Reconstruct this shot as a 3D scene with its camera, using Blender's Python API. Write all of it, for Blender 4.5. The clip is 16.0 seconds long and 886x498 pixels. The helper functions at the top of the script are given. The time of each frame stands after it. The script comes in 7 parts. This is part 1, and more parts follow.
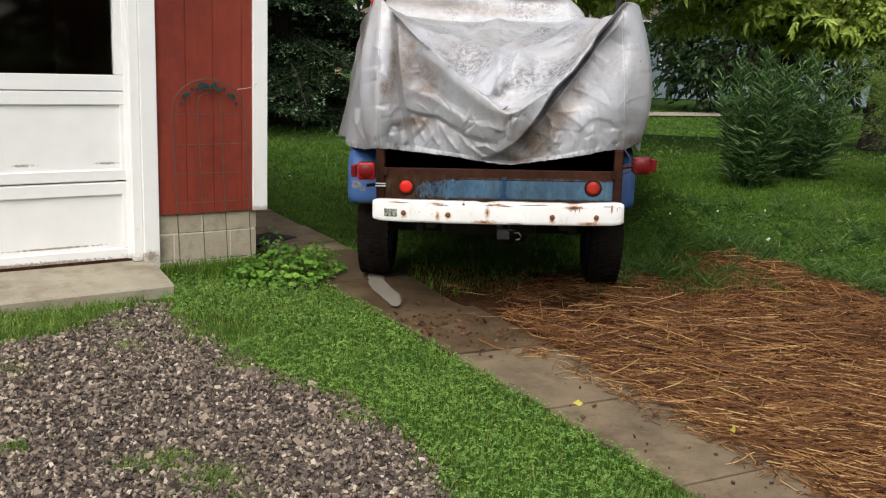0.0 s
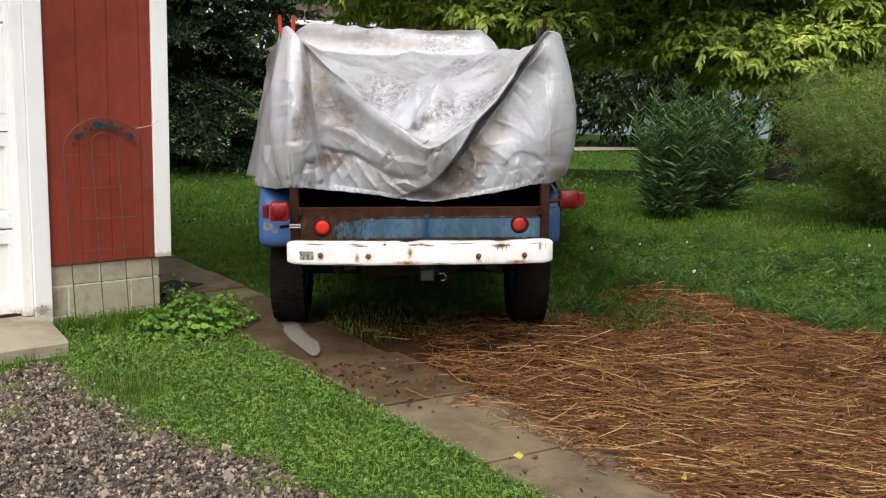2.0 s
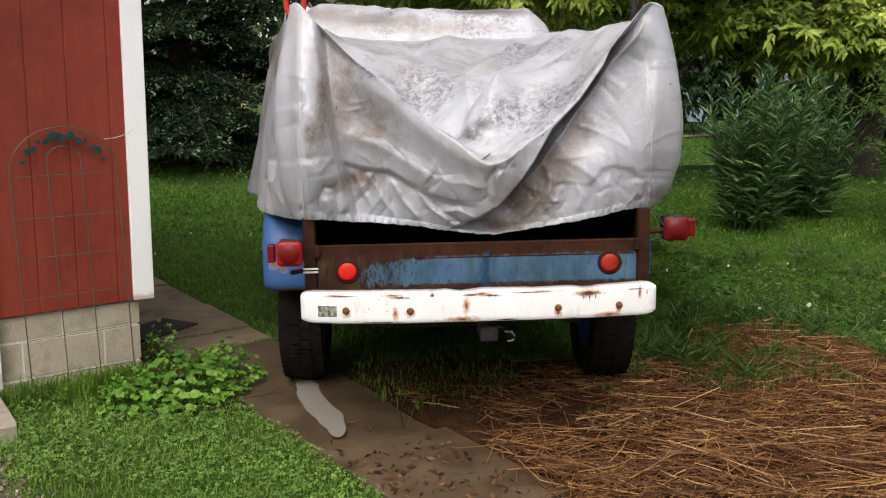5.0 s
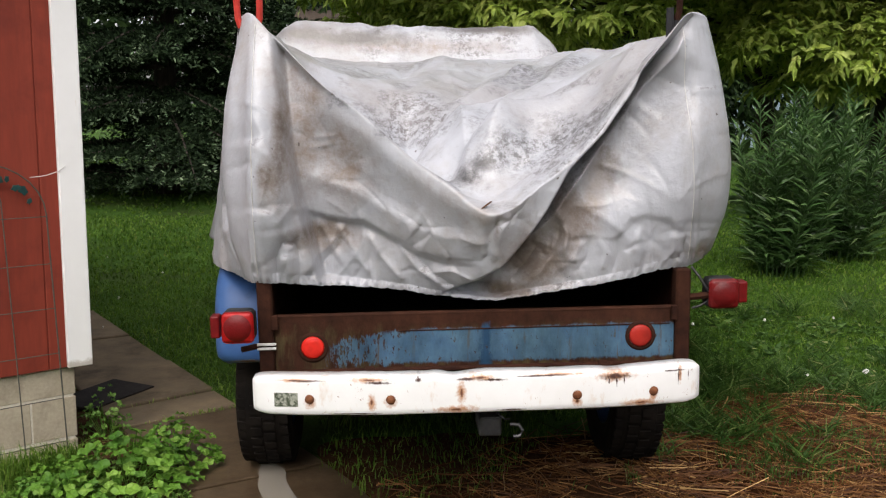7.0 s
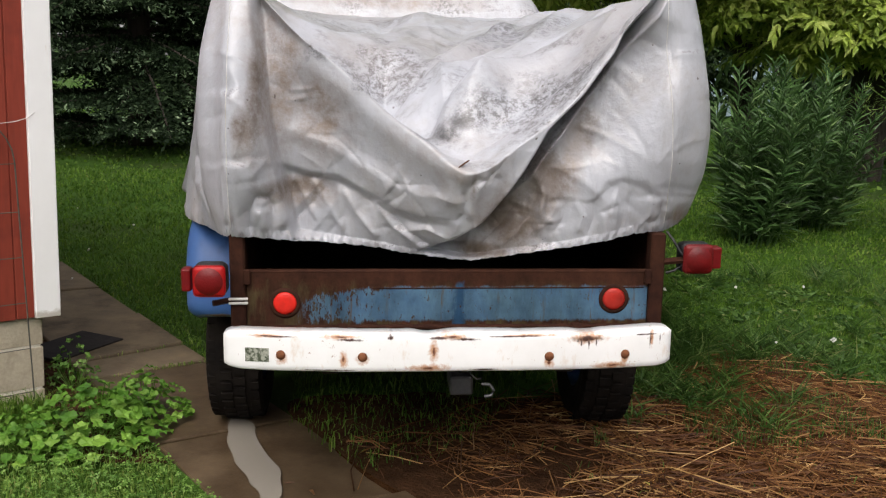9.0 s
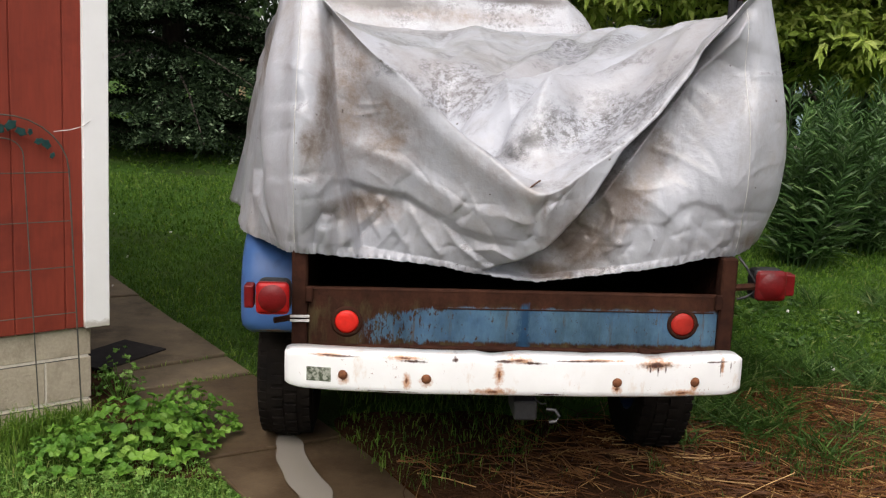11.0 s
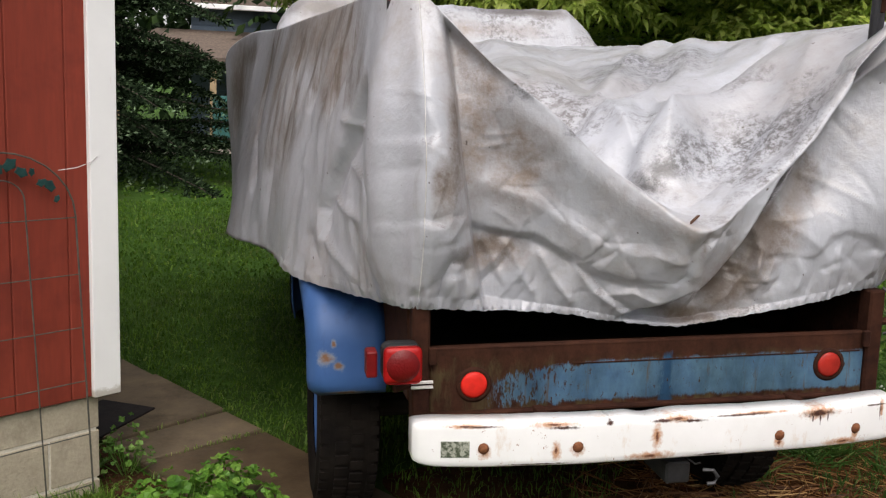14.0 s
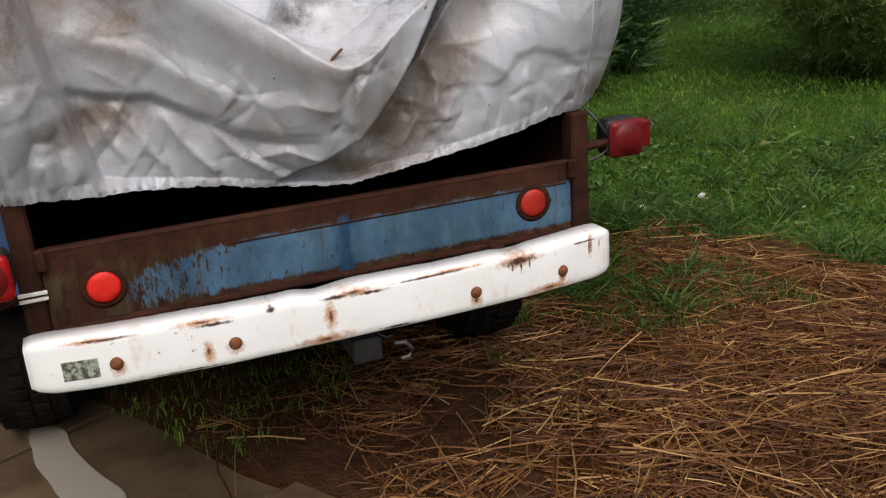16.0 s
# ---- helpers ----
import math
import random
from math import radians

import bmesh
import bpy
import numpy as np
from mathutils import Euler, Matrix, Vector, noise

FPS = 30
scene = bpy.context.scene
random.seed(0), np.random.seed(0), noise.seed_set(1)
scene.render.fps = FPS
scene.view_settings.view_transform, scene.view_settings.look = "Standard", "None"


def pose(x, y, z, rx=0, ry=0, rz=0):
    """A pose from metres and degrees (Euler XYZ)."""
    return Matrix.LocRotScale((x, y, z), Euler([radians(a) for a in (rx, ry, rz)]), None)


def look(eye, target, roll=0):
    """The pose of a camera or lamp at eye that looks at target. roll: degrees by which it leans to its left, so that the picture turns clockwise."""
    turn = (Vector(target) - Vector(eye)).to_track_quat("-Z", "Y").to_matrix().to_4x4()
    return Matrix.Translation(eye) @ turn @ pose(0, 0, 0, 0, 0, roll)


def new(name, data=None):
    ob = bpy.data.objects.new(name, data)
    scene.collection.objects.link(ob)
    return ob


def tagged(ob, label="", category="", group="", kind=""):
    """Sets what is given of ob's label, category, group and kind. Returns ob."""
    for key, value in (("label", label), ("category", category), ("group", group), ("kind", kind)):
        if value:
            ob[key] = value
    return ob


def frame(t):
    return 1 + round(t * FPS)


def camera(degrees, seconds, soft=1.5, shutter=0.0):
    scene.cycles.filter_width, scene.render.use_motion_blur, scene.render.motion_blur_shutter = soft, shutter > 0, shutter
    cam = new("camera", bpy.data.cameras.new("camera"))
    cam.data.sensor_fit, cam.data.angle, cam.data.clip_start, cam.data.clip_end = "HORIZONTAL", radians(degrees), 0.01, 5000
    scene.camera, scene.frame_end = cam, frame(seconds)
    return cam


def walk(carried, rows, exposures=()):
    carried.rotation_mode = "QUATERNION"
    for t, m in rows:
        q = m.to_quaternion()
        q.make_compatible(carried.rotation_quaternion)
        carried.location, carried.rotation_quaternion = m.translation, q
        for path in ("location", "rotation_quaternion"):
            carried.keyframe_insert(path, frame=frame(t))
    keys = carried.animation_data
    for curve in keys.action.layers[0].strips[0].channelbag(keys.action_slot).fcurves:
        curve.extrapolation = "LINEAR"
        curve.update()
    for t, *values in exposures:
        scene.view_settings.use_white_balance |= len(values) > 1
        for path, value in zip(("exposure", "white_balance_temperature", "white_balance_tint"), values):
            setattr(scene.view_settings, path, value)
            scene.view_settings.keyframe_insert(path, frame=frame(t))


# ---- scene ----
cam = camera(50.3, 16.0, soft=1.2)
PATH = [
    (0, (0.232, 0.113, 1.575), (0.15, 2.068, 1.164), 2.3),
    (0.5, (0.244, 0.116, 1.575), (0.161, 2.073, 1.173), 1.7),
    (1, (0.264, 0.144, 1.565), (0.211, 2.108, 1.193), 1.6),
    (1.5, (0.225, 0.231, 1.589), (0.159, 2.199, 1.244), 0.2),
    (2, (0.154, 0.428, 1.531), (0.262, 2.398, 1.206), 1.6),
    (2.5, (0.159, 0.686, 1.607), (0.364, 2.643, 1.251), 0.6),
    (3, (0.086, 0.882, 1.564), (0.178, 2.871, 1.378), 0.1),
    (5.5, (-0.073, 2.064, 1.57), (0.028, 4.027, 1.199), 0.8),
    (6, (-0.134, 2.325, 1.599), (0.207, 4.267, 1.265), -0.5),
    (6.5, (-0.04, 2.484, 1.6), (0.168, 4.456, 1.339), 0.3),
    (7, (0.048, 2.589, 1.583), (0.143, 4.564, 1.28), 0.6),
    (7.5, (0.06, 2.607, 1.587), (0.186, 4.578, 1.275), -1.0),
    (8, (0.052, 2.614, 1.574), (0.263, 4.567, 1.196), -0.3),
    (8.5, (0.047, 2.61, 1.571), (0.236, 4.563, 1.185), 1.3),
    (11, (-0.103, 2.691, 1.583), (0.006, 4.654, 1.219), 3.4),
    (11.5, (-0.32, 2.801, 1.589), (-0.149, 4.749, 1.168), 2.0),
    (12, (-0.453, 2.977, 1.58), (-0.407, 4.929, 1.147), 2.2),
    (12.5, (-0.566, 3.142, 1.586), (-0.515, 5.093, 1.151), 0.3),
    (13, (-0.685, 3.193, 1.605), (-0.482, 5.143, 1.207), 0.9),
    (13.5, (-0.817, 3.194, 1.602), (-0.534, 5.147, 1.272), 2.2),
    (14, (-0.849, 3.189, 1.59), (-0.455, 5.122, 1.257), 2.4),
    (14.5, (-0.82, 3.199, 1.579), (-0.291, 5.088, 1.19), 1.7),
    (15, (-0.729, 3.27, 1.556), (0.029, 5.065, 1.103), 0.4),
    (15.5, (-0.434, 3.366, 1.57), (0.275, 5.152, 1.016), -2.6),
    (16, (-0.213, 3.479, 1.532), (0.447, 5.252, 0.883), -2.7),
]
walk(cam, [(t, look(eye, target, roll)) for t, eye, target, roll in PATH], [(0, 0.70, 6650, 10), (1.5, 0.73, 6650, 10), (2.5, 0.86, 6650, 10), (3.2, 0.84, 6650, 11), (5.5, 0.70, 6650, 13), (13.5, 0.64, 6650, 13), (14.5, 0.54, 6650, 13), (16, 0.42, 6650, 13)])

# ---- light ----
SUN_EL, SUN_AZ = 54.0, 195.0
world = bpy.data.worlds.new("sky")
scene.world = world
world.use_nodes = True
wn, wl = world.node_tree.nodes, world.node_tree.links
wn.clear()
sky = wn.new("ShaderNodeTexSky")
sky.sky_type = 'NISHITA'
sky.sun_disc = False
sky.sun_elevation, sky.sun_rotation = radians(SUN_EL), radians(SUN_AZ)
sky.air_density, sky.dust_density = 1.0, 3.0
hsv = wn.new("ShaderNodeHueSaturation")
hsv.inputs["Saturation"].default_value = 0.25
bg = wn.new("ShaderNodeBackground")
bg.inputs["Strength"].default_value = 0.15
wo = wn.new("ShaderNodeOutputWorld")
wl.new(sky.outputs[0], hsv.inputs["Color"])
wl.new(hsv.outputs[0], bg.inputs["Color"])
wl.new(bg.outputs[0], wo.inputs[0])
sun_data = bpy.data.lights.new("sun", 'SUN')
sun_data.energy, sun_data.angle, sun_data.color = 1.5, radians(60), (1.0, 0.96, 0.9)
sun = new("sun", sun_data)
sun_dir = Vector((math.sin(radians(SUN_AZ)) * math.cos(radians(SUN_EL)), math.cos(radians(SUN_AZ)) * math.cos(radians(SUN_EL)), math.sin(radians(SUN_EL))))
sun.matrix_world = look(sun_dir * 60, (0, 0, 0))

# ---- materials ----


def ramp(nt, fac, stops):
    r = nt.nodes.new("ShaderNodeValToRGB")
    el = r.color_ramp.elements
    while len(el) < len(stops):
        el.new(0.5)
    for e, (p, c) in zip(el, stops):
        e.position = p
        e.color = (*c, 1) if len(c) == 3 else c
    nt.links.new(fac, r.inputs[0])
    return r.outputs[0]


def noise_tex(nt, vec, scale, detail=4, rough=0.6, stretch=None):
    if stretch:
        mp = nt.nodes.new("ShaderNodeMapping")
        mp.inputs["Scale"].default_value = stretch
        nt.links.new(vec, mp.inputs[0])
        vec = mp.outputs[0]
    n = nt.nodes.new("ShaderNodeTexNoise")
    n.inputs["Scale"].default_value, n.inputs["Detail"].default_value, n.inputs["Roughness"].default_value = scale, detail, rough
    nt.links.new(vec, n.inputs["Vector"])
    return n.outputs["Fac"]


def mixc(nt, fac, a, b, mode='MIX'):
    m = nt.nodes.new("ShaderNodeMix")
    m.data_type, m.blend_type = 'RGBA', mode
    for sock, v in ((m.inputs[0], fac), (m.inputs[6], a), (m.inputs[7], b)):
        if isinstance(v, (int, float)):
            sock.default_value = v
        elif isinstance(v, tuple):
            sock.default_value = (*v, 1)
        else:
            nt.links.new(v, sock)
    return m.outputs[2]


def calc(nt, op, a, b=0.0, clamp=False):
    m = nt.nodes.new("ShaderNodeMath")
    m.operation, m.use_clamp = op, clamp
    for sock, v in ((m.inputs[0], a), (m.inputs[1], b)):
        if isinstance(v, (int, float)):
            sock.default_value = v
        else:
            nt.links.new(v, sock)
    return m.outputs[0]


def start(name):
    m = bpy.data.materials.new(name)
    m.use_nodes = True
    nt = m.node_tree
    return m, nt, nt.nodes["Principled BSDF"], nt.nodes.new("ShaderNodeTexCoord").outputs["Object"]


def bump(nt, b, height, strength=0.3, dist=0.01):
    n = nt.nodes.new("ShaderNodeBump")
    n.inputs["Strength"].default_value, n.inputs["Distance"].default_value = strength, dist
    nt.links.new(height, n.inputs["Height"])
    nt.links.new(n.outputs[0], b.inputs["Normal"])


def surface(name, stops, scale=6.0, rough=0.6, grain=60.0, relief=0.3, dist=0.004, metal=0.0, dirt=None, dirt_scale=2.0, stretch=None, spec=0.35):
    """A two-scale surface: a coloured ramp over noise, fine grain as relief, and stains."""
    m, nt, b, obj = start(name)
    f = noise_tex(nt, obj, scale, 6, 0.65, stretch)
    col = ramp(nt, f, stops)
    g = noise_tex(nt, obj, grain, 3, 0.6, stretch)
    col = mixc(nt, 0.35, col, ramp(nt, g, [(0.3, (0.45, 0.45, 0.45)), (0.7, (1.0, 1.0, 1.0))]), 'MULTIPLY')
    if dirt:
        d = ramp(nt, noise_tex(nt, obj, dirt_scale, 6, 0.7), [(0.5, (0, 0, 0)), (0.72, (1, 1, 1))])
        col = mixc(nt, d, col, dirt)
    nt.links.new(col, b.inputs["Base Color"])
    rr = calc(nt, 'ADD', calc(nt, 'MULTIPLY', g, 0.25), rough - 0.12)
    nt.links.new(rr, b.inputs["Roughness"])
    b.inputs["Metallic"].default_value = metal
    b.inputs["Specular IOR Level"].default_value = spec
    bump(nt, b, g, relief, dist)
    return m


def leafy(name, stops, rough=0.5, passing=0.35, spec=0.25):
    """Leaves and blades: colour by island, some light through them."""
    m, nt, b, obj = start(name)
    geo = nt.nodes.new("ShaderNodeNewGeometry")
    col = ramp(nt, geo.outputs["Random Per Island"], stops)
    big = noise_tex(nt, obj, 0.9, 3)
    col = mixc(nt, 1.0, col, ramp(nt, big, [(0.3, (0.70, 0.75, 0.7)), (0.7, (1.0, 1.0, 1.0))]), 'MULTIPLY')
    col = mixc(nt, 1.0, col, ramp(nt, noise_tex(nt, obj, 5.0, 4), [(0.32, (0.62, 0.70, 0.66)), (0.62, (1.08, 1.06, 1.0))]), 'MULTIPLY')
    nt.links.new(col, b.inputs["Base Color"])
    b.inputs["Roughness"].default_value = rough
    b.inputs["Specular IOR Level"].default_value = spec
    tr = nt.nodes.new("ShaderNodeBsdfTranslucent")
    nt.links.new(col, tr.inputs[0])
    mx = nt.nodes.new("ShaderNodeMixShader")
    mx.inputs[0].default_value = passing
    nt.links.new(b.outputs[0], mx.inputs[1])
    nt.links.new(tr.outputs[0], mx.inputs[2])
    nt.links.new(mx.outputs[0], nt.nodes["Material Output"].inputs[0])
    return m


def stain(nt, obj, spots, scale, edge=0.9, amp=2.2):
    """A mask of ragged blots: centre and half-widths of each."""
    best = None
    for c, r in spots:
        a = nt.nodes.new("ShaderNodeVectorMath")
        a.operation = 'SUBTRACT'
        a.inputs[1].default_value = c
        nt.links.new(obj, a.inputs[0])
        d = nt.nodes.new("ShaderNodeVectorMath")
        d.operation = 'DIVIDE'
        d.inputs[1].default_value = r
        nt.links.new(a.outputs[0], d.inputs[0])
        n = nt.nodes.new("ShaderNodeVectorMath")
        n.operation = 'LENGTH'
        nt.links.new(d.outputs[0], n.inputs[0])
        v = n.outputs["Value"]
        best = v if best is None else calc(nt, 'MINIMUM', best, v)
    rough_edge = calc(nt, 'MULTIPLY', calc(nt, 'SUBTRACT', noise_tex(nt, obj, scale, 7, 0.75), 0.5), amp)
    return ramp(nt, calc(nt, 'ADD', best, rough_edge), [(0.35, (1, 1, 1)), (edge, (0, 0, 0))])


def cover_cloth():
    """Pale grey coated cloth with brown stains, mildew speckles and drips, and shade painted into its hollows and
    folds.
    """
    m, nt, b, obj = start("cover_cloth")
    base = ramp(nt, noise_tex(nt, obj, 2.2, 6, 0.65), [(0.3, (0.335, 0.345, 0.378)), (0.7, (0.475, 0.488, 0.53))])
    fine = noise_tex(nt, obj, 21.0, 8, 0.8)
    worn = ramp(nt, fine, [(0.34, (0.25, 0.25, 0.25)), (0.62, (1, 1, 1))])
    brown = ramp(nt, noise_tex(nt, obj, 1.7, 8, 0.75), [(0.50, (0, 0, 0)), (0.70, (0.7, 0.7, 0.7))])
    col = mixc(nt, calc(nt, 'MULTIPLY', brown, worn), base, (0.27, 0.22, 0.175))
    old = stain(nt, obj, [((-0.27, 5.75, 1.52), (0.13, 0.5, 0.36)), ((-0.14, 5.75, 1.40), (0.15, 0.5, 0.20)), ((-0.18, 5.7, 1.14), (0.16, 0.4, 0.07)), ((-0.36, 5.65, 1.33), (0.05, 0.3, 0.12)), ((0.52, 5.66, 1.08), (0.17, 0.3, 0.15)), ((0.68, 5.66, 1.24), (0.07, 0.3, 0.12)), ((0.40, 5.66, 0.96), (0.14, 0.2, 0.04)), ((1.08, 5.8, 1.10), (0.08, 0.25, 0.05)), ((-0.53, 6.38, 1.70), (0.3, 0.24, 0.20)), ((-0.60, 6.80, 1.78), (0.3, 0.6, 0.16)), ((-0.68, 7.3, 1.60), (0.3, 0.10, 0.30)), ((0.1, 8.2, 1.92), (0.7, 0.25, 0.06)), ((-0.95, 8.75, 1.55), (0.3, 0.35, 0.35))], 5.0, 1.2, 1.2)
    col = mixc(nt, calc(nt, 'MULTIPLY', calc(nt, 'MULTIPLY', old, worn), 0.85), col, (0.20, 0.145, 0.105))
    # dirt along the cab's rear edge, with the shadow under its lip painted in
    cab_shade_dirt = stain(nt, obj, [((-0.25, 8.32, 1.965), (0.50, 0.30, 0.060)), ((-0.5, 8.32, 1.98), (0.25, 0.30, 0.06)), ((0.60, 8.32, 2.03), (0.38, 0.25, 0.040))], 9.0, 1.1, 1.3)
    col = mixc(nt, calc(nt, 'MULTIPLY', cab_shade_dirt, 0.9), col, (0.075, 0.065, 0.06))
    # brown dirt along folds and grooves, darkened to carry their shade as well
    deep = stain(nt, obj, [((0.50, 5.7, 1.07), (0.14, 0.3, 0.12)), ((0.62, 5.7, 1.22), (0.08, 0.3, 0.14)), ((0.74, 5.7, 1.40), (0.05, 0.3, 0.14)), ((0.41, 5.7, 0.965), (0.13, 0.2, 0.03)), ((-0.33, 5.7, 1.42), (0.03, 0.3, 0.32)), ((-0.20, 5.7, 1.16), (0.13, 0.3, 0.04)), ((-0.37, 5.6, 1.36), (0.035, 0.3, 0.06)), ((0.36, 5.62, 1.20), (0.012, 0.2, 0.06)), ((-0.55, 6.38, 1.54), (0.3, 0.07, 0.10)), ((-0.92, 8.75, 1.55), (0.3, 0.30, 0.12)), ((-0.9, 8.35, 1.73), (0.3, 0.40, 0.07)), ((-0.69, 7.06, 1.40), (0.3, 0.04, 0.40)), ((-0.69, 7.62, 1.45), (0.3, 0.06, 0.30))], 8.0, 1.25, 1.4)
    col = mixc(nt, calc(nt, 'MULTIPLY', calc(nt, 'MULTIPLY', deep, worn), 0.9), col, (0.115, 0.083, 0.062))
    # more brown in the deep right-hand fold: dirt plus painted fold shade
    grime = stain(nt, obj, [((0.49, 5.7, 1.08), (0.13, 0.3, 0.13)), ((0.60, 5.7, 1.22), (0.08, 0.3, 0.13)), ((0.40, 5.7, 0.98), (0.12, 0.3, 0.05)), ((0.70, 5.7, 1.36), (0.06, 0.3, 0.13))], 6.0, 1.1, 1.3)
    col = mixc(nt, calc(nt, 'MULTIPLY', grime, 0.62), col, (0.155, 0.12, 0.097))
    runs = ramp(nt, noise_tex(nt, obj, 17.0, 6, 0.75, (0.4, 1.0, 0.10)), [(0.48, (0, 0, 0)), (0.60, (1, 1, 1))])
    side = stain(nt, obj, [((-0.58, 6.42, 1.70), (0.3, 0.46, 0.26)), ((-0.70, 7.05, 1.55), (0.3, 0.40, 0.40)), ((-0.75, 7.6, 1.60), (0.3, 0.3, 0.34)), ((-0.95, 8.5, 1.6), (0.3, 0.5, 0.3))], 6.0, 1.3, 1.2)
    col = mixc(nt, calc(nt, 'MULTIPLY', calc(nt, 'MULTIPLY', calc(nt, 'ADD', calc(nt, 'MULTIPLY', runs, 0.74), 0.26), calc(nt, 'MULTIPLY', side, 1.7, True)), 0.95), col, (0.125, 0.098, 0.075))
    drips = ramp(nt, noise_tex(nt, obj, 6.0, 6, 0.7, (1.0, 1.6, 0.13)), [(0.56, (0, 0, 0)), (0.74, (0.55, 0.55, 0.55))])
    col = mixc(nt, calc(nt, 'MULTIPLY', drips, worn), col, (0.17, 0.145, 0.125))
    zone = ramp(nt, noise_tex(nt, obj, 2.1, 6, 0.7), [(0.49, (0, 0, 0)), (0.59, (1, 1, 1))])
    speck = ramp(nt, noise_tex(nt, obj, 40.0, 8, 0.85), [(0.46, (0, 0, 0)), (0.56, (1, 1, 1))])
    sep = nt.nodes.new("ShaderNodeSeparateXYZ")
    geo = nt.nodes.new("ShaderNodeNewGeometry")
    nt.links.new(geo.outputs["True Normal"], sep.inputs[0])
    up = ramp(nt, sep.outputs[2], [(0.20, (0, 0, 0)), (0.5, (1, 1, 1))])
    mask = calc(nt, 'MULTIPLY', calc(nt, 'MULTIPLY', zone, speck), calc(nt, 'MAXIMUM', up, 0.10))
    haze = calc(nt, 'MULTIPLY', ramp(nt, noise_tex(nt, obj, 1.4, 7, 0.72), [(0.42, (0, 0, 0)), (0.60, (0.45, 0.45, 0.45))]), up)
    col = mixc(nt, haze, col, (0.235, 0.205, 0.185))
    col = mixc(nt, calc(nt, 'MULTIPLY', mask, 0.88), col, (0.11, 0.10, 0.098))
    # dark mildew behind the lip, with the hollow's shade painted into it
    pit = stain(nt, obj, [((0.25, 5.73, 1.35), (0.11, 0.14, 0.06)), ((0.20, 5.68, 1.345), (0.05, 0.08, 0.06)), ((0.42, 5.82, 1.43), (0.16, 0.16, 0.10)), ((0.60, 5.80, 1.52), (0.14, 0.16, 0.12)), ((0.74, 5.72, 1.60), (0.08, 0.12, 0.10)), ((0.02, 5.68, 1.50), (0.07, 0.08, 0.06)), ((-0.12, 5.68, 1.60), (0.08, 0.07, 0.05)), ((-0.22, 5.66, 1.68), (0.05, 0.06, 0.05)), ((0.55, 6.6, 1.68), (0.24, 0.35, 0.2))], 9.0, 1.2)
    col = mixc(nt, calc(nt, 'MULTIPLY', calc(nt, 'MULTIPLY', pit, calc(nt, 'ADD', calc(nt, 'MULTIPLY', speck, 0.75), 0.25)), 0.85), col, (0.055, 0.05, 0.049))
    # darkest bottom of the hollow: mildew and painted shade together
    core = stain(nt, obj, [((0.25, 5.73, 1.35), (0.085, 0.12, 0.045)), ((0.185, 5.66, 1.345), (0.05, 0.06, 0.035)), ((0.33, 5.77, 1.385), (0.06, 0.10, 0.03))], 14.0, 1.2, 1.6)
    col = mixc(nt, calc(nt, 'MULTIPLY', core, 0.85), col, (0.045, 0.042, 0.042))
    dots = ramp(nt, noise_tex(nt, obj, 38.0, 2, 0.5), [(0.745, (0, 0, 0)), (0.78, (1, 1, 1))])
    col = mixc(nt, dots, col, (0.09, 0.07, 0.06))
    nt.links.new(col, b.inputs["Base Color"])
    nt.links.new(calc(nt, 'ADD', calc(nt, 'MULTIPLY', fine, 0.3), 0.22), b.inputs["Roughness"])
    b.inputs["Specular IOR Level"].default_value = 0.6
    fold = calc(nt, 'ABSOLUTE', calc(nt, 'SUBTRACT', noise_tex(nt, obj, 5.0, 3, 0.55), 0.5))
    fold2 = calc(nt, 'ABSOLUTE', calc(nt, 'SUBTRACT', noise_tex(nt, obj, 13.0, 3, 0.55), 0.5))
    crease = calc(nt, 'ADD', calc(nt, 'MULTIPLY', fold, -1.0), calc(nt, 'MULTIPLY', fold2, -0.5))
    h = calc(nt, 'ADD', crease, calc(nt, 'MULTIPLY', noise_tex(nt, obj, 110, 2), 0.10))
    bump(nt, b, h, 0.45, 0.02)
    return m


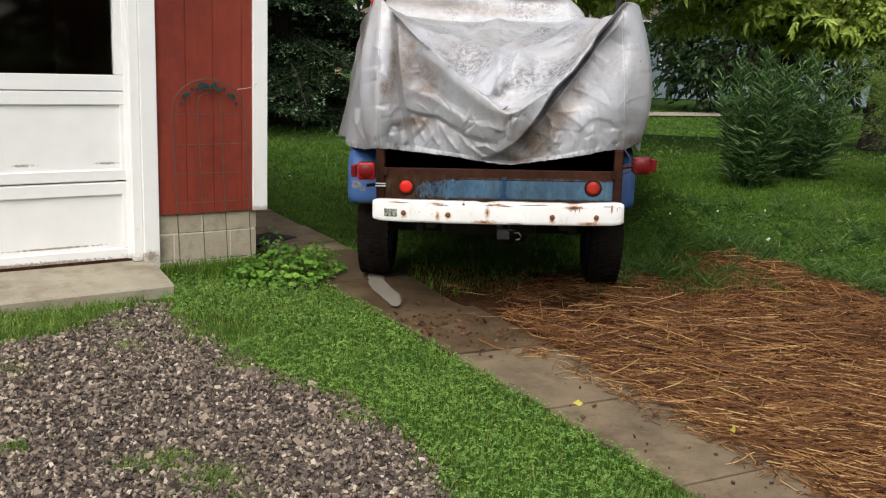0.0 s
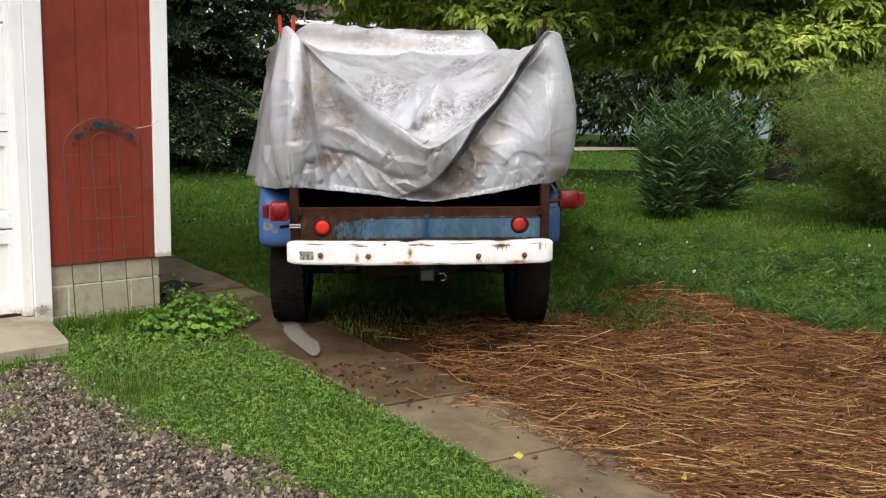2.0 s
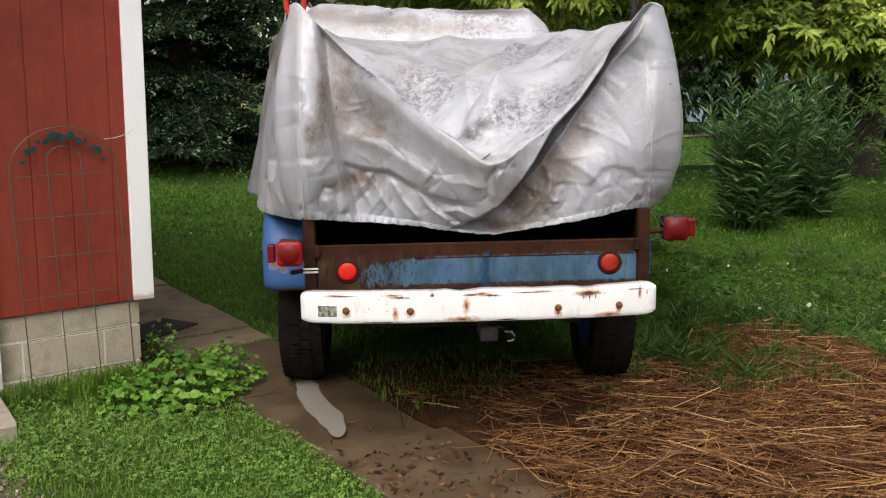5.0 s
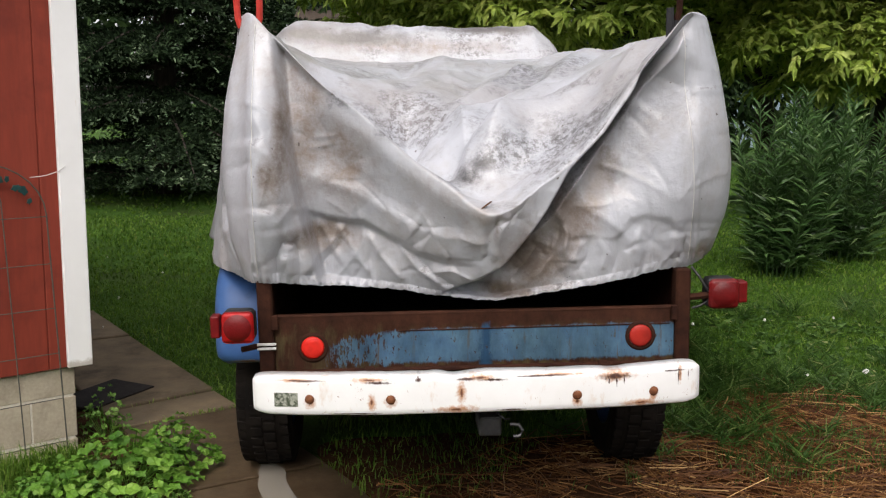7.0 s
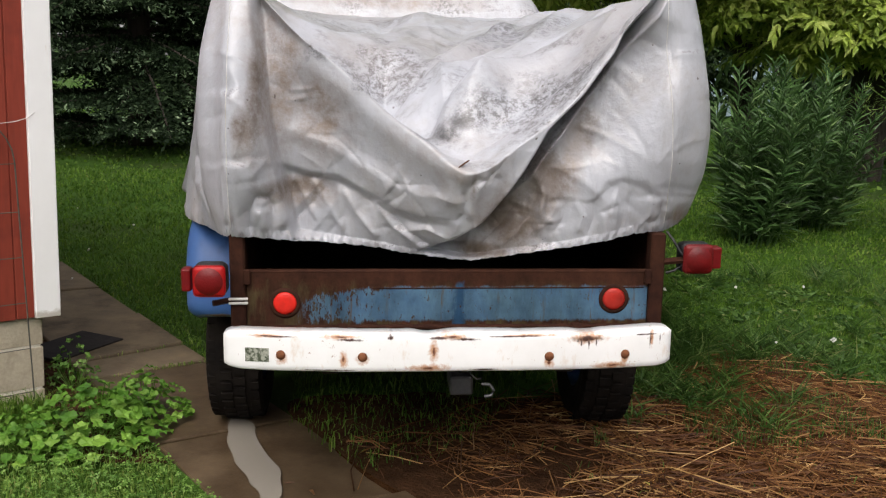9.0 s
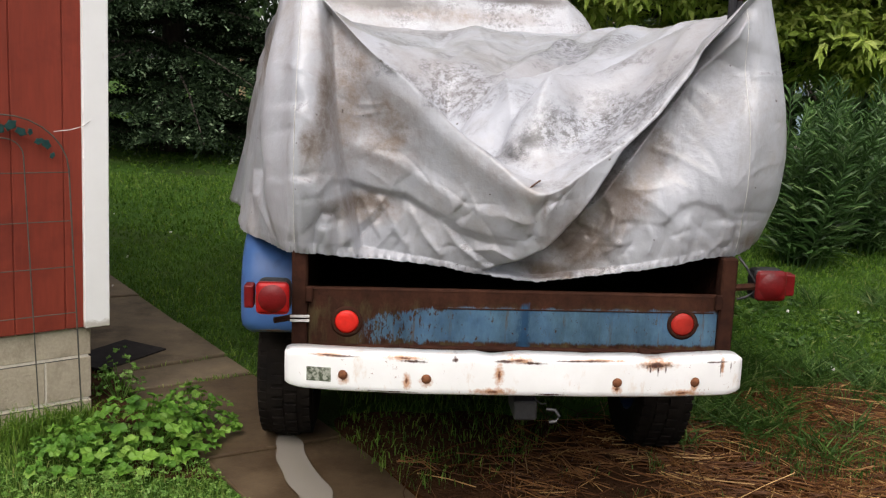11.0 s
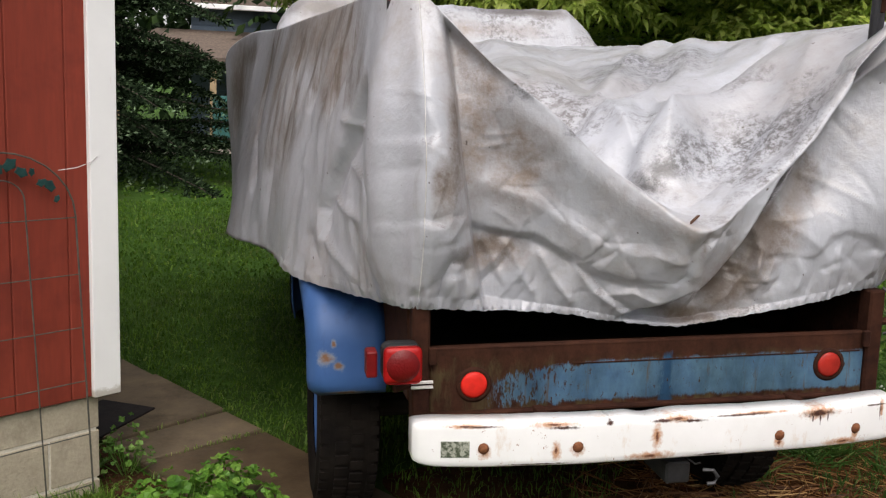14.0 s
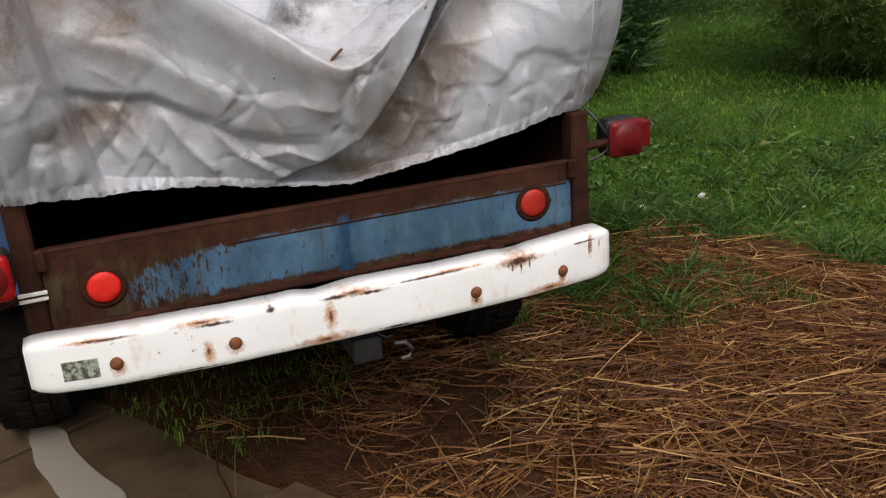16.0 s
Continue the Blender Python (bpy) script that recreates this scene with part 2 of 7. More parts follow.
def worn_paint(name, paint, edge, rust):
    """Blue paint left between two heights on rusty steel, flaked with ragged, dripping edges."""
    m, nt, b, obj = start(name)
    sep = nt.nodes.new("ShaderNodeSeparateXYZ")
    nt.links.new(obj, sep.inputs[0])
    x, z = sep.outputs[0], sep.outputs[2]
    rag = calc(nt, 'SUBTRACT', noise_tex(nt, obj, 34.0, 7, 0.8, (1.0, 1.0, 0.30)), 0.5)
    wide = noise_tex(nt, obj, 7.0, 5, 0.65)
    bare = calc(nt, 'MULTIPLY', calc(nt, 'SUBTRACT', -0.18, x), 2.6, True)
    high = calc(nt, 'SUBTRACT', 0.846, calc(nt, 'MULTIPLY', bare, 0.045))
    span = calc(nt, 'ADD', 0.05, calc(nt, 'MULTIPLY', bare, 0.22))
    zz = calc(nt, 'ADD', z, calc(nt, 'MULTIPLY', rag, span))
    keep = calc(nt, 'MULTIPLY', calc(nt, 'MULTIPLY', calc(nt, 'SUBTRACT', high, zz), 110, True), calc(nt, 'MULTIPLY', calc(nt, 'SUBTRACT', zz, 0.722), 110, True))
    keep = calc(nt, 'MULTIPLY', keep, calc(nt, 'MULTIPLY', calc(nt, 'ADD', calc(nt, 'ADD', x, calc(nt, 'MULTIPLY', rag, 0.25)), 0.50), 30, True))
    flake = ramp(nt, calc(nt, 'ADD', noise_tex(nt, obj, 60.0, 6, 0.8, (1.0, 1.0, 0.40)), calc(nt, 'MULTIPLY', bare, 0.115)), [(0.585, (1, 1, 1)), (0.625, (0, 0, 0))])
    keep = calc(nt, 'MULTIPLY', keep, flake)
    pc = ramp(nt, wide, [(0.3, paint), (0.7, edge)])
    smear = calc(nt, 'ADD', calc(nt, 'ABSOLUTE', calc(nt, 'SUBTRACT', x, 0.032)), calc(nt, 'MULTIPLY', rag, 0.07))
    band = ramp(nt, smear, [(0.010, (1, 1, 1)), (0.022, (0, 0, 0))])
    stripe = calc(nt, 'MULTIPLY', band, calc(nt, 'MULTIPLY', calc(nt, 'SUBTRACT', 0.862, zz), 60, True))
    rc = ramp(nt, noise_tex(nt, obj, 22.0, 7, 0.75), [(0.3, tuple(c * 0.4 for c in rust)), (0.7, rust)])
    olive = ramp(nt, noise_tex(nt, obj, 16.0, 6, 0.7, (1.0, 1.0, 0.25)), [(0.46, (0, 0, 0)), (0.62, (0.8, 0.8, 0.8))])
    low = calc(nt, 'MULTIPLY', calc(nt, 'SUBTRACT', 0.862, zz), 30, True)
    rc = mixc(nt, calc(nt, 'MULTIPLY', olive, low), rc, (0.085, 0.068, 0.03))
    col = mixc(nt, keep, rc, pc)
    runs = ramp(nt, noise_tex(nt, obj, 26.0, 5, 0.7, (1.0, 1.0, 0.10)), [(0.565, (0, 0, 0)), (0.66, (0.8, 0.8, 0.8))])
    col = mixc(nt, calc(nt, 'MULTIPLY', runs, keep), col, (0.10, 0.062, 0.028))
    col = mixc(nt, calc(nt, 'MULTIPLY', stripe, flake), col, (0.022, 0.065, 0.13))
    murk = ramp(nt, noise_tex(nt, obj, 6.0, 6, 0.7, (1.0, 1.0, 0.35)), [(0.30, (0.42, 0.42, 0.38)), (0.60, (1, 1, 1))])
    col = mixc(nt, 1.0, col, murk, 'MULTIPLY')
    b.inputs["Specular IOR Level"].default_value = 0.15
    nt.links.new(col, b.inputs["Base Color"])
    nt.links.new(calc(nt, 'SUBTRACT', 0.8, calc(nt, 'MULTIPLY', keep, 0.3)), b.inputs["Roughness"])
    bump(nt, b, calc(nt, 'ADD', keep, noise_tex(nt, obj, 70.0, 4, 0.7)), 0.35, 0.003)
    return m


TOPCHIPS = [((x, -0.15, z), (rx, 0.12, rz)) for x, z, rx, rz in ((-0.56, 0.714, 0.07, 0.005), (-0.33, 0.706, 0.05, 0.006), (-0.20, 0.716, 0.012, 0.012), (-0.04, 0.712, 0.05, 0.007), (0.04, 0.708, 0.05, 0.006), (0.20, 0.716, 0.13, 0.004), (0.44, 0.704, 0.06, 0.012), (0.42, 0.694, 0.004, 0.022), (0.445, 0.690, 0.004, 0.024), (0.47, 0.694, 0.004, 0.018), (0.655, 0.690, 0.003, 0.034), (0.69, 0.695, 0.003, 0.022), (0.64, 0.712, 0.05, 0.004), (0.10, 0.606, 0.06, 0.004), (-0.40, 0.605, 0.12, 0.003))]


def chipped_white(name, rust_amount=0.66, base=((0.72, 0.71, 0.68), (0.85, 0.85, 0.83)), rust=(0.25, 0.09, 0.03), spots=(), flecks=()):
    m, nt, b, obj = start(name)
    col = ramp(nt, noise_tex(nt, obj, 5.0, 5), [(0.3, base[0]), (0.7, base[1])])
    smear = ramp(nt, noise_tex(nt, obj, 9.0, 6, 0.75, (1.0, 1.0, 0.4)), [(rust_amount - 0.08, (0, 0, 0)), (rust_amount + 0.1, (0.7, 0.7, 0.7))])
    col = mixc(nt, smear, col, (0.55, 0.36, 0.2))
    if spots:
        col = mixc(nt, calc(nt, 'MULTIPLY', stain(nt, obj, [(c, (r[0] * 1.35, r[1], r[2] * 1.35)) for c, r in spots], 60.0, 1.2), 0.85), col, (0.47, 0.21, 0.075))
        col = mixc(nt, stain(nt, obj, [(c, (r[0] * 0.55, r[1], r[2] * 0.55)) for c, r in spots], 90.0, 0.8), col, (0.13, 0.042, 0.018))
        col = mixc(nt, stain(nt, obj, TOPCHIPS, 75.0, 0.95), col, (0.05, 0.018, 0.011))
    if flecks:
        col = mixc(nt, calc(nt, 'MULTIPLY', stain(nt, obj, flecks, 55.0, 0.8, 3.2), 0.85), col, (0.20, 0.16, 0.12))
        grime = stain(nt, obj, [((-2.0, 0.03, 0.09), (1.6, 0.3, 0.035)), ((-0.75, -0.03, 0.10), (0.2, 0.3, 0.06)), ((0.05, -0.03, 0.40), (0.2, 0.3, 0.025))], 18.0, 1.2)
        col = mixc(nt, calc(nt, 'MULTIPLY', grime, 0.6), col, (0.30, 0.24, 0.16))
    chip = ramp(nt, noise_tex(nt, obj, 30.0, 6, 0.8), [(rust_amount, (0, 0, 0)), (rust_amount + 0.02, (1, 1, 1))])
    col = mixc(nt, chip, col, rust)
    nt.links.new(col, b.inputs["Base Color"])
    b.inputs["Roughness"].default_value = 0.42
    bump(nt, b, calc(nt, 'SUBTRACT', calc(nt, 'MULTIPLY', noise_tex(nt, obj, 40.0, 3), 0.3), chip), 0.3, 0.002)
    return m


def island_stone(name, stops, rough=0.8, spec=0.2):
    m, nt, b, obj = start(name)
    geo = nt.nodes.new("ShaderNodeNewGeometry")
    col = ramp(nt, geo.outputs["Random Per Island"], stops)
    g = noise_tex(nt, obj, 120.0, 4, 0.7)
    col = mixc(nt, 0.6, col, ramp(nt, g, [(0.3, (0.5, 0.5, 0.5)), (0.7, (1.1, 1.1, 1.1))]), 'MULTIPLY')
    nt.links.new(col, b.inputs["Base Color"])
    b.inputs["Roughness"].default_value = rough
    b.inputs["Specular IOR Level"].default_value = spec
    bump(nt, b, g, 0.4, 0.003)
    return m


def red_lens(name, col):
    m, nt, b, obj = start(name)
    v = nt.nodes.new("ShaderNodeTexVoronoi")
    v.inputs["Scale"].default_value = 160
    nt.links.new(obj, v.inputs["Vector"])
    c = mixc(nt, ramp(nt, noise_tex(nt, obj, 14, 3), [(0.35, (0, 0, 0)), (0.7, (1, 1, 1))]), col, tuple(x * 0.55 for x in col))
    nt.links.new(c, b.inputs["Base Color"])
    b.inputs["Roughness"].default_value = 0.45
    b.inputs["Specular IOR Level"].default_value = 0.3
    b.inputs["Subsurface Weight"].default_value = 0.0
    bump(nt, b, v.outputs["Distance"], 0.25, 0.002)
    return m


def glass_pane(name):
    m, nt, b, obj = start(name)
    b.inputs["Base Color"].default_value = (0.9, 0.95, 0.93, 1)
    b.inputs["Roughness"].default_value = 0.03
    b.inputs["Transmission Weight"].default_value = 1.0
    return m


M = dict(
    lawn=surface("lawn_soil", [(0.3, (0.030, 0.070, 0.009)), (0.7, (0.06, 0.130, 0.018))], 0.8, 0.9, 50, 0.9, 0.03, dirt=(0.05, 0.07, 0.02), dirt_scale=0.5, spec=0.1),
    gravelbed=surface("gravel_bed", [(0.3, (0.055, 0.044, 0.038)), (0.7, (0.14, 0.112, 0.092))], 26, 0.85, 90, 0.9, 0.02),
    strawbed=surface("straw_bed", [(0.3, (0.026, 0.011, 0.005)), (0.7, (0.095, 0.043, 0.017))], 18, 0.9, 70, 0.9, 0.02, spec=0.0),
    concrete=surface("concrete", [(0.3, (0.115, 0.090, 0.060)), (0.7, (0.228, 0.170, 0.108))], 3.5, 0.7, 90, 0.4, 0.004, dirt=(0.05, 0.038, 0.022), dirt_scale=2.2, spec=0.2),
    wetconcrete=surface("wet_concrete", [(0.3, (0.062, 0.040, 0.022)), (0.7, (0.135, 0.094, 0.056))], 4.0, 0.45, 90, 0.25, 0.003, dirt=(0.035, 0.021, 0.011), dirt_scale=2.5, spec=0.22),
    apron=surface("apron_concrete", [(0.3, (0.27, 0.235, 0.175)), (0.7, (0.38, 0.34, 0.26))], 3.5, 0.75, 80, 0.4, 0.004, dirt=(0.15, 0.12, 0.08), dirt_scale=2.6),
    block=surface("block", [(0.3, (0.40, 0.345, 0.255)), (0.7, (0.52, 0.455, 0.345))], 5, 0.9, 70, 0.7, 0.006, dirt=(0.22, 0.19, 0.14), dirt_scale=4),
    mortar=surface("mortar", [(0.3, (0.60, 0.55, 0.46)), (0.7, (0.70, 0.65, 0.56))], 9, 0.9, 90, 0.5, 0.004),
    barn=surface("barn_red", [(0.3, (0.210, 0.033, 0.018)), (0.7, (0.300, 0.051, 0.028))], 2.0, 0.7, 50, 0.45, 0.003, dirt=(0.12, 0.02, 0.014), dirt_scale=1.2, stretch=(1, 1, 0.12), spec=0.3),
    white=chipped_white("white_paint", 0.745, ((0.84, 0.84, 0.83), (0.89, 0.89, 0.88)), (0.3, 0.25, 0.2), flecks=[((-1.52, 0.02, 0.757), (0.10, 0.2, 0.012)), ((-1.0, 0.02, 0.757), (0.12, 0.2, 0.012)), ((-1.35, 0.02, 0.207), (0.45, 0.2, 0.010)), ((-1.6, 0.02, 0.115), (0.9, 0.2, 0.018)), ((-0.75, -0.04, 0.12), (0.06, 0.2, 0.05))]),
    bumper=chipped_white("bumper_paint", 0.645, ((0.77, 0.77, 0.76), (0.86, 0.86, 0.86)), spots=[((x, -0.15, z), (rx, 0.1, rz)) for x, z, rx, rz in ((-0.062, 0.668, 0.014, 0.034), (-0.352, 0.642, 0.012, 0.026), (0.53, 0.612, 0.055, 0.010), (0.44, 0.708, 0.055, 0.016), (-0.36, 0.716, 0.06, 0.008), (0.0, 0.716, 0.05, 0.010), (-0.60, 0.716, 0.06, 0.006), (-0.08, 0.612, 0.06, 0.012), (0.314, 0.628, 0.014, 0.018), (-0.29, 0.640, 0.018, 0.014), (0.569, 0.635, 0.012, 0.018), (-0.551, 0.640, 0.016, 0.016), (0.25, 0.719, 0.09, 0.004), (0.66, 0.70, 0.006, 0.03))]),
    tailgate=worn_paint("tailgate_paint", (0.040, 0.092, 0.170), (0.095, 0.180, 0.25), (0.064, 0.023, 0.012)),
    rust=surface("rust", [(0.3, (0.018, 0.007, 0.005)), (0.7, (0.054, 0.021, 0.012))], 14, 0.85, 60, 0.6, 0.003, spec=0.1),
    bolt=surface("bolt_rust", [(0.3, (0.10, 0.03, 0.012)), (0.7, (0.24, 0.09, 0.035))], 60, 0.8, 200, 0.6, 0.002),
    blue=surface("blue_body", [(0.3, (0.045, 0.105, 0.26)), (0.7, (0.07, 0.15, 0.34))], 2.5, 0.32, 40, 0.1, 0.002, dirt=(0.09, 0.13, 0.2), dirt_scale=3.0),
    fender=None,
    tyre=surface("tyre", [(0.3, (0.007, 0.006, 0.006)), (0.7, (0.020, 0.016, 0.013))], 8, 0.9, 70, 0.4, 0.003, spec=0.08),
    dark=surface("chassis", [(0.3, (0.012, 0.010, 0.009)), (0.7, (0.03, 0.022, 0.018))], 8, 0.8, 60, 0.5, 0.003),
    steel=surface("grey_steel", [(0.3, (0.03, 0.03, 0.033)), (0.7, (0.07, 0.07, 0.073))], 12, 0.5, 80, 0.4, 0.002, metal=0.6),
    plastic=surface("black_plastic", [(0.3, (0.012, 0.012, 0.013)), (0.7, (0.024, 0.024, 0.025))], 12, 0.45, 80, 0.2, 0.001),
    lens=red_lens("lamp_lens", (0.16, 0.004, 0.005)),
    duskylens=red_lens("dusky_lamp_lens", (0.15, 0.005, 0.006)),
    lensrim=red_lens("lamp_lens_rim", (0.42, 0.008, 0.008)),
    dullreflector=red_lens("dull_reflector_lens", (0.36, 0.02, 0.012)),
    reflector=red_lens("reflector_lens", (0.72, 0.022, 0.012)),
    redpaint=surface("red_paint", [(0.3, (0.45, 0.03, 0.02)), (0.7, (0.6, 0.05, 0.035))], 20, 0.5, 80, 0.2, 0.001),
    tape=surface("white_tape", [(0.3, (0.55, 0.53, 0.5)), (0.7, (0.75, 0.73, 0.7))], 40, 0.5, 120, 0.3, 0.001),
    stickerbase=surface("sticker_base", [(0.44, (0.06, 0.075, 0.045)), (0.56, (0.36, 0.37, 0.31))], 75, 0.5, 150, 0.2, 0.001),
    wire=surface("green_wire", [(0.3, (0.045, 0.05, 0.042)), (0.7, (0.11, 0.10, 0.08))], 25, 0.5, 80, 0.3, 0.001),
    teal=surface("teal_paint", [(0.3, (0.006, 0.03, 0.03)), (0.7, (0.016, 0.065, 0.058))], 30, 0.45, 90, 0.2, 0.001),
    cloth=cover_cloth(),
    hem=surface("hem_cloth", [(0.3, (0.55, 0.55, 0.54)), (0.7, (0.74, 0.74, 0.73))], 8, 0.7, 120, 0.6, 0.003, dirt=(0.3, 0.26, 0.2), dirt_scale=5),
    glass=glass_pane("pane_glass"),
    grass=leafy("grass_blade", [(0.0, (0.10, 0.185, 0.028)), (0.5, (0.19, 0.30, 0.055)), (0.9, (0.29, 0.40, 0.10)), (1.0, (0.42, 0.39, 0.16))]),
    lawnblade=leafy("lawn_blade", [(0.0, (0.058, 0.132, 0.015)), (0.5, (0.115, 0.215, 0.026)), (0.92, (0.185, 0.30, 0.046)), (1.0, (0.26, 0.30, 0.09))]),
    tuft=leafy("tuft_blade", [(0.0, (0.034, 0.085, 0.014)), (0.5, (0.070, 0.145, 0.028)), (0.9, (0.135, 0.23, 0.055)), (1.0, (0.28, 0.30, 0.12))]),
    clover=leafy("clover_leaf", [(0.0, (0.10, 0.21, 0.036)), (0.6, (0.195, 0.355, 0.072)), (1.0, (0.32, 0.48, 0.14))]),
    weed=leafy("weed_leaf", [(0.0, (0.09, 0.22, 0.028)), (0.6, (0.17, 0.34, 0.045)), (1.0, (0.27, 0.44, 0.085))]),
    spruce=leafy("spruce_needles", [(0.0, (0.008, 0.014, 0.007)), (0.6, (0.020, 0.036, 0.017)), (1.0, (0.050, 0.080, 0.038))], 0.8, 0.12, 0.08),
    sprucetip=leafy("spruce_shoots", [(0.0, (0.08, 0.13, 0.07)), (0.6, (0.17, 0.25, 0.14)), (1.0, (0.32, 0.40, 0.26))], 0.6, 0.15),
    walnut=leafy("walnut_leaf", [(0.0, (0.17, 0.25, 0.035)), (0.5, (0.42, 0.53, 0.09)), (1.0, (0.68, 0.75, 0.22))], 0.45, 0.28),
    darkleaf=leafy("dark_leaf", [(0.0, (0.012, 0.03, 0.009)), (0.6, (0.028, 0.06, 0.016)), (1.0, (0.06, 0.10, 0.03))], 0.55, 0.2),
    narrow=leafy("narrow_leaf", [(0.0, (0.030, 0.070, 0.020)), (0.6, (0.075, 0.150, 0.045)), (0.90, (0.13, 0.23, 0.08)), (1.0, (0.26, 0.36, 0.15))], 0.35, 0.3),
    feather=leafy("feathery_leaf", [(0.0, (0.12, 0.19, 0.045)), (0.6, (0.23, 0.33, 0.085)), (1.0, (0.38, 0.48, 0.16))], 0.6, 0.5),
    straw=island_stone("straw_stalk", [(0.0, (0.045, 0.016, 0.006)), (0.45, (0.125, 0.051, 0.017)), (0.82, (0.25, 0.125, 0.043)), (1.0, (0.54, 0.35, 0.15))], 0.65, 0.14),
    wetstraw=island_stone("wet_straw_stalk", [(0.0, (0.040, 0.014, 0.005)), (0.5, (0.115, 0.046, 0.015)), (0.85, (0.21, 0.10, 0.032)), (1.0, (0.42, 0.26, 0.10))], 0.55, 0.16),
    stone=island_stone("gravel_stone", [(0.0, (0.05, 0.039, 0.033)), (0.4, (0.13, 0.102, 0.086)), (0.75, (0.23, 0.182, 0.142)), (0.93, (0.36, 0.29, 0.22)), (1.0, (0.55, 0.47, 0.37))], 0.75),
    bark=surface("bark", [(0.3, (0.022, 0.017, 0.013)), (0.7, (0.07, 0.055, 0.043))], 6, 0.9, 25, 1.0, 0.03, stretch=(1, 1, 0.25)),
    deadwood=surface("dead_wood", [(0.3, (0.16, 0.115, 0.085)), (0.7, (0.34, 0.265, 0.21))], 8, 0.9, 40, 0.4, 0.004),
    flower=surface("clover_flower", [(0.3, (0.6, 0.6, 0.55)), (0.7, (0.8, 0.8, 0.75))], 60, 0.8, 120, 0.5, 0.002),
    deadleaf=island_stone("dead_leaf", [(0.0, (0.035, 0.015, 0.01)), (0.6, (0.10, 0.045, 0.022)), (1.0, (0.2, 0.11, 0.05))], 0.5),
    yellowleaf=island_stone("yellow_leaf", [(0.0, (0.4, 0.36, 0.05)), (1.0, (0.6, 0.55, 0.12))], 0.5),
    slate=surface("slate", [(0.3, (0.014, 0.012, 0.012)), (0.7, (0.034, 0.028, 0.026))], 9, 0.7, 60, 0.4, 0.003, spec=0.15),
    soil=surface("soil", [(0.3, (0.030, 0.014, 0.007)), (0.7, (0.082, 0.040, 0.019))], 12, 0.85, 60, 0.9, 0.02, spec=0.05),
    siding=surface("blue_siding", [(0.3, (0.27, 0.36, 0.43)), (0.7, (0.33, 0.42, 0.49))], 2, 0.7, 30, 0.2, 0.003),
    siding2=surface("slate_blue_siding", [(0.3, (0.10, 0.14, 0.19)), (0.7, (0.14, 0.185, 0.24))], 2, 0.7, 30, 0.2, 0.003),
    shingle=surface("shingle", [(0.3, (0.10, 0.075, 0.06)), (0.7, (0.19, 0.145, 0.115))], 12, 0.9, 40, 0.6, 0.01),
    road=surface("far_drive", [(0.3, (0.26, 0.22, 0.18)), (0.7, (0.36, 0.31, 0.26))], 2, 0.9, 40, 0.4, 0.005),
    fence=surface("teal_fence", [(0.3, (0.03, 0.12, 0.11)), (0.7, (0.05, 0.16, 0.15))], 3, 0.7, 30, 0.2, 0.003),
    wood=surface("pale_wood", [(0.3, (0.35, 0.24, 0.13)), (0.7, (0.5, 0.37, 0.22))], 6, 0.7, 30, 0.4, 0.004, stretch=(1, 1, 0.15)),
    interior=surface("garage_interior", [(0.3, (0.03, 0.028, 0.026)), (0.7, (0.06, 0.055, 0.05))], 3, 0.9, 40, 0.2, 0.004),
)


def fender_paint():
    m, nt, b, obj = start("fender_paint")
    wide = noise_tex(nt, obj, 3.0, 5)
    col = ramp(nt, wide, [(0.3, (0.026, 0.075, 0.21)), (0.7, (0.048, 0.120, 0.30))])
    spots = [((-0.925, 0.55, 0.722), (0.036, 0.1, 0.030)), ((-0.885, 0.55, 0.695), (0.026, 0.1, 0.020)), ((-0.90, 0.55, 0.768), (0.012, 0.1, 0.018)), ((-0.86, 0.55, 0.60), (0.09, 0.1, 0.010))]
    streak = ramp(nt, noise_tex(nt, obj, 16.0, 5, 0.7, (1.0, 1.0, 0.08)), [(0.55, (0, 0, 0)), (0.72, (0.6, 0.6, 0.6))])
    col = mixc(nt, streak, col, (0.022, 0.055, 0.15))
    col = mixc(nt, calc(nt, 'MULTIPLY', stain(nt, obj, spots, 38.0, 1.1), 0.8), col, (0.24, 0.25, 0.26))
    col = mixc(nt, stain(nt, obj, [(c, (r[0] * 0.7, r[1], r[2] * 0.7)) for c, r in spots], 52.0, 0.95), col, (0.17, 0.085, 0.045))
    nt.links.new(col, b.inputs["Base Color"])
    b.inputs["Roughness"].default_value = 0.48
    b.inputs["Specular IOR Level"].default_value = 0.35
    bump(nt, b, noise_tex(nt, obj, 5.0, 3), 0.12, 0.02)
    return m


M["fender"] = fender_paint()


def water():
    m, nt, b, obj = start("puddle_water")
    # pale base colour stands in for the sky's reflection
    b.inputs["Base Color"].default_value = (0.27, 0.245, 0.205, 1)
    b.inputs["Roughness"].default_value = 0.12
    b.inputs["Specular IOR Level"].default_value = 0.6
    bump(nt, b, noise_tex(nt, obj, 12.0, 2), 0.04, 0.003)
    return m


M["water"] = water()

# ---- building blocks ----


def part(name, bm, material, parent=None, label=""):
    """One mesh object out of a bmesh, under a thing or a part."""
    me = bpy.data.meshes.new(name)
    bm.to_mesh(me)
    bm.free()
    me.materials.append(material)
    ob = new(name, me)
    if parent is not None:
        ob.parent = parent
    return tagged(ob, label)


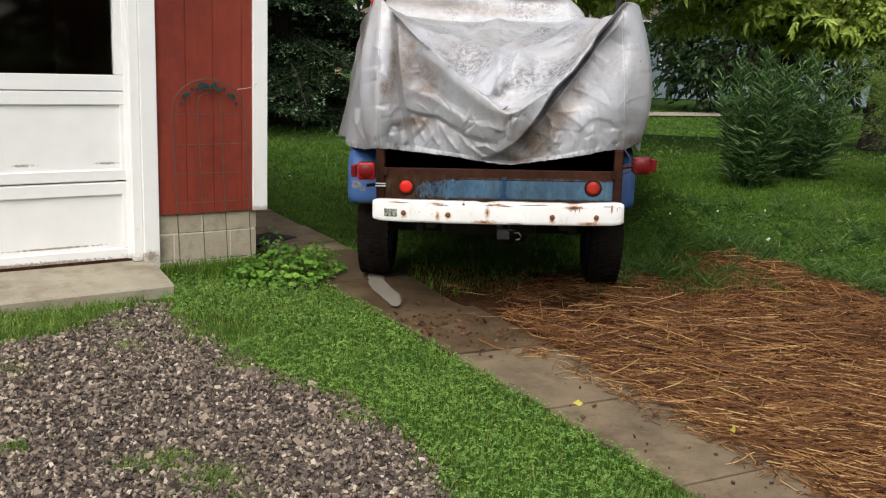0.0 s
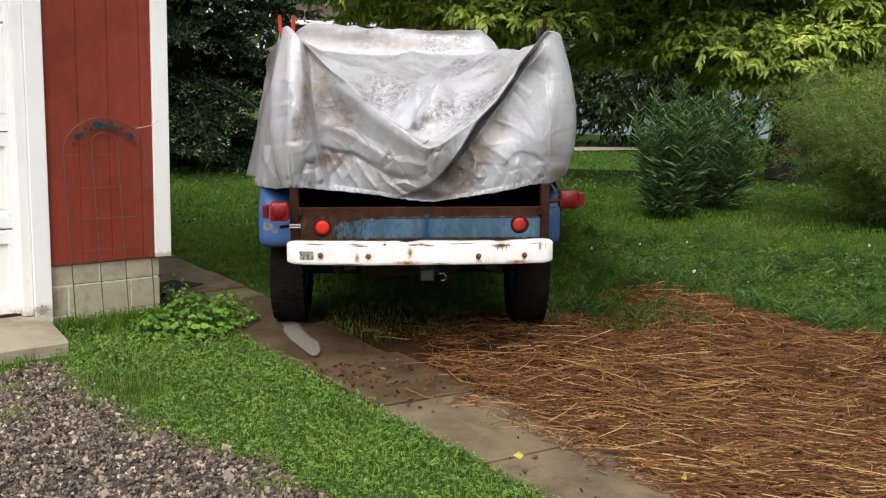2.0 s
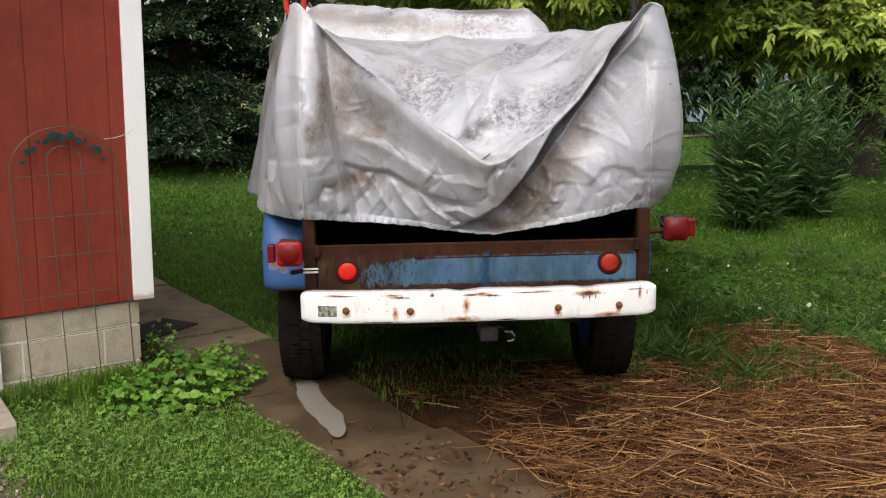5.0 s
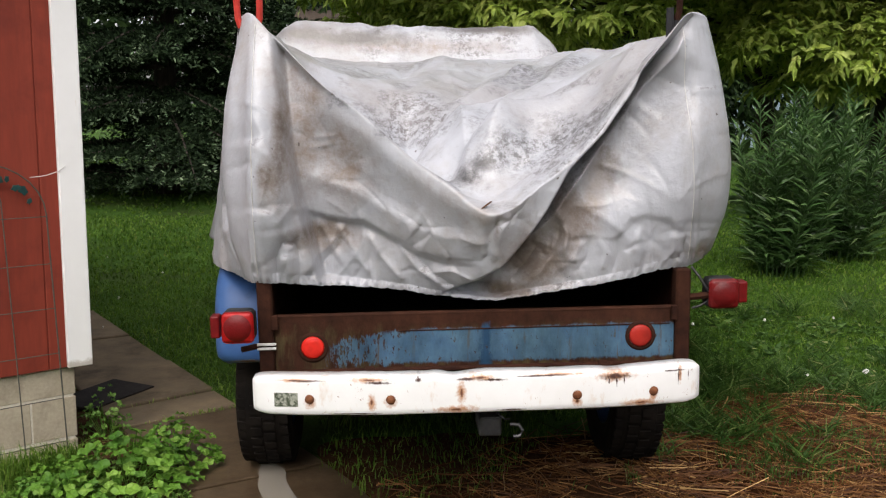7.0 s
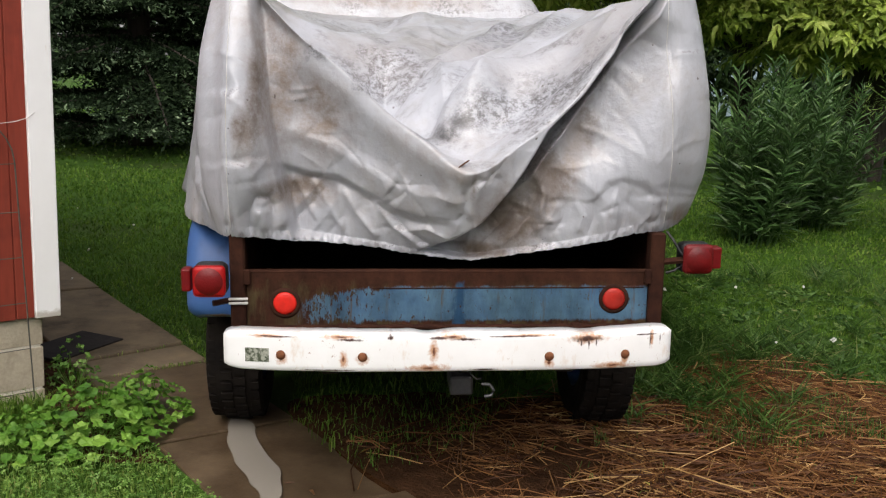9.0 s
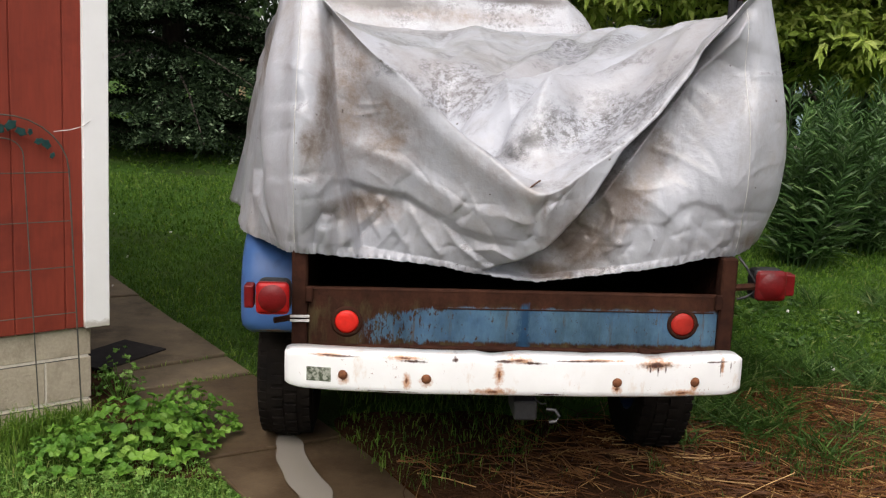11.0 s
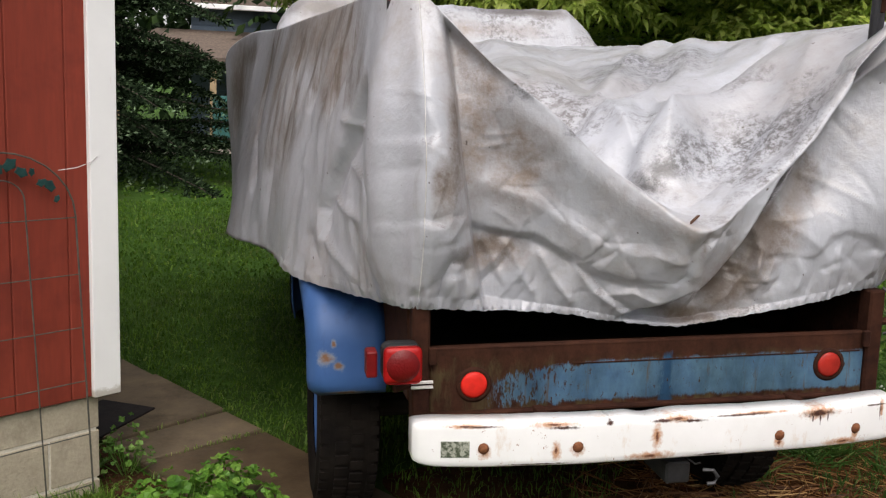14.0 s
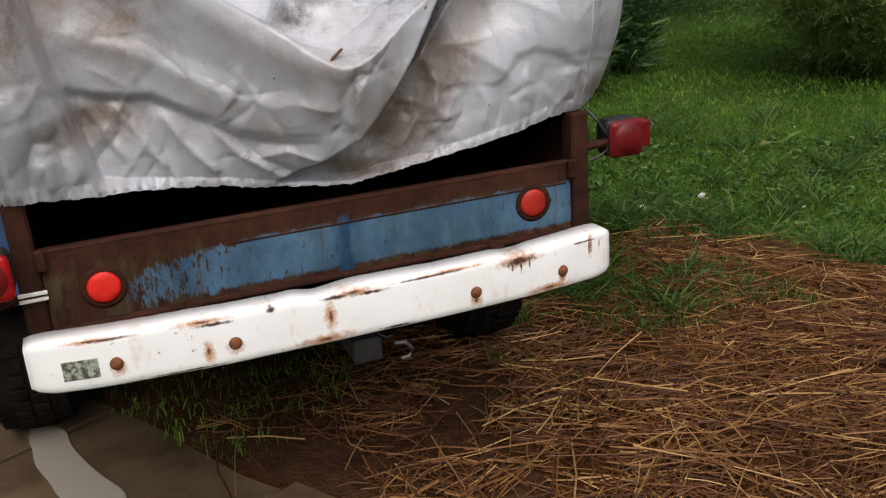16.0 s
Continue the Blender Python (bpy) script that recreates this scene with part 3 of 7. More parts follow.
def raw(name, verts, faces, material, parent=None, label="", smooth=False):
    """One mesh object out of arrays of corners and faces."""
    me = bpy.data.meshes.new(name)
    me.from_pydata(np.asarray(verts).tolist() if isinstance(verts, np.ndarray) else verts, [], faces.tolist() if isinstance(faces, np.ndarray) else faces)
    me.materials.append(material)
    if smooth:
        me.polygons.foreach_set("use_smooth", [True] * len(me.polygons))
    me.update()
    ob = new(name, me)
    if parent is not None:
        ob.parent = parent
    return tagged(ob, label)


def thing(name, m, label, category, group="", kind=""):
    ob = new(name)
    ob.matrix_world = m
    return tagged(ob, label, category, group, kind)


def smooth(ob):
    ob.data.polygons.foreach_set("use_smooth", [True] * len(ob.data.polygons))
    return ob


def block(cx, cy, cz, sx, sy, sz, bevel=0.004, seg=1, bm=None, m=None):
    """A box with softened edges, in a bmesh."""
    out = bm or bmesh.new()
    made = bmesh.ops.create_cube(out, size=1.0)["verts"]
    bmesh.ops.scale(out, vec=(sx, sy, sz), verts=made)
    bmesh.ops.translate(out, vec=(cx, cy, cz), verts=made)
    if m is not None:
        bmesh.ops.transform(out, matrix=m, verts=made)
    if bevel:
        es = list({e for v in made for e in v.link_edges})
        bmesh.ops.bevel(out, geom=es, offset=bevel, segments=seg, affect='EDGES', profile=0.5)
    return out


def rod(points, r, n=6, bm=None, taper=None):
    """A round bar along points."""
    out = bm or bmesh.new()
    pts = [Vector(p) for p in points]
    rings = []
    for i, p in enumerate(pts):
        t = (pts[min(i + 1, len(pts) - 1)] - pts[max(i - 1, 0)]).normalized()
        a = t.cross(Vector((0, 0, 1)) if abs(t.z) < 0.9 else Vector((1, 0, 0))).normalized()
        b = t.cross(a)
        rr = r if taper is None else r + (taper - r) * i / (len(pts) - 1)
        rings.append([out.verts.new(p + (a * math.cos(k * 2 * math.pi / n) + b * math.sin(k * 2 * math.pi / n)) * rr) for k in range(n)])
    for q0, q1 in zip(rings, rings[1:]):
        for k in range(n):
            out.faces.new((q0[k], q0[(k + 1) % n], q1[(k + 1) % n], q1[k]))
    out.faces.new(rings[0][::-1])
    out.faces.new(rings[-1])
    return out


def lathe(profile, n=24, m=None, bm=None):
    """A turned shape about z, from (radius, height) pairs."""
    out = bm or bmesh.new()
    rings = []
    for r, z in profile:
        rings.append([out.verts.new((r * math.cos(k * 2 * math.pi / n), r * math.sin(k * 2 * math.pi / n), z)) for k in range(n)] if r > 1e-6 else [out.verts.new((0, 0, z))])
    for q0, q1 in zip(rings, rings[1:]):
        for k in range(n):
            a, b = q0[k % len(q0)], q0[(k + 1) % len(q0)]
            c, d = q1[(k + 1) % len(q1)], q1[k % len(q1)]
            vs = [v for i, v in enumerate((a, b, c, d)) if v not in (a, b, c, d)[:i]]
            if len(vs) > 2:
                out.faces.new(vs)
    if m is not None:
        bmesh.ops.transform(out, matrix=m, verts=[v for q in rings for v in q])
    bmesh.ops.recalc_face_normals(out, faces=out.faces)
    return out


def inside(poly, pts):
    """Which points lie in a polygon."""
    x, y = pts[:, 0], pts[:, 1]
    hit = np.zeros(len(pts), bool)
    q = np.asarray(poly)
    for (x0, y0), (x1, y1) in zip(q, np.roll(q, -1, axis=0)):
        cross = (y0 > y) != (y1 > y)
        hit ^= cross & (x < (x1 - x0) * (y - y0) / (y1 - y0 + 1e-12) + x0)
    return hit


def wobble(poly, step, amp, seed):
    """A polygon with ragged edges."""
    rng = np.random.RandomState(seed)
    out = []
    q = np.asarray(poly, float)
    for a, b in zip(q, np.roll(q, -1, axis=0)):
        n = max(1, int(np.hypot(*(b - a)) / step))
        for k in range(n):
            out.append(a + (b - a) * k / n + rng.normal(0, amp, 2))
    return np.array(out)


def rounded(q, times=2):
    """A polygon with its corners cut off again and again."""
    for _ in range(times):
        n = np.roll(q, -1, axis=0)
        q = np.stack([q * 0.75 + n * 0.25, q * 0.25 + n * 0.75], 1).reshape(-1, 2)
    return q


def spread(poly, n, rng):
    q = np.asarray(poly)
    lo, hi = q.min(0), q.max(0)
    pts = lo + (hi - lo) * rng.rand(int(n), 2)
    return pts[inside(q, pts)]


def sheet(name, poly, z, material, parent=None, label="", depth=0.0):
    bm = bmesh.new()
    f = bm.faces.new([bm.verts.new((x, y, z)) for x, y in poly])
    if f.calc_area() and f.normal.z < 0:
        f.normal_flip()
    bm.normal_update()
    if f.normal.z < 0:
        f.normal_flip()
    bmesh.ops.triangulate(bm, faces=bm.faces[:])
    if depth:
        made = bmesh.ops.extrude_face_region(bm, geom=bm.faces[:])
        bmesh.ops.translate(bm, vec=(0, 0, -depth), verts=[g for g in made["geom"] if isinstance(g, bmesh.types.BMVert)])
        bmesh.ops.recalc_face_normals(bm, faces=bm.faces)
    return part(name, bm, material, parent, label)


def blades(pts, z0, height, width, rng, lean=0.5):
    """Grass: a bent, tapering blade at each point. Corners and faces."""
    n = len(pts)
    h = height * (0.5 + rng.rand(n)) if np.isscalar(height) else height
    w = width * (0.7 + 0.6 * rng.rand(n))
    a, tilt = rng.rand(n) * 2 * np.pi, lean * rng.rand(n) * h
    b = rng.rand(n) * 2 * np.pi
    side = np.stack([np.cos(a), np.sin(a)], 1) * w[:, None] / 2
    out = np.stack([np.cos(b), np.sin(b)], 1) * tilt[:, None]
    v = np.zeros((n, 5, 3))
    v[:, 0, :2], v[:, 1, :2] = pts - side, pts + side
    v[:, 2, :2], v[:, 3, :2] = pts + side * 0.8 + out * 0.35, pts - side * 0.8 + out * 0.35
    v[:, 4, :2] = pts + out * 1.2
    v[:, :2, 2] = z0
    v[:, 2, 2] = v[:, 3, 2] = z0 + h * 0.6
    v[:, 4, 2] = z0 + h * (1 - 0.3 * lean)
    k = np.arange(n)[:, None] * 5
    faces = np.concatenate([k + np.array([[0, 1, 2, 3]])], 0).tolist() + (k + np.array([[3, 2, 4]])).tolist()
    return v.reshape(-1, 3), faces


def leaves(base, direction, length, width, rng, fold=0.25, droop=0.2, face=None):
    """Pointed leaves, folded along the midrib: base points, unit directions, lengths."""
    n = len(base)
    d = direction / np.linalg.norm(direction, axis=1, keepdims=True)
    ref = rng.normal(size=(n, 3))
    if face is not None:
        ref = ref * 0.45 + face
    s = np.cross(d, ref)
    s /= np.linalg.norm(s, axis=1, keepdims=True) + 1e-9
    up = np.cross(s, d)
    up *= np.sign(up[:, 2:3] + 1e-6)
    L, W = length[:, None], width[:, None]
    v = np.zeros((n, 6, 3))
    v[:, 0] = base
    v[:, 1] = base + d * L * 0.4 + s * W * 0.5 + up * W * fold
    v[:, 2] = base + d * L * 0.45
    v[:, 3] = base + d * L * 0.4 - s * W * 0.5 + up * W * fold
    v[:, 4] = base + d * L * 0.75 - up * L * droop * 0.4
    v[:, 5] = base + d * L - up * L * droop
    k = np.arange(n)[:, None] * 6
    f = np.concatenate([k + np.array([[0, 2, 1]]), k + np.array([[0, 3, 2]]), k + np.array([[1, 2, 5]]), k + np.array([[2, 3, 5]])], 0)
    return v[:, :6].reshape(-1, 3), f


def join(chunks):
    """Several (corners, faces) pairs as one."""
    vs, fs, off = [], [], 0
    for v, f in chunks:
        vs.append(np.asarray(v))
        fs += [[i + off for i in q] for q in (f.tolist() if isinstance(f, np.ndarray) else f)]
        off += len(v)
    return np.concatenate(vs, 0), fs


# ---- ground ----
PD, PN = np.array((-0.5424, 0.8401)), np.array((0.8401, 0.5424))
P0 = np.array((1.03, 3.48))
PATH_W = 0.62


def on_path(along, across):
    return tuple(P0 + PD * along + PN * across)


WD, WN = np.array((0.797, 0.604)), np.array((-0.604, 0.797))
WA = np.array((-1.459, 6.815))


def on_wall(along, out):
    """A place by its distance along the garage's front wall from its corner, and out from it."""
    return WA + WD * along - WN * out


GRAVEL = [(-7, 4.3), (-3.0, 4.45), (-2.22, 4.68), (-1.95, 4.95), (-1.93, 5.32), (-1.72, 5.62), (-1.5, 5.25), (-1.06, 4.77), (-0.68, 4.39), (-0.27, 4.12), (0.05, 3.62), (0.17, 3.24), (0.42, 2.3), (0.8, 1.0), (1.2, -1), (1.2, -8), (-7, -8)]
STRAW = [on_path(3.0, 0.60), on_path(2.2, 0.60), on_path(1.2, 0.52), on_path(0.2, 0.44), on_path(-1.0, 0.46), on_path(-3, 0.5), (7.5, 0.9), (7.5, 5.2), (4.2, 5.9), (3.05, 6.45), (2.75, 7.1), (2.5, 7.7), (2.25, 8.2), (1.95, 7.7), (1.6, 7.35), (1.25, 7.0), (0.75, 6.9), (0.3, 6.6)]
STRIP = [(-1.72, 5.62), (-1.5, 5.2), (-1.06, 4.75), (-0.68, 4.36), (-0.27, 4.08), (0.05, 3.58), (0.17, 3.2), (0.42, 2.3), (0.9, 0.9), (2.3, 1.2), on_path(-1.5, -0.01), on_path(0, 0.0), on_path(2.0, 0.0), on_path(3.4, -0.02), tuple(on_wall(0.0, 0.10)), tuple(on_wall(-0.7, 0.06))]



def ease(t):
    t = np.clip(t, 0, 1)
    return t * t * (3 - 2 * t)


def bank(x, y):
    """How high the lawn stands on the low bank that runs along the far side of the straw."""
    x, y = np.asarray(x, float), np.asarray(y, float)
    across = (x - P0[0]) * PN[0] + (y - P0[1]) * PN[1]
    h = np.interp(across, (1.55, 1.9, 2.34, 2.8, 3.6, 4.1, 4.7, 6.5), (0, 0.05, 0.16, 0.27, 0.44, 0.51, 0.555, 0.60))
    return h * ease((x - 1.3 + 0.35 * np.maximum(0, y - 10.5)) / 0.65) * ease((19.5 - y) / 7.0)


STAND = np.array((0.1, 1.2, 1.57))


def lay(v):
    """Lays what was set out on level ground onto the bank, drawn in towards the drive as the ground climbs."""
    v = np.array(v, float)
    up = bank(v[:, 0], v[:, 1]) > 0
    if not up.any():
        return v
    q = v[up]
    d = q[:, :2] - STAND[:2]
    lo, hi = np.full(len(q), 0.3), np.ones(len(q))
    for _ in range(14):
        k = (lo + hi) / 2
        over = (1 - k) * STAND[2] > bank(STAND[0] + k * d[:, 0], STAND[1] + k * d[:, 1])
        lo, hi = np.where(over, k, lo), np.where(over, hi, k)
    k = (lo + hi) / 2
    q[:, :2] = STAND[:2] + d * k[:, None]
    q[:, 2] = q[:, 2] * k + bank(q[:, 0], q[:, 1])
    v[up] = q
    return v


def carpet(name, poly, z, step, material, label, category):
    """A ground sheet in small squares that follows the bank."""
    poly = np.array(poly)
    gx = np.arange(poly[:, 0].min(), poly[:, 0].max(), step)
    gy = np.arange(poly[:, 1].min(), poly[:, 1].max(), step)
    X, Y = np.meshgrid(gx, gy)
    v = lay(np.stack([X.ravel(), Y.ravel(), np.full(X.size, z)], 1))
    idx = np.arange(X.size).reshape(X.shape)
    f = np.stack([idx[:-1, :-1], idx[:-1, 1:], idx[1:, 1:], idx[1:, :-1]], -1).reshape(-1, 4)
    mid = np.stack([(X[:-1, :-1] + step / 2).ravel(), (Y[:-1, :-1] + step / 2).ravel()], 1)
    f = f[inside(poly, mid)]
    rim = np.unique(f)
    count = np.bincount(f.ravel(), minlength=X.size)
    rim = rim[count[rim] < 4]
    a, b = poly, np.roll(poly, -1, axis=0)
    p = np.stack([X.ravel()[rim], Y.ravel()[rim]], 1)
    t = np.clip(((p[:, None] - a) * (b - a)).sum(2) / ((b - a) ** 2).sum(1), 0, 1)
    c = a + (b - a) * t[:, :, None]
    k = np.linalg.norm(c - p[:, None], axis=2).argmin(1)
    c = c[np.arange(len(rim)), k]
    v[rim] = lay(np.concatenate([c, np.full((len(rim), 1), z)], 1))
    used, f = np.unique(f, return_inverse=True)
    return tagged(raw(name, v[used], f.reshape(-1, 4), material, smooth=True), label, category, kind="structure")


rng = np.random.RandomState(3)
bm = bmesh.new()
N = 230
gx = 0.222 * np.sinh(np.linspace(-1, 1, N) * 9.0)
gy = 5 + gx
HB = bank(gx[None, :], gy[:, None])
vv = [[bm.verts.new((x, y, HB[j, i] - 0.025 + (0.012 * noise.noise((x * 1.3, y * 1.3, 0)) if abs(x) < 30 else 0.0))) for i, x in enumerate(gx)] for j, y in enumerate(gy)]
for j in range(N - 1):
    for i in range(N - 1):
        bm.faces.new((vv[j][i], vv[j][i + 1], vv[j + 1][i + 1], vv[j + 1][i]))
smooth(tagged(part("ground", bm, M["lawn"]), "damp green lawn ground reaching to the trees", "ground", kind="structure"))

tagged(sheet("gravel_ground", wobble(GRAVEL, 0.12, 0.025, 1), -0.008, M["gravelbed"]), "dark grey gravel ground of the parking area", "gravel", kind="structure")
carpet("straw_ground", rounded(wobble(STRAW, 0.16, 0.025, 2), 1), -0.005, 0.035, M["strawbed"], "brown damp soil under cut straw", "ground")
tagged(sheet("soil_ground", wobble([on_path(3.2, -0.03), on_path(6.2, -0.03), on_path(6.2, -0.3), on_path(4.2, -0.3), on_path(3.4, -0.32)], 0.15, 0.015, 4), -0.010, M["soil"]), "dark bare soil beside the garage corner", "soil", kind="structure")
tagged(sheet("mud_ground", rounded(wobble([on_path(1.5, 0.58), on_path(3.2, 0.58), (-0.35, 6.9), (0.3, 7.0), (1.0, 6.9), (1.2, 6.4), (0.8, 5.9), on_path(1.3, 0.75)], 0.16, 0.022, 6), 2), -0.003, M["soil"]), "wet brown mud under the truck's tail", "mud", kind="structure")

# the concrete path, slab by slab
path_root = thing("path", Matrix(), "narrow damp concrete slab path through the grass", "path", kind="structure")
edges_at = [-3.4, -2.55, -1.7, -0.85, 0.0, 0.86, 1.70, 2.55, 3.40, 4.32, 4.60, 5.32, 6.2, 7.1, 8.0]
SKEW = {4.32: 0.0, 4.60: -0.065, 5.32: -0.06}        # how far each joint runs off square
for a, b in zip(edges_at, edges_at[1:]):
    bm = bmesh.new()
    s0, s1 = SKEW.get(a, 0.045), SKEW.get(b, 0.045)
    quad = [on_path(a + 0.009, 0), on_path(a + 0.009 - s0, PATH_W), on_path(b - 0.009 - s1, PATH_W), on_path(b - 0.009, 0)]
    dz = rng.normal(0, 0.003)
    tv = [bm.verts.new((x, y, dz + rng.normal(0, 0.002))) for x, y in quad]
    lv = [bm.verts.new((x, y, -0.09)) for x, y in quad]
    bm.faces.new(tv)
    for k in range(4):
        bm.faces.new((tv[k], lv[k], lv[(k + 1) % 4], tv[(k + 1) % 4]))
    bmesh.ops.recalc_face_normals(bm, faces=bm.faces)
    bmesh.ops.bevel(bm, geom=[e for e in bm.edges if all(v in tv for v in e.verts)], offset=0.006, segments=1, affect='EDGES')
    part("slab", bm, M["wetconcrete"] if 1.7 < (a + b) / 2 < 4.2 else M["concrete"], path_root)
PUDDLE = [(-0.58, 6.66), (-0.48, 6.64), (-0.437, 6.43), (-0.35, 6.24), (-0.287, 6.07), (-0.266, 5.88), (-0.277, 5.75), (-0.387, 5.94), (-0.469, 6.14), (-0.525, 6.35)]
tagged(sheet("puddle", rounded(wobble(PUDDLE, 0.07, 0.010, 8), 2), 0.0065, M["water"]), "shallow puddle on the concrete path, sky reflection painted pale", "puddle", kind="structure")
bm = block(0, 0, 0, 0.46, 0.30, 0.014, 0.003)
ob = part("slate_slab", bm, M["slate"])
ob.matrix_world = Matrix.Translation((-1.55, 7.62, 0.006)) @ Matrix.Rotation(radians(62), 4, 'Z')
tagged(ob, "dark flat slate slab lying beside the garage", "slab")

# ---- garage ----
W4 = Matrix(((WD[0], WN[0], 0, WA[0]), (WD[1], WN[1], 0, WA[1]), (0, 0, 1, 0), (0, 0, 0, 1)))   # x along the wall, y into it, z up
wall1 = thing("wall_front", W4, "barn-red grooved board garage wall", "wall", kind="structure")
DOOR_R, DOOR_L, DOOR_B, DOOR_T = -0.86, -3.30, 0.10, 2.40
for a, b in ((-0.692, -0.478), (-0.474, -0.285), (-0.281, -0.076), (-0.072, 0.02)):
    part("board", block((a + b) / 2, -0.008, 1.645, b - a, 0.024, 2.51, 0.003), M["barn"], wall1)
part("backing", block(-0.33, 0.033, 1.645, 0.74, 0.094, 2.505, 0), M["barn"], wall1)
part("header", block(-2.10, 0.04, 2.70, 2.80, 0.11, 0.40, 0), M["barn"], wall1)
part("side_panel", block(-4.0, 0.04, 1.645, 0.99, 0.11, 2.51, 0.003), M["barn"], wall1)
wall2 = thing("wall_side", W4, "barn-red side wall of the garage", "wall", kind="structure")
part("panel", block(0.035, 3.05, 1.645, 0.05, 5.9, 2.51, 0.003), M["barn"], wall2)
part("back_panel", block(-2.25, 6.0, 1.645, 4.6, 0.1, 2.51, 0.003), M["barn"], wall2)
part("far_panel", block(-4.52, 3.05, 1.645, 0.05, 5.9, 2.51, 0.003), M["barn"], wall2)
tagged(part("floor", block(-2.25, 3.0, -0.02, 4.4, 5.8, 0.2, 0), M["interior"]), "dark concrete garage floor", "floor", kind="structure").matrix_world = W4
roof = thing("roof", W4, "low grey shingle garage roof", "roof", kind="structure")
bm = bmesh.new()
rv = [bm.verts.new(p) for p in ((-4.9, -0.35, 2.86), (0.35, -0.35, 2.86), (0.35, 6.4, 2.86), (-4.9, 6.4, 2.86), (-4.9, 3.0, 4.2), (0.35, 3.0, 4.2))]
for q in ((0, 1, 5, 4), (2, 3, 4, 5), (1, 2, 5), (3, 0, 4), (3, 2, 1, 0)):
    bm.faces.new([rv[k] for k in q])
part("slope", bm, M["shingle"], roof)

found = thing("foundation_wall", W4, "tan concrete block foundation with pale mortar joints", "foundation", kind="structure")
part("mortar", block(-0.34, 0.1025, 0.10, 0.74, 0.20, 0.58, 0), M["mortar"], found)
part("side_footing", block(-0.06, 3.1, 0.10, 0.19, 5.6, 0.56, 0.005), M["block"], found)
for z0, z1, cuts in ((0.256, 0.385, (-0.69, -0.369, 0.045)), (0.056, 0.246, (-0.69, -0.573, -0.159, 0.045)), (-0.15, 0.046, (-0.69, -0.369, 0.045))):
    for a, b in zip(cuts, cuts[1:]):
        part("block", block((a + b) / 2 + (0.003 if b < 0 else 0), 0.10, (z0 + z1) / 2, b - a - 0.008, 0.20, z1 - z0, 0.004), M["block"], found)

trim = thing("trim_corner", W4, "white painted corner board with flaking lower end", "trim", kind="structure")
part("front_board", block(0.055, -0.034, 1.655, 0.110, 0.026, 2.53, 0.004), M["white"], trim)
part("side_board", block(0.098, 0.03, 1.663, 0.024, 0.098, 2.50, 0.004), M["white"], trim)

door = thing("door_1", W4, "white sectional wooden garage door with dark windows", "garage door", kind="structure")
part("casing", block(-0.740, -0.036, 1.21, 0.108, 0.032, 2.36, 0.004), M["white"], door)
part("jamb", block(-0.827, -0.010, 1.24, 0.062, 0.05, 2.30, 0.004), M["white"], door)
part("stop", block(-0.868, 0.030, 1.24, 0.03, 0.03, 2.28, 0.003), M["white"], door)
part("head_casing", block(-2.07, -0.036, 2.45, 2.78, 0.032, 0.12, 0.004), M["white"], door)
part("far_casing", block(-3.39, -0.036, 1.21, 0.108, 0.032, 2.36, 0.004), M["white"], door)
WIN = ((-1.93, -0.935), (-3.24, -2.25))
SEC = ((0.10, 0.632), (0.638, 1.228), (1.234, 1.868), (1.874, 2.40))
for k, (z0, z1) in enumerate(SEC):
    if k != 2:
        sec = part("section", block((DOOR_L + DOOR_R) / 2, 0.055, (z0 + z1) / 2, DOOR_R - DOOR_L, 0.036, z1 - z0, 0.003), M["white"], door)
        part("rail", block((DOOR_L + DOOR_R) / 2, 0.030, z1 - 0.045, DOOR_R - DOOR_L - 0.004, 0.018, 0.082, 0.003), M["white"], sec)
        part("rail", block((DOOR_L + DOOR_R) / 2, 0.030, z0 + 0.04, DOOR_R - DOOR_L - 0.004, 0.018, 0.07, 0.003), M["white"], sec)
        for xs in (DOOR_R - 0.026, (DOOR_L + DOOR_R) / 2, DOOR_L + 0.026):
            part("stile", block(xs, 0.031, (z0 + z1) / 2, 0.048, 0.016, z1 - z0 - 0.16, 0.003), M["white"], sec)
    else:
        sec = part("section", block((DOOR_L + DOOR_R) / 2, 0.050, z0 + 0.05, DOOR_R - DOOR_L, 0.05, 0.10, 0.003), M["white"], door)
        part("rail", block((DOOR_L + DOOR_R) / 2, 0.050, z1 - 0.022, DOOR_R - DOOR_L, 0.05, 0.044, 0.003), M["white"], sec)
        for a, b in ((DOOR_R - 0.076, DOOR_R), (WIN[1][1], WIN[0][0]), (DOOR_L, WIN[1][0])):
            part("stile", block((a + b) / 2, 0.050, (z0 + z1) / 2 + 0.03, b - a, 0.05, z1 - z0 - 0.146, 0.003), M["white"], sec)
        for a, b in WIN:
            pane = part("pane", block((a + b) / 2, 0.060, (z0 + z1) / 2 + 0.03, b - a, 0.004, z1 - z0 - 0.146, 0), M["glass"], sec, "dark dusty window glass")
part("weather_strip", block((DOOR_L + DOOR_R) / 2, 0.03, 0.095, DOOR_R - DOOR_L, 0.03, 0.022, 0.003), M["soil"], door)

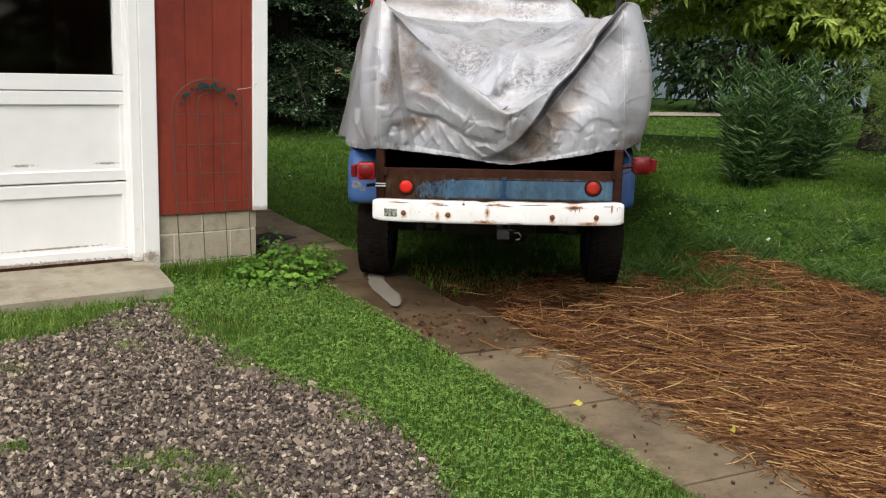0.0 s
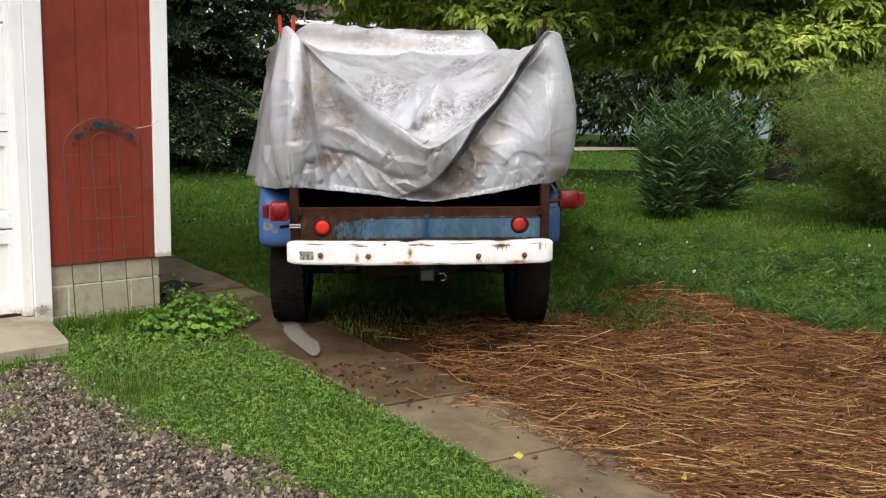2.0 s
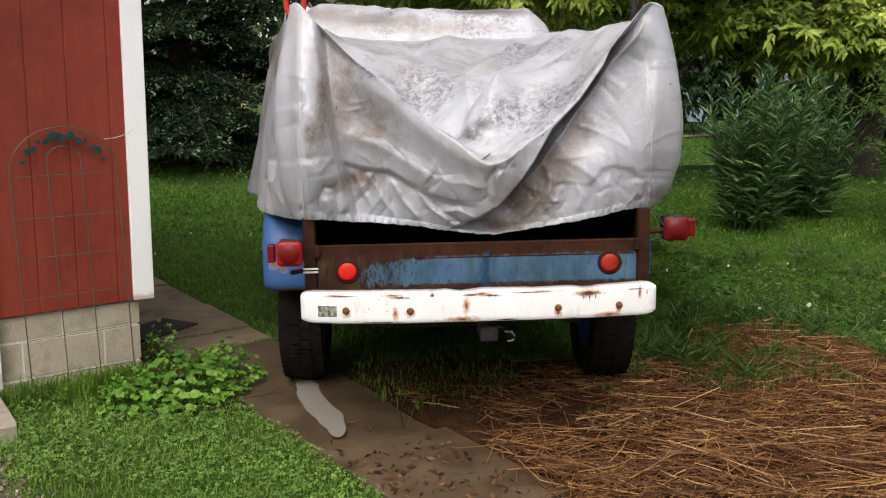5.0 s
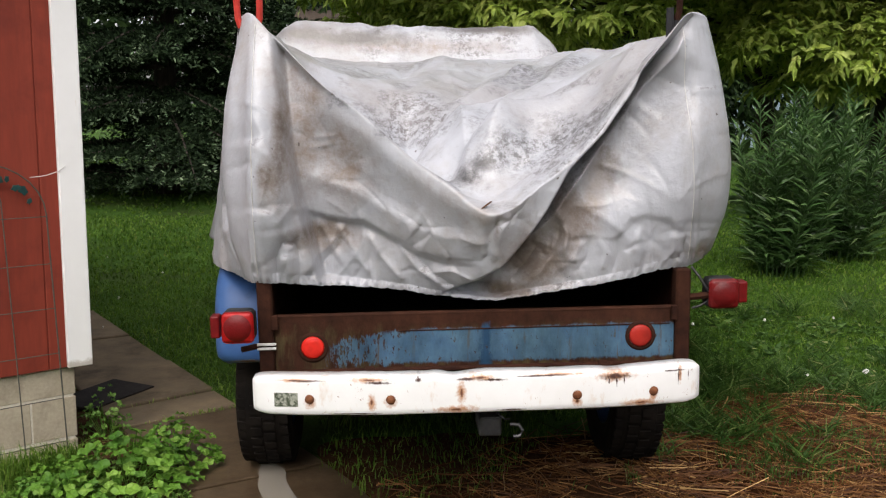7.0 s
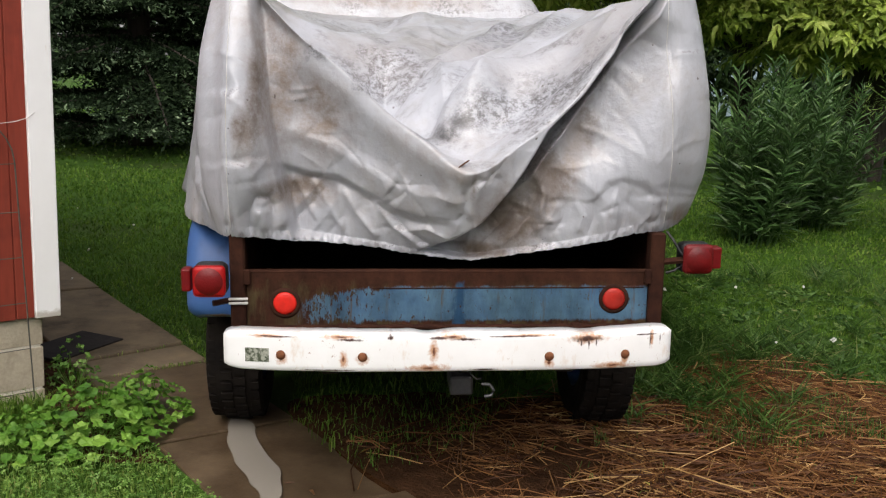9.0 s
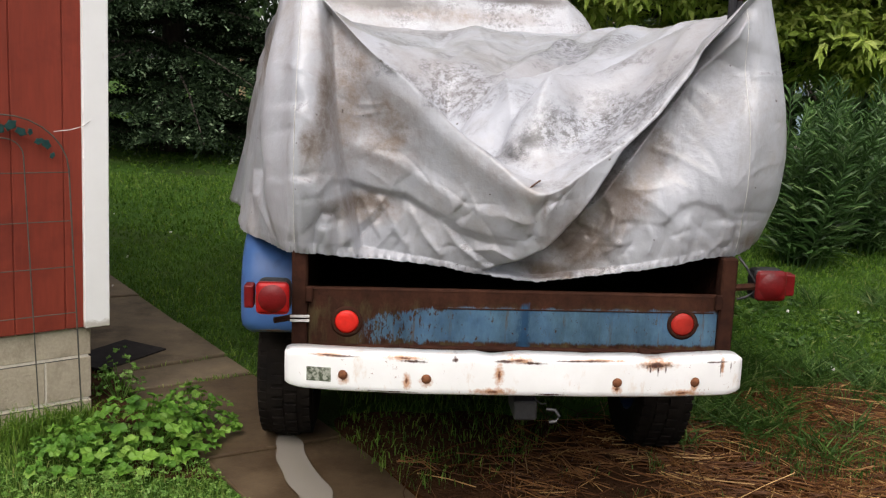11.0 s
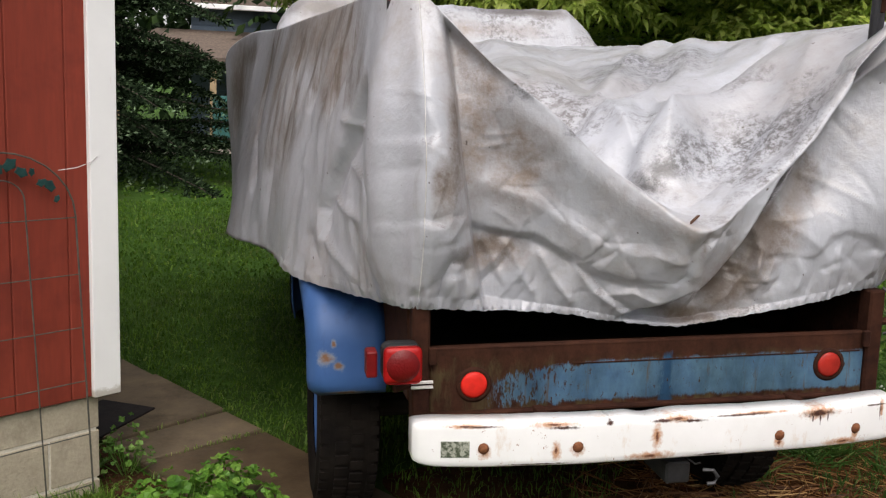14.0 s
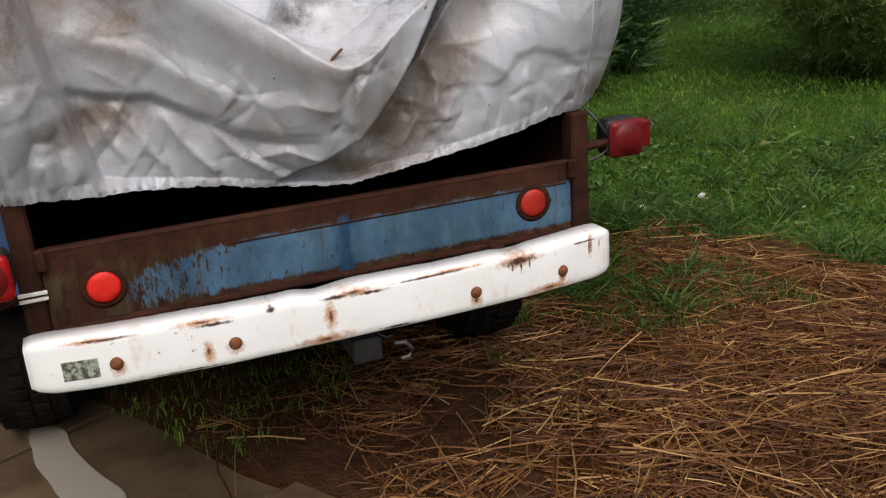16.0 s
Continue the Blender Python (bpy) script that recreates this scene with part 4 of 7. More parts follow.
bm = bmesh.new()
prof = [(-0.10, 0.088), (0.02, 0.085), (0.50, 0.062), (0.60, 0.052), (0.615, 0.04), (0.62, -0.1), (-0.10, -0.1)]
ends = []
for along in (-0.735, -4.2):
    ends.append([bm.verts.new((along - (0.08 * max(0, o) if along > -1 else 0), -o, z)) for o, z in prof])
for k in range(len(prof)):
    bm.faces.new((ends[0][k], ends[0][(k + 1) % len(prof)], ends[1][(k + 1) % len(prof)], ends[1][k]))
bm.faces.new(ends[0][::-1])
bm.faces.new(ends[1])
bmesh.ops.recalc_face_normals(bm, faces=bm.faces)
ap = part("apron", bm, M["apron"])
ap.matrix_world = W4
tagged(ap, "worn tan concrete apron in front of the garage door", "doorstep", kind="structure")

# wire trellis leaning on the wall
tre = thing("trellis", W4, "arched green wire garden trellis leaning on red boards", "trellis")
OUT = -0.055


def tre_pt(a, z):
    return (a + (1.1 - z) * 0.028, OUT - (1.3 - z) * 0.03, z)


def arch(half, top, centre, n=14):
    pts = [tre_pt(centre - half, 0.02 + 0.9 * (top - half) * k / 3) for k in range(4)]
    pts += [tre_pt(centre - half * math.cos(math.pi * k / n), top - half * 0.87 + half * 0.87 * math.sin(math.pi * k / n)) for k in range(n + 1)]
    return pts + [tre_pt(centre + half, 0.02 + 0.9 * (top - half) * k / 3) for k in (3, 2, 1, 0)]


part("outer_wire", rod(arch(0.262, 1.322, -0.328), 0.0034), M["wire"], tre)
part("inner_wire", rod(arch(0.083, 1.228, -0.328), 0.0028), M["wire"], tre)
for z in (1.085, 0.878, 0.68, 0.478, 0.272, 0.074):
    part("cross_wire", rod([tre_pt(-0.590, z), tre_pt(-0.33, z), tre_pt(-0.066, z)], 0.0022), M["wire"], tre)
for k in range(13):
    ang = math.pi * (0.16 + 0.68 * k / 12)
    bm = bmesh.new()
    s = 0.012 + 0.004 * (k % 3) + 0.007 * (k in (5, 6, 7))
    ring = [bm.verts.new((s * math.cos(q * math.pi / 5) * (1.35 if q % 2 else 1.0), 0.002 * (q % 2), s * 0.75 * math.sin(q * math.pi / 5) * (1.3 if q % 2 else 0.9))) for q in range(10)]
    f = bm.faces.new(ring)
    made = bmesh.ops.extrude_face_region(bm, geom=[f])
    bmesh.ops.translate(bm, vec=(0, -0.004, 0), verts=[g for g in made["geom"] if isinstance(g, bmesh.types.BMVert)])
    bmesh.ops.transform(bm, matrix=Matrix.Translation(tre_pt(-0.328 - 0.225 * math.cos(ang), 1.060 + 0.215 * math.sin(ang) + 0.016 * (k % 2) - 0.008)) @ Matrix.Rotation(ang + k, 4, 'Y'), verts=bm.verts)
    part("leaf", bm, M["teal"], tre, "teal painted metal leaf")
part("tie_wire", rod([tre_pt(-0.12, 1.255), (-0.06, -0.06, 1.262), (0.0, -0.05, 1.278), (0.03, -0.048, 1.30)], 0.0016, 4), M["tape"], tre)

# ---- truck ----

TX, TY = 0.325, 5.68
TM = Matrix.Translation((TX + 0.008, TY, 0)) @ Matrix.Rotation(radians(-1.5), 4, 'Y')
truck = thing("pickup_truck", TM, "old blue pickup truck with rusty tailgate and white bumper", "truck")

# bumper: a pressed channel with a dented upper edge
bm = bmesh.new()
NB = 110
rows = []
for i in range(NB + 1):
    x = -0.735 + 1.465 * i / NB
    e = min(1.0, (0.7325 - abs(x + 0.0025)) / 0.05)
    e = max(e, 0.0) ** 0.5
    top = 0.723 - 0.008 * math.exp(-((x + 0.075) / 0.040) ** 2) - 0.007 * math.exp(-((x - 0.44) / 0.05) ** 2) + 0.002 * math.exp(-((x - 0.02) / 0.06) ** 2) + 0.0025 * noise.noise((x * 6, 1, 0)) + 0.002 * noise.noise((x * 25, 3, 0)) + 0.005 * (x > 0.5) * (x - 0.5) / 0.23
    bot = 0.602 + 0.003 * noise.noise((x * 5, 7, 0))
    mid, half = (top + bot) / 2, (top - bot) / 2
    half *= 0.80 + 0.20 * e
    y0 = -0.160 + 0.05 * (abs(x) / 0.73) ** 3 + 0.012 * (1 - e)
    prof = [(0.070, 0.97), (0.010, 1.0), (0.004, 0.985), (0.001, 0.93), (0.0, 0.7), (-0.001, 0.0), (0.0, -0.7), (0.001, -0.93), (0.004, -0.985), (0.010, -1.0), (0.070, -0.97)]
    rows.append([bm.verts.new((x, y0 + py, mid + half * pz)) for py, pz in prof])
for q0, q1 in zip(rows, rows[1:]):
    for k in range(len(q0) - 1):
        bm.faces.new((q0[k], q1[k], q1[k + 1], q0[k + 1]))
bm.faces.new(rows[0])
bm.faces.new(rows[-1][::-1])
bmesh.ops.recalc_face_normals(bm, faces=bm.faces)
bump_ob = smooth(part("bumper", bm, M["bumper"], truck, "white painted steel bumper with rust chips"))
sol = bump_ob.modifiers.new("thick", 'SOLIDIFY')
sol.thickness, sol.offset = 0.004, 1.0
for x, z in ((-0.551, 0.654), (-0.290, 0.650), (0.314, 0.648), (0.569, 0.648)):
    bolt = smooth(part("bolt", lathe([(0.0, 0.010), (0.010, 0.009), (0.016, 0.003), (0.017, -0.004)], 12, Matrix.Translation((x, -0.160 + 0.05 * (abs(x) / 0.73) ** 3 - 0.002, z)) @ Matrix.Rotation(radians(90), 4, 'X')), M["bolt"], bump_ob, "rusty bolt head"))
part("sticker", block(-0.628, -0.1325, 0.652, 0.078, 0.003, 0.046, 0.0006, m=Matrix.Translation((-0.628, -0.1325, 0)) @ Matrix.Rotation(radians(-8.7), 4, 'Z') @ Matrix.Translation((0.628, 0.1325, 0))), M["stickerbase"], bump_ob, "worn grey-green sticker")
for x in (-0.36, 0.43):
    part("bumper_bracket", block(x, -0.05, 0.70, 0.035, 0.16, 0.035, 0.004), M["rust"], truck)

# tailgate and posts
tg = part("tailgate", block(0.0, 0.012, 0.800, 1.352, 0.024, 0.196, 0.004), M["tailgate"], truck, "blue tailgate, paint worn to brown rust")
part("top_flange", block(0.0, 0.0125, 0.894, 1.352, 0.027, 0.012, 0.005, 2), M["tailgate"], tg)
part("bottom_flange", block(0.0, -0.002, 0.706, 1.352, 0.034, 0.014, 0.004), M["rust"], tg)
part("crease", rod([(-0.26, -0.001, 0.838), (0.66, -0.001, 0.840)], 0.0022, 5), M["rust"], tg)
for x, z in ((-0.549, 0.788), (0.559, 0.800)):
    m = Matrix.Translation((x, -0.001, z)) @ Matrix.Rotation(radians(90), 4, 'X')
    rf = smooth(part("reflector", lathe([(0.0, 0.010), (0.018, 0.0095), (0.032, 0.0075), (0.0385, 0.003), (0.0385, -0.002)], 28, m), M["reflector"] if x < 0 else M["dullreflector"], tg, "round red reflector"))
    smooth(part("bezel", lathe([(0.0395, 0.004), (0.045, 0.004), (0.052, 0.0), (0.052, -0.003), (0.0395, -0.003), (0.0395, 0.004)], 28, m), M["rust"], rf))
for s in (-1, 1):
    part("corner_post", block(s * 0.702, 0.02, 0.842, 0.050, 0.06, 0.37, 0.006), M["rust"], truck, "rusty corner post of the bed")
    part("latch", block(s * 0.670, -0.014, 0.880, 0.022, 0.016, 0.05, 0.003), M["rust"], truck)
for z in (0.792, 0.806):
    part("tape_wrap", block(-0.700, -0.014, z, 0.062, 0.012, 0.007, 0.001), M["tape"], truck, "white tape on the corner post")

# bed, cab, chassis
part("bed_floor", block(0, 1.12, 0.72, 1.40, 2.16, 0.04, 0.004), M["dark"], truck)
for s in (-1, 1):
    part("bed_side", block(s * 0.712, 1.15, 0.92, 0.03, 2.14, 0.40, 0.006), M["rust"], truck)
part("bed_front", block(0, 2.22, 0.95, 1.42, 0.03, 0.46, 0.006), M["dark"], truck)
bm = block(0, 3.05, 1.10, 1.46, 1.45, 0.90, 0.05, 2)
part("cab", bm, M["blue"], truck, "blue truck cab hidden under the cover")
part("cab_roof", block(0, 3.25, 1.66, 1.20, 0.95, 0.36, 0.08, 3), M["blue"], truck)
part("hood", block(0, 4.35, 0.92, 1.10, 1.15, 0.40, 0.08, 2), M["blue"], truck)
for s in (-1, 1):
    part("frame_rail", block(s * 0.40, 2.3, 0.60, 0.06, 4.6, 0.12, 0.004), M["dark"], truck)
    part("leaf_spring", block(s * 0.50, 1.06, 0.44, 0.05, 1.1, 0.045, 0.006), M["dark"], truck)
    part("front_fender", block(s * 0.78, 4.1, 0.80, 0.24, 1.1, 0.36, 0.09, 3), M["blue"], truck)
    part("running_board", block(s * 0.76, 2.65, 0.46, 0.20, 1.5, 0.05, 0.01), M["dark"], truck)
part("rear_axle", rod([(-0.80, 1.06, 0.37), (0.80, 1.06, 0.37)], 0.045, 10), M["dark"], truck)
part("differential", lathe([(0.0, -0.14), (0.11, -0.10), (0.15, 0.0), (0.11, 0.10), (0.0, 0.14)], 14, Matrix.Translation((0.1, 1.06, 0.37))), M["dark"], truck)
part("cross_member", block(0, 0.10, 0.615, 1.20, 0.07, 0.09, 0.005), M["dark"], truck)
part("fuel_tank", block(-0.05, 0.60, 0.52, 0.6, 0.5, 0.16, 0.03, 2), M["dark"], truck)
hit = part("hitch", block(0.035, -0.03, 0.530, 0.075, 0.16, 0.065, 0.006), M["steel"], truck, "grey steel tow hitch box")
part("hook", rod([(0.10, -0.13, 0.545), (0.125, -0.145, 0.548), (0.137, -0.15, 0.530), (0.128, -0.15, 0.512), (0.108, -0.145, 0.508)], 0.006, 6), M["steel"], hit)
part("bracket", block(0.045, -0.02, 0.585, 0.03, 0.10, 0.07, 0.003), M["dark"], truck)
part("wire", rod([(0.055, -0.085, 0.60), (0.065, -0.10, 0.57), (0.085, -0.11, 0.555), (0.10, -0.115, 0.56)], 0.003, 5), M["plastic"], truck)


def wheel(x, y, steer_side):
    """A tyre with block tread, and its rim."""
    R, WT = 0.375, 0.225
    m = Matrix.Translation((x, y, R - 0.012)) @ Matrix.Rotation(radians(90), 4, 'Y')
    prof = [(0.21, -WT * 0.42), (0.27, -WT * 0.49), (0.325, -WT * 0.5), (0.356, -WT * 0.43), (R - 0.010, -WT * 0.30), (R - 0.008, 0), (R - 0.010, WT * 0.30), (0.356, WT * 0.43), (0.325, WT * 0.5), (0.27, WT * 0.49), (0.21, WT * 0.42)]
    whl = part("wheel", lathe(prof, 48, m), M["tyre"], truck, "black block-tread tyre")
    whl.matrix_parent_inverse = TM.inverted()
    bm = bmesh.new()
    for k in range(44):
        for q, off in ((-0.36, 0.0), (-0.12, 0.5), (0.12, 0.0), (0.36, 0.5)):
            a = (k + off) * 2 * math.pi / 44
            mm = m @ Matrix.Rotation(a, 4, 'Z') @ Matrix.Translation((R - 0.010 - 0.016 * abs(q) * 2 * (abs(q) > 0.3), 0, q * WT))
            block(0, 0, 0, 0.020, 0.034, WT * 0.20, 0, bm=bm, m=mm)
    tagged(part("tread", bm, M["tyre"], whl), kind="stuff")
    rim = part("rim", lathe([(0.0, 0.03 * steer_side), (0.05, 0.035 * steer_side), (0.09, 0.01 * steer_side), (0.17, 0.02 * steer_side), (0.20, 0.08 * steer_side), (0.215, 0.09 * steer_side), (0.215, -0.09 * steer_side)], 28, m), M["blue"], whl)
    return whl


wheel(TX - 0.835, 6.72, -1)
wheel(TX + 0.745, 6.72, 1)
wheel(TX - 0.80, 9.75, -1)
wheel(TX + 0.80, 9.75, 1)


def fender(side):
    """A rounded rear fender, swept over the wheel."""
    bm = bmesh.new()
    rows = []
    n = 26
    for i in range(n + 1):
        a = math.pi * (i / n)
        cy = 1.07 - 0.53 * math.cos(a) * (1.0 if a < math.pi / 2 else 1.15)
        cz = 0.70 + 0.32 * math.sin(a) ** 0.75
        rows.append((cy, cz))
    rows = [(0.548, 0.595), (0.536, 0.610), (0.532, 0.63), (0.533, 0.66)] + rows + [(1.69, 0.62)]
    x_in, wide = 0.725, 0.995 if side < 0 else 0.900
    strips = []
    for cy, cz in rows:
        dy, dz = cy - 1.07, cz - 0.42
        L = math.hypot(dy, dz)
        dy, dz = dy / L, dz / L
        x_out = wide - 0.012 * min(1.0, max(0.0, (0.85 - cy) / 0.32)) ** 1.6 - 0.045 * min(1.0, max(0.0, (0.645 - cz) / 0.05)) ** 2.0
        sec = []
        for k in range(11):
            t = k / 10
            u = x_in + (x_out - x_in) * min(1.0, t / 0.8)
            drop = 0.0 if t < 0.5 else 0.085 * ((t - 0.5) / 0.5) ** 2.2
            if t > 0.8:
                u = x_out + 0.004 * math.sin((t - 0.8) / 0.2 * math.pi)
            u = x_in + (x_out - x_in) * (1 - (1 - min(1.0, t / 0.9)) ** 1.5)
            sec.append(bm.verts.new((side * u, cy - dy * drop, cz - dz * drop)))
        strips.append(sec)
    for q0, q1 in zip(strips, strips[1:]):
        for k in range(10):
            bm.faces.new((q0[k], q1[k], q1[k + 1], q0[k + 1]))
    bmesh.ops.recalc_face_normals(bm, faces=bm.faces)
    ob = smooth(part("rear_fender", bm, M["fender"], truck, "rounded blue rear fender"))
    s = ob.modifiers.new("thick", 'SOLIDIFY')
    s.thickness, s.offset = 0.006, 0
    return ob


fender(-1)
fender(1)

# tail lamps on arms
la = part("tail_lamp", block(-0.772, -0.085, 0.893, 0.104, 0.075, 0.104, 0.022, 3), M["plastic"], truck, "square red tail lamp")
smooth(part("lens", block(-0.772, -0.128, 0.893, 0.102, 0.022, 0.102, 0.016, 3), M["lensrim"], la))
m = Matrix.Translation((-0.772, -0.139, 0.893)) @ Matrix.Rotation(radians(90), 4, 'X')
smooth(part("lens_dome", lathe([(0.0, 0.013), (0.018, 0.012), (0.034, 0.008), (0.044, 0.0)], 28, m), M["lens"], la))
part("side_lens", block(-0.850, -0.078, 0.889, 0.030, 0.050, 0.074, 0.006, 2), M["lens"], la, "small red side marker")
part("arm", rod([(-0.72, 0.0, 0.80), (-0.78, -0.03, 0.795)], 0.010, 6), M["rust"], la)
lb = part("tail_lamp", block(0.832, 0.020, 0.942, 0.104, 0.070, 0.104, 0.020, 3), M["plastic"], truck, "square red tail lamp on a bent arm")
smooth(part("lens", block(0.835, -0.022, 0.942, 0.102, 0.030, 0.102, 0.016, 3), M["duskylens"], lb))
m = Matrix.Translation((0.835, -0.037, 0.942)) @ Matrix.Rotation(radians(90), 4, 'X')
smooth(part("lens_dome", lathe([(0.0, 0.013), (0.018, 0.012), (0.034, 0.008), (0.044, 0.0)], 28, m), M["duskylens"], lb))
part("side_lens", block(0.905, 0.015, 0.942, 0.034, 0.050, 0.074, 0.006, 2), M["lens"], lb, "small red side marker")
part("arm", rod([(0.71, 0.01, 0.925), (0.75, -0.005, 0.932), (0.82, -0.010, 0.94)], 0.012, 6), M["rust"], lb)
part("cable", rod([(0.735, 0.02, 1.03), (0.755, -0.005, 1.00), (0.775, -0.015, 0.965), (0.80, -0.02, 0.935), (0.76, -0.01, 0.90), (0.735, 0.0, 0.89)], 0.0045, 6), M["plastic"], lb)

# rack uprights under the cover, their red tips above it
for x, y, z0, lean in ((-0.765, 0.17, 1.85, -0.012), (-0.712, 0.17, 1.85, 0.012), (0.660, 0.06, 1.89, -0.005), (0.684, 0.07, 1.85, 0.010)):
    up = part("rack_upright", rod([(x - lean, y + 0.05, 1.25), (x, y + 0.01, z0)], 0.013, 8), M["steel"], truck)
    if abs(x - 0.66) < 0.001:
        continue
    part("red_tip", rod([(x, y + 0.008, z0), (x + lean * 0.8, y + 0.008, z0 + 0.03), (x + lean, y + 0.005, z0 + 0.105)], 0.011, 8), M["redpaint"] if x < 0 else M["rust"], up, "red painted rack tip")

# ---- cloth cover ----
# each station: the upper edge, the hem, and how far the cloth bellies out between them
LEFT_EDGE = [
    ((-0.95, 10.7, 1.25), (-0.92, 10.7, 0.95), 0.0), ((-1.00, 9.75, 1.52), (-0.95, 9.7, 1.05), 0.0), ((-1.02, 9.26, 1.74), (-0.97, 9.2, 1.12), 0.01),
    ((-0.88, 8.5, 1.84), (-0.965, 8.48, 0.84), 0.0), ((-0.74, 7.6, 1.83), (-0.965, 7.68, 0.875), 0.0), ((-0.65, 7.0, 1.84), (-0.80, 7.10, 0.91), 0.02),
    ((-0.56, 6.4, 1.85), (-0.715, 6.5, 0.925), 0.02), ((-0.51, 6.0, 1.862), (-0.560, 6.15, 0.94), 0.03), ((-0.475, 5.86, 1.868), (-0.485, 5.88, 0.972), 0.07),
]
REAR_EDGE = [
    ((-0.433, 5.79, 1.868), (-0.427, 5.69, 0.995), 0.135), ((-0.355, 5.735, 1.790), (-0.335, 5.67, 0.998), 0.115), ((-0.211, 5.665, 1.659), (-0.219, 5.70, 0.985), 0.012),
    ((-0.066, 5.645, 1.553), (-0.080, 5.76, 0.969), 0.022), ((0.072, 5.635, 1.431), (0.061, 5.765, 0.957), 0.030), ((0.198, 5.605, 1.341), (0.204, 5.745, 0.939), 0.035),
    ((0.348, 5.522, 1.243), (0.367, 5.705, 0.931), 0.020), ((0.502, 5.580, 1.327), (0.50, 5.69, 0.954), 0.020), ((0.664, 5.615, 1.470), (0.65, 5.69, 0.98), 0.030),
    ((0.790, 5.635, 1.650), (0.80, 5.68, 1.01), 0.045), ((0.899, 5.620, 1.795), (0.93, 5.69, 1.042), 0.070), ((0.965, 5.630, 1.876), (1.045, 5.73, 1.052), 0.105),
]
RIGHT_EDGE = [
    ((1.045, 5.70, 1.875), (1.135, 5.83, 1.078), 0.085), ((1.080, 5.85, 1.856), (1.14, 6.07, 1.05), 0.075), ((1.10, 6.4, 1.85), (1.25, 6.5, 0.96), 0.03),
    ((1.12, 7.2, 1.83), (1.36, 7.2, 0.93), 0.0), ((1.20, 8.2, 1.84), (1.45, 8.2, 0.88), 0.0), ((1.42, 9.2, 1.75), (1.60, 9.2, 0.82), 0.0),
    ((1.50, 9.75, 1.52), (1.65, 9.7, 0.80), 0.0), ((1.50, 10.7, 1.25), (1.60, 10.7, 0.80), 0.0),
]
CTRL = LEFT_EDGE + REAR_EDGE + RIGHT_EDGE
IL, IR = 9, 20      # the two rear corners
ctl = np.array([list(t) + list(b) + [g] for t, b, g in CTRL])


def catmull(c, u):
    i = np.clip(np.floor(u).astype(int), 0, len(c) - 2)
    f = (u - i)[:, None]
    p0, p1, p2, p3 = c[np.maximum(i - 1, 0)], c[i], c[i + 1], c[np.minimum(i + 2, len(c) - 1)]
    return 0.5 * (2 * p1 + (p2 - p0) * f + (2 * p0 - 5 * p1 + 4 * p2 - p3) * f ** 2 + (3 * p1 - p0 - 3 * p2 + p3) * f ** 3)


NS, NR, NW = 210, 300, 108
uu = np.concatenate([np.linspace(0, IL, NS + 1)[:-1], np.linspace(IL, IR, NR + 1), np.linspace(IR, len(CTRL) - 1, NS + 1)[1:]])
cc = catmull(ctl, uu)
Tc, Bc, Gc = cc[:, 0:3], cc[:, 3:6], cc[:, 6]
tang = np.gradient((Tc + Bc)[:, :2] / 2, axis=0)
tang /= np.linalg.norm(tang, axis=1, keepdims=True)
outw = np.stack([tang[:, 1], -tang[:, 0]], 1)
outw[:] = (0.0, -1.0)
outw[uu < IL - 0.7] = (-1.0, 0.0)
outw[uu > IR + 0.75] = (1.0, 0.0)
for _ in range(60):
    outw[1:-1] = (outw[:-2] + 2 * outw[1:-1] + outw[2:]) / 4
outw /= np.linalg.norm(outw, axis=1, keepdims=True)


def line_fold(x, z, x0, z0, x1, z1, width, amp):
    """A fold along a line on the rear face: how far out it stands."""
    dx, dz = x1 - x0, z1 - z0
    L = math.hypot(dx, dz)
    t = ((x - x0) * dx + (z - z0) * dz) / L ** 2
    d = ((x - x0) * dz - (z - z0) * dx) / L
    fade = np.clip(t / 0.12, 0, 1) * np.clip((1 - t) / 0.15, 0, 1)
    return amp * np.exp(-(d / width) ** 2) * fade


def ridged(p, scale, seed):
    return np.array([1 - abs(2 * noise.noise((a * scale[0] + seed, b * scale[1], c * scale[2]))) for a, b, c in p])


def crease(a, b, a0, b0, ang, length, width, amp):
    """A sharp crease across a sheet with coordinates a, b."""
    ca, sa = math.cos(ang), math.sin(ang)
    t = ((a - a0) * ca + (b - b0) * sa) / length
    d = (a - a0) * sa - (b - b0) * ca + 0.15 * length * t * t
    return amp * np.exp(-np.abs(d) / width) * np.clip(1 - t * t, 0, 1) ** 1.5


cr = np.random.RandomState(17)
REAR = []
for _ in range(80):
    low = cr.rand() < 0.85
    x0, z0 = cr.uniform(-0.45, 1.08), (1.0 + 0.26 * cr.rand() ** 1.3 if low else cr.uniform(1.1, 1.7))
    lean = (0.35 - x0) * 0.9 + cr.normal(0, 0.55)
    REAR.append((x0, z0, (math.pi / 2 - lean) if low else cr.uniform(0, math.pi), cr.uniform(0.06, 0.20), cr.uniform(0.006, 0.018), cr.choice((-1, 1)) * cr.uniform(0.003, 0.008)))
for _ in range(90):
    REAR.append((cr.uniform(-0.45, 1.1), cr.uniform(1.0, 1.75), cr.uniform(0, math.pi), cr.uniform(0.04, 0.13), cr.uniform(0.004, 0.009), cr.choice((-1, 1)) * cr.uniform(0.002, 0.006)))
SIDE = [(cr.uniform(5.8, 9.0), cr.uniform(0.95, 1.7), math.pi / 2 + cr.normal(0, 0.30), cr.uniform(0.10, 0.40), cr.uniform(0.012, 0.03), cr.choice((-1, 1)) * cr.uniform(0.003, 0.009)) for _ in range(80)]
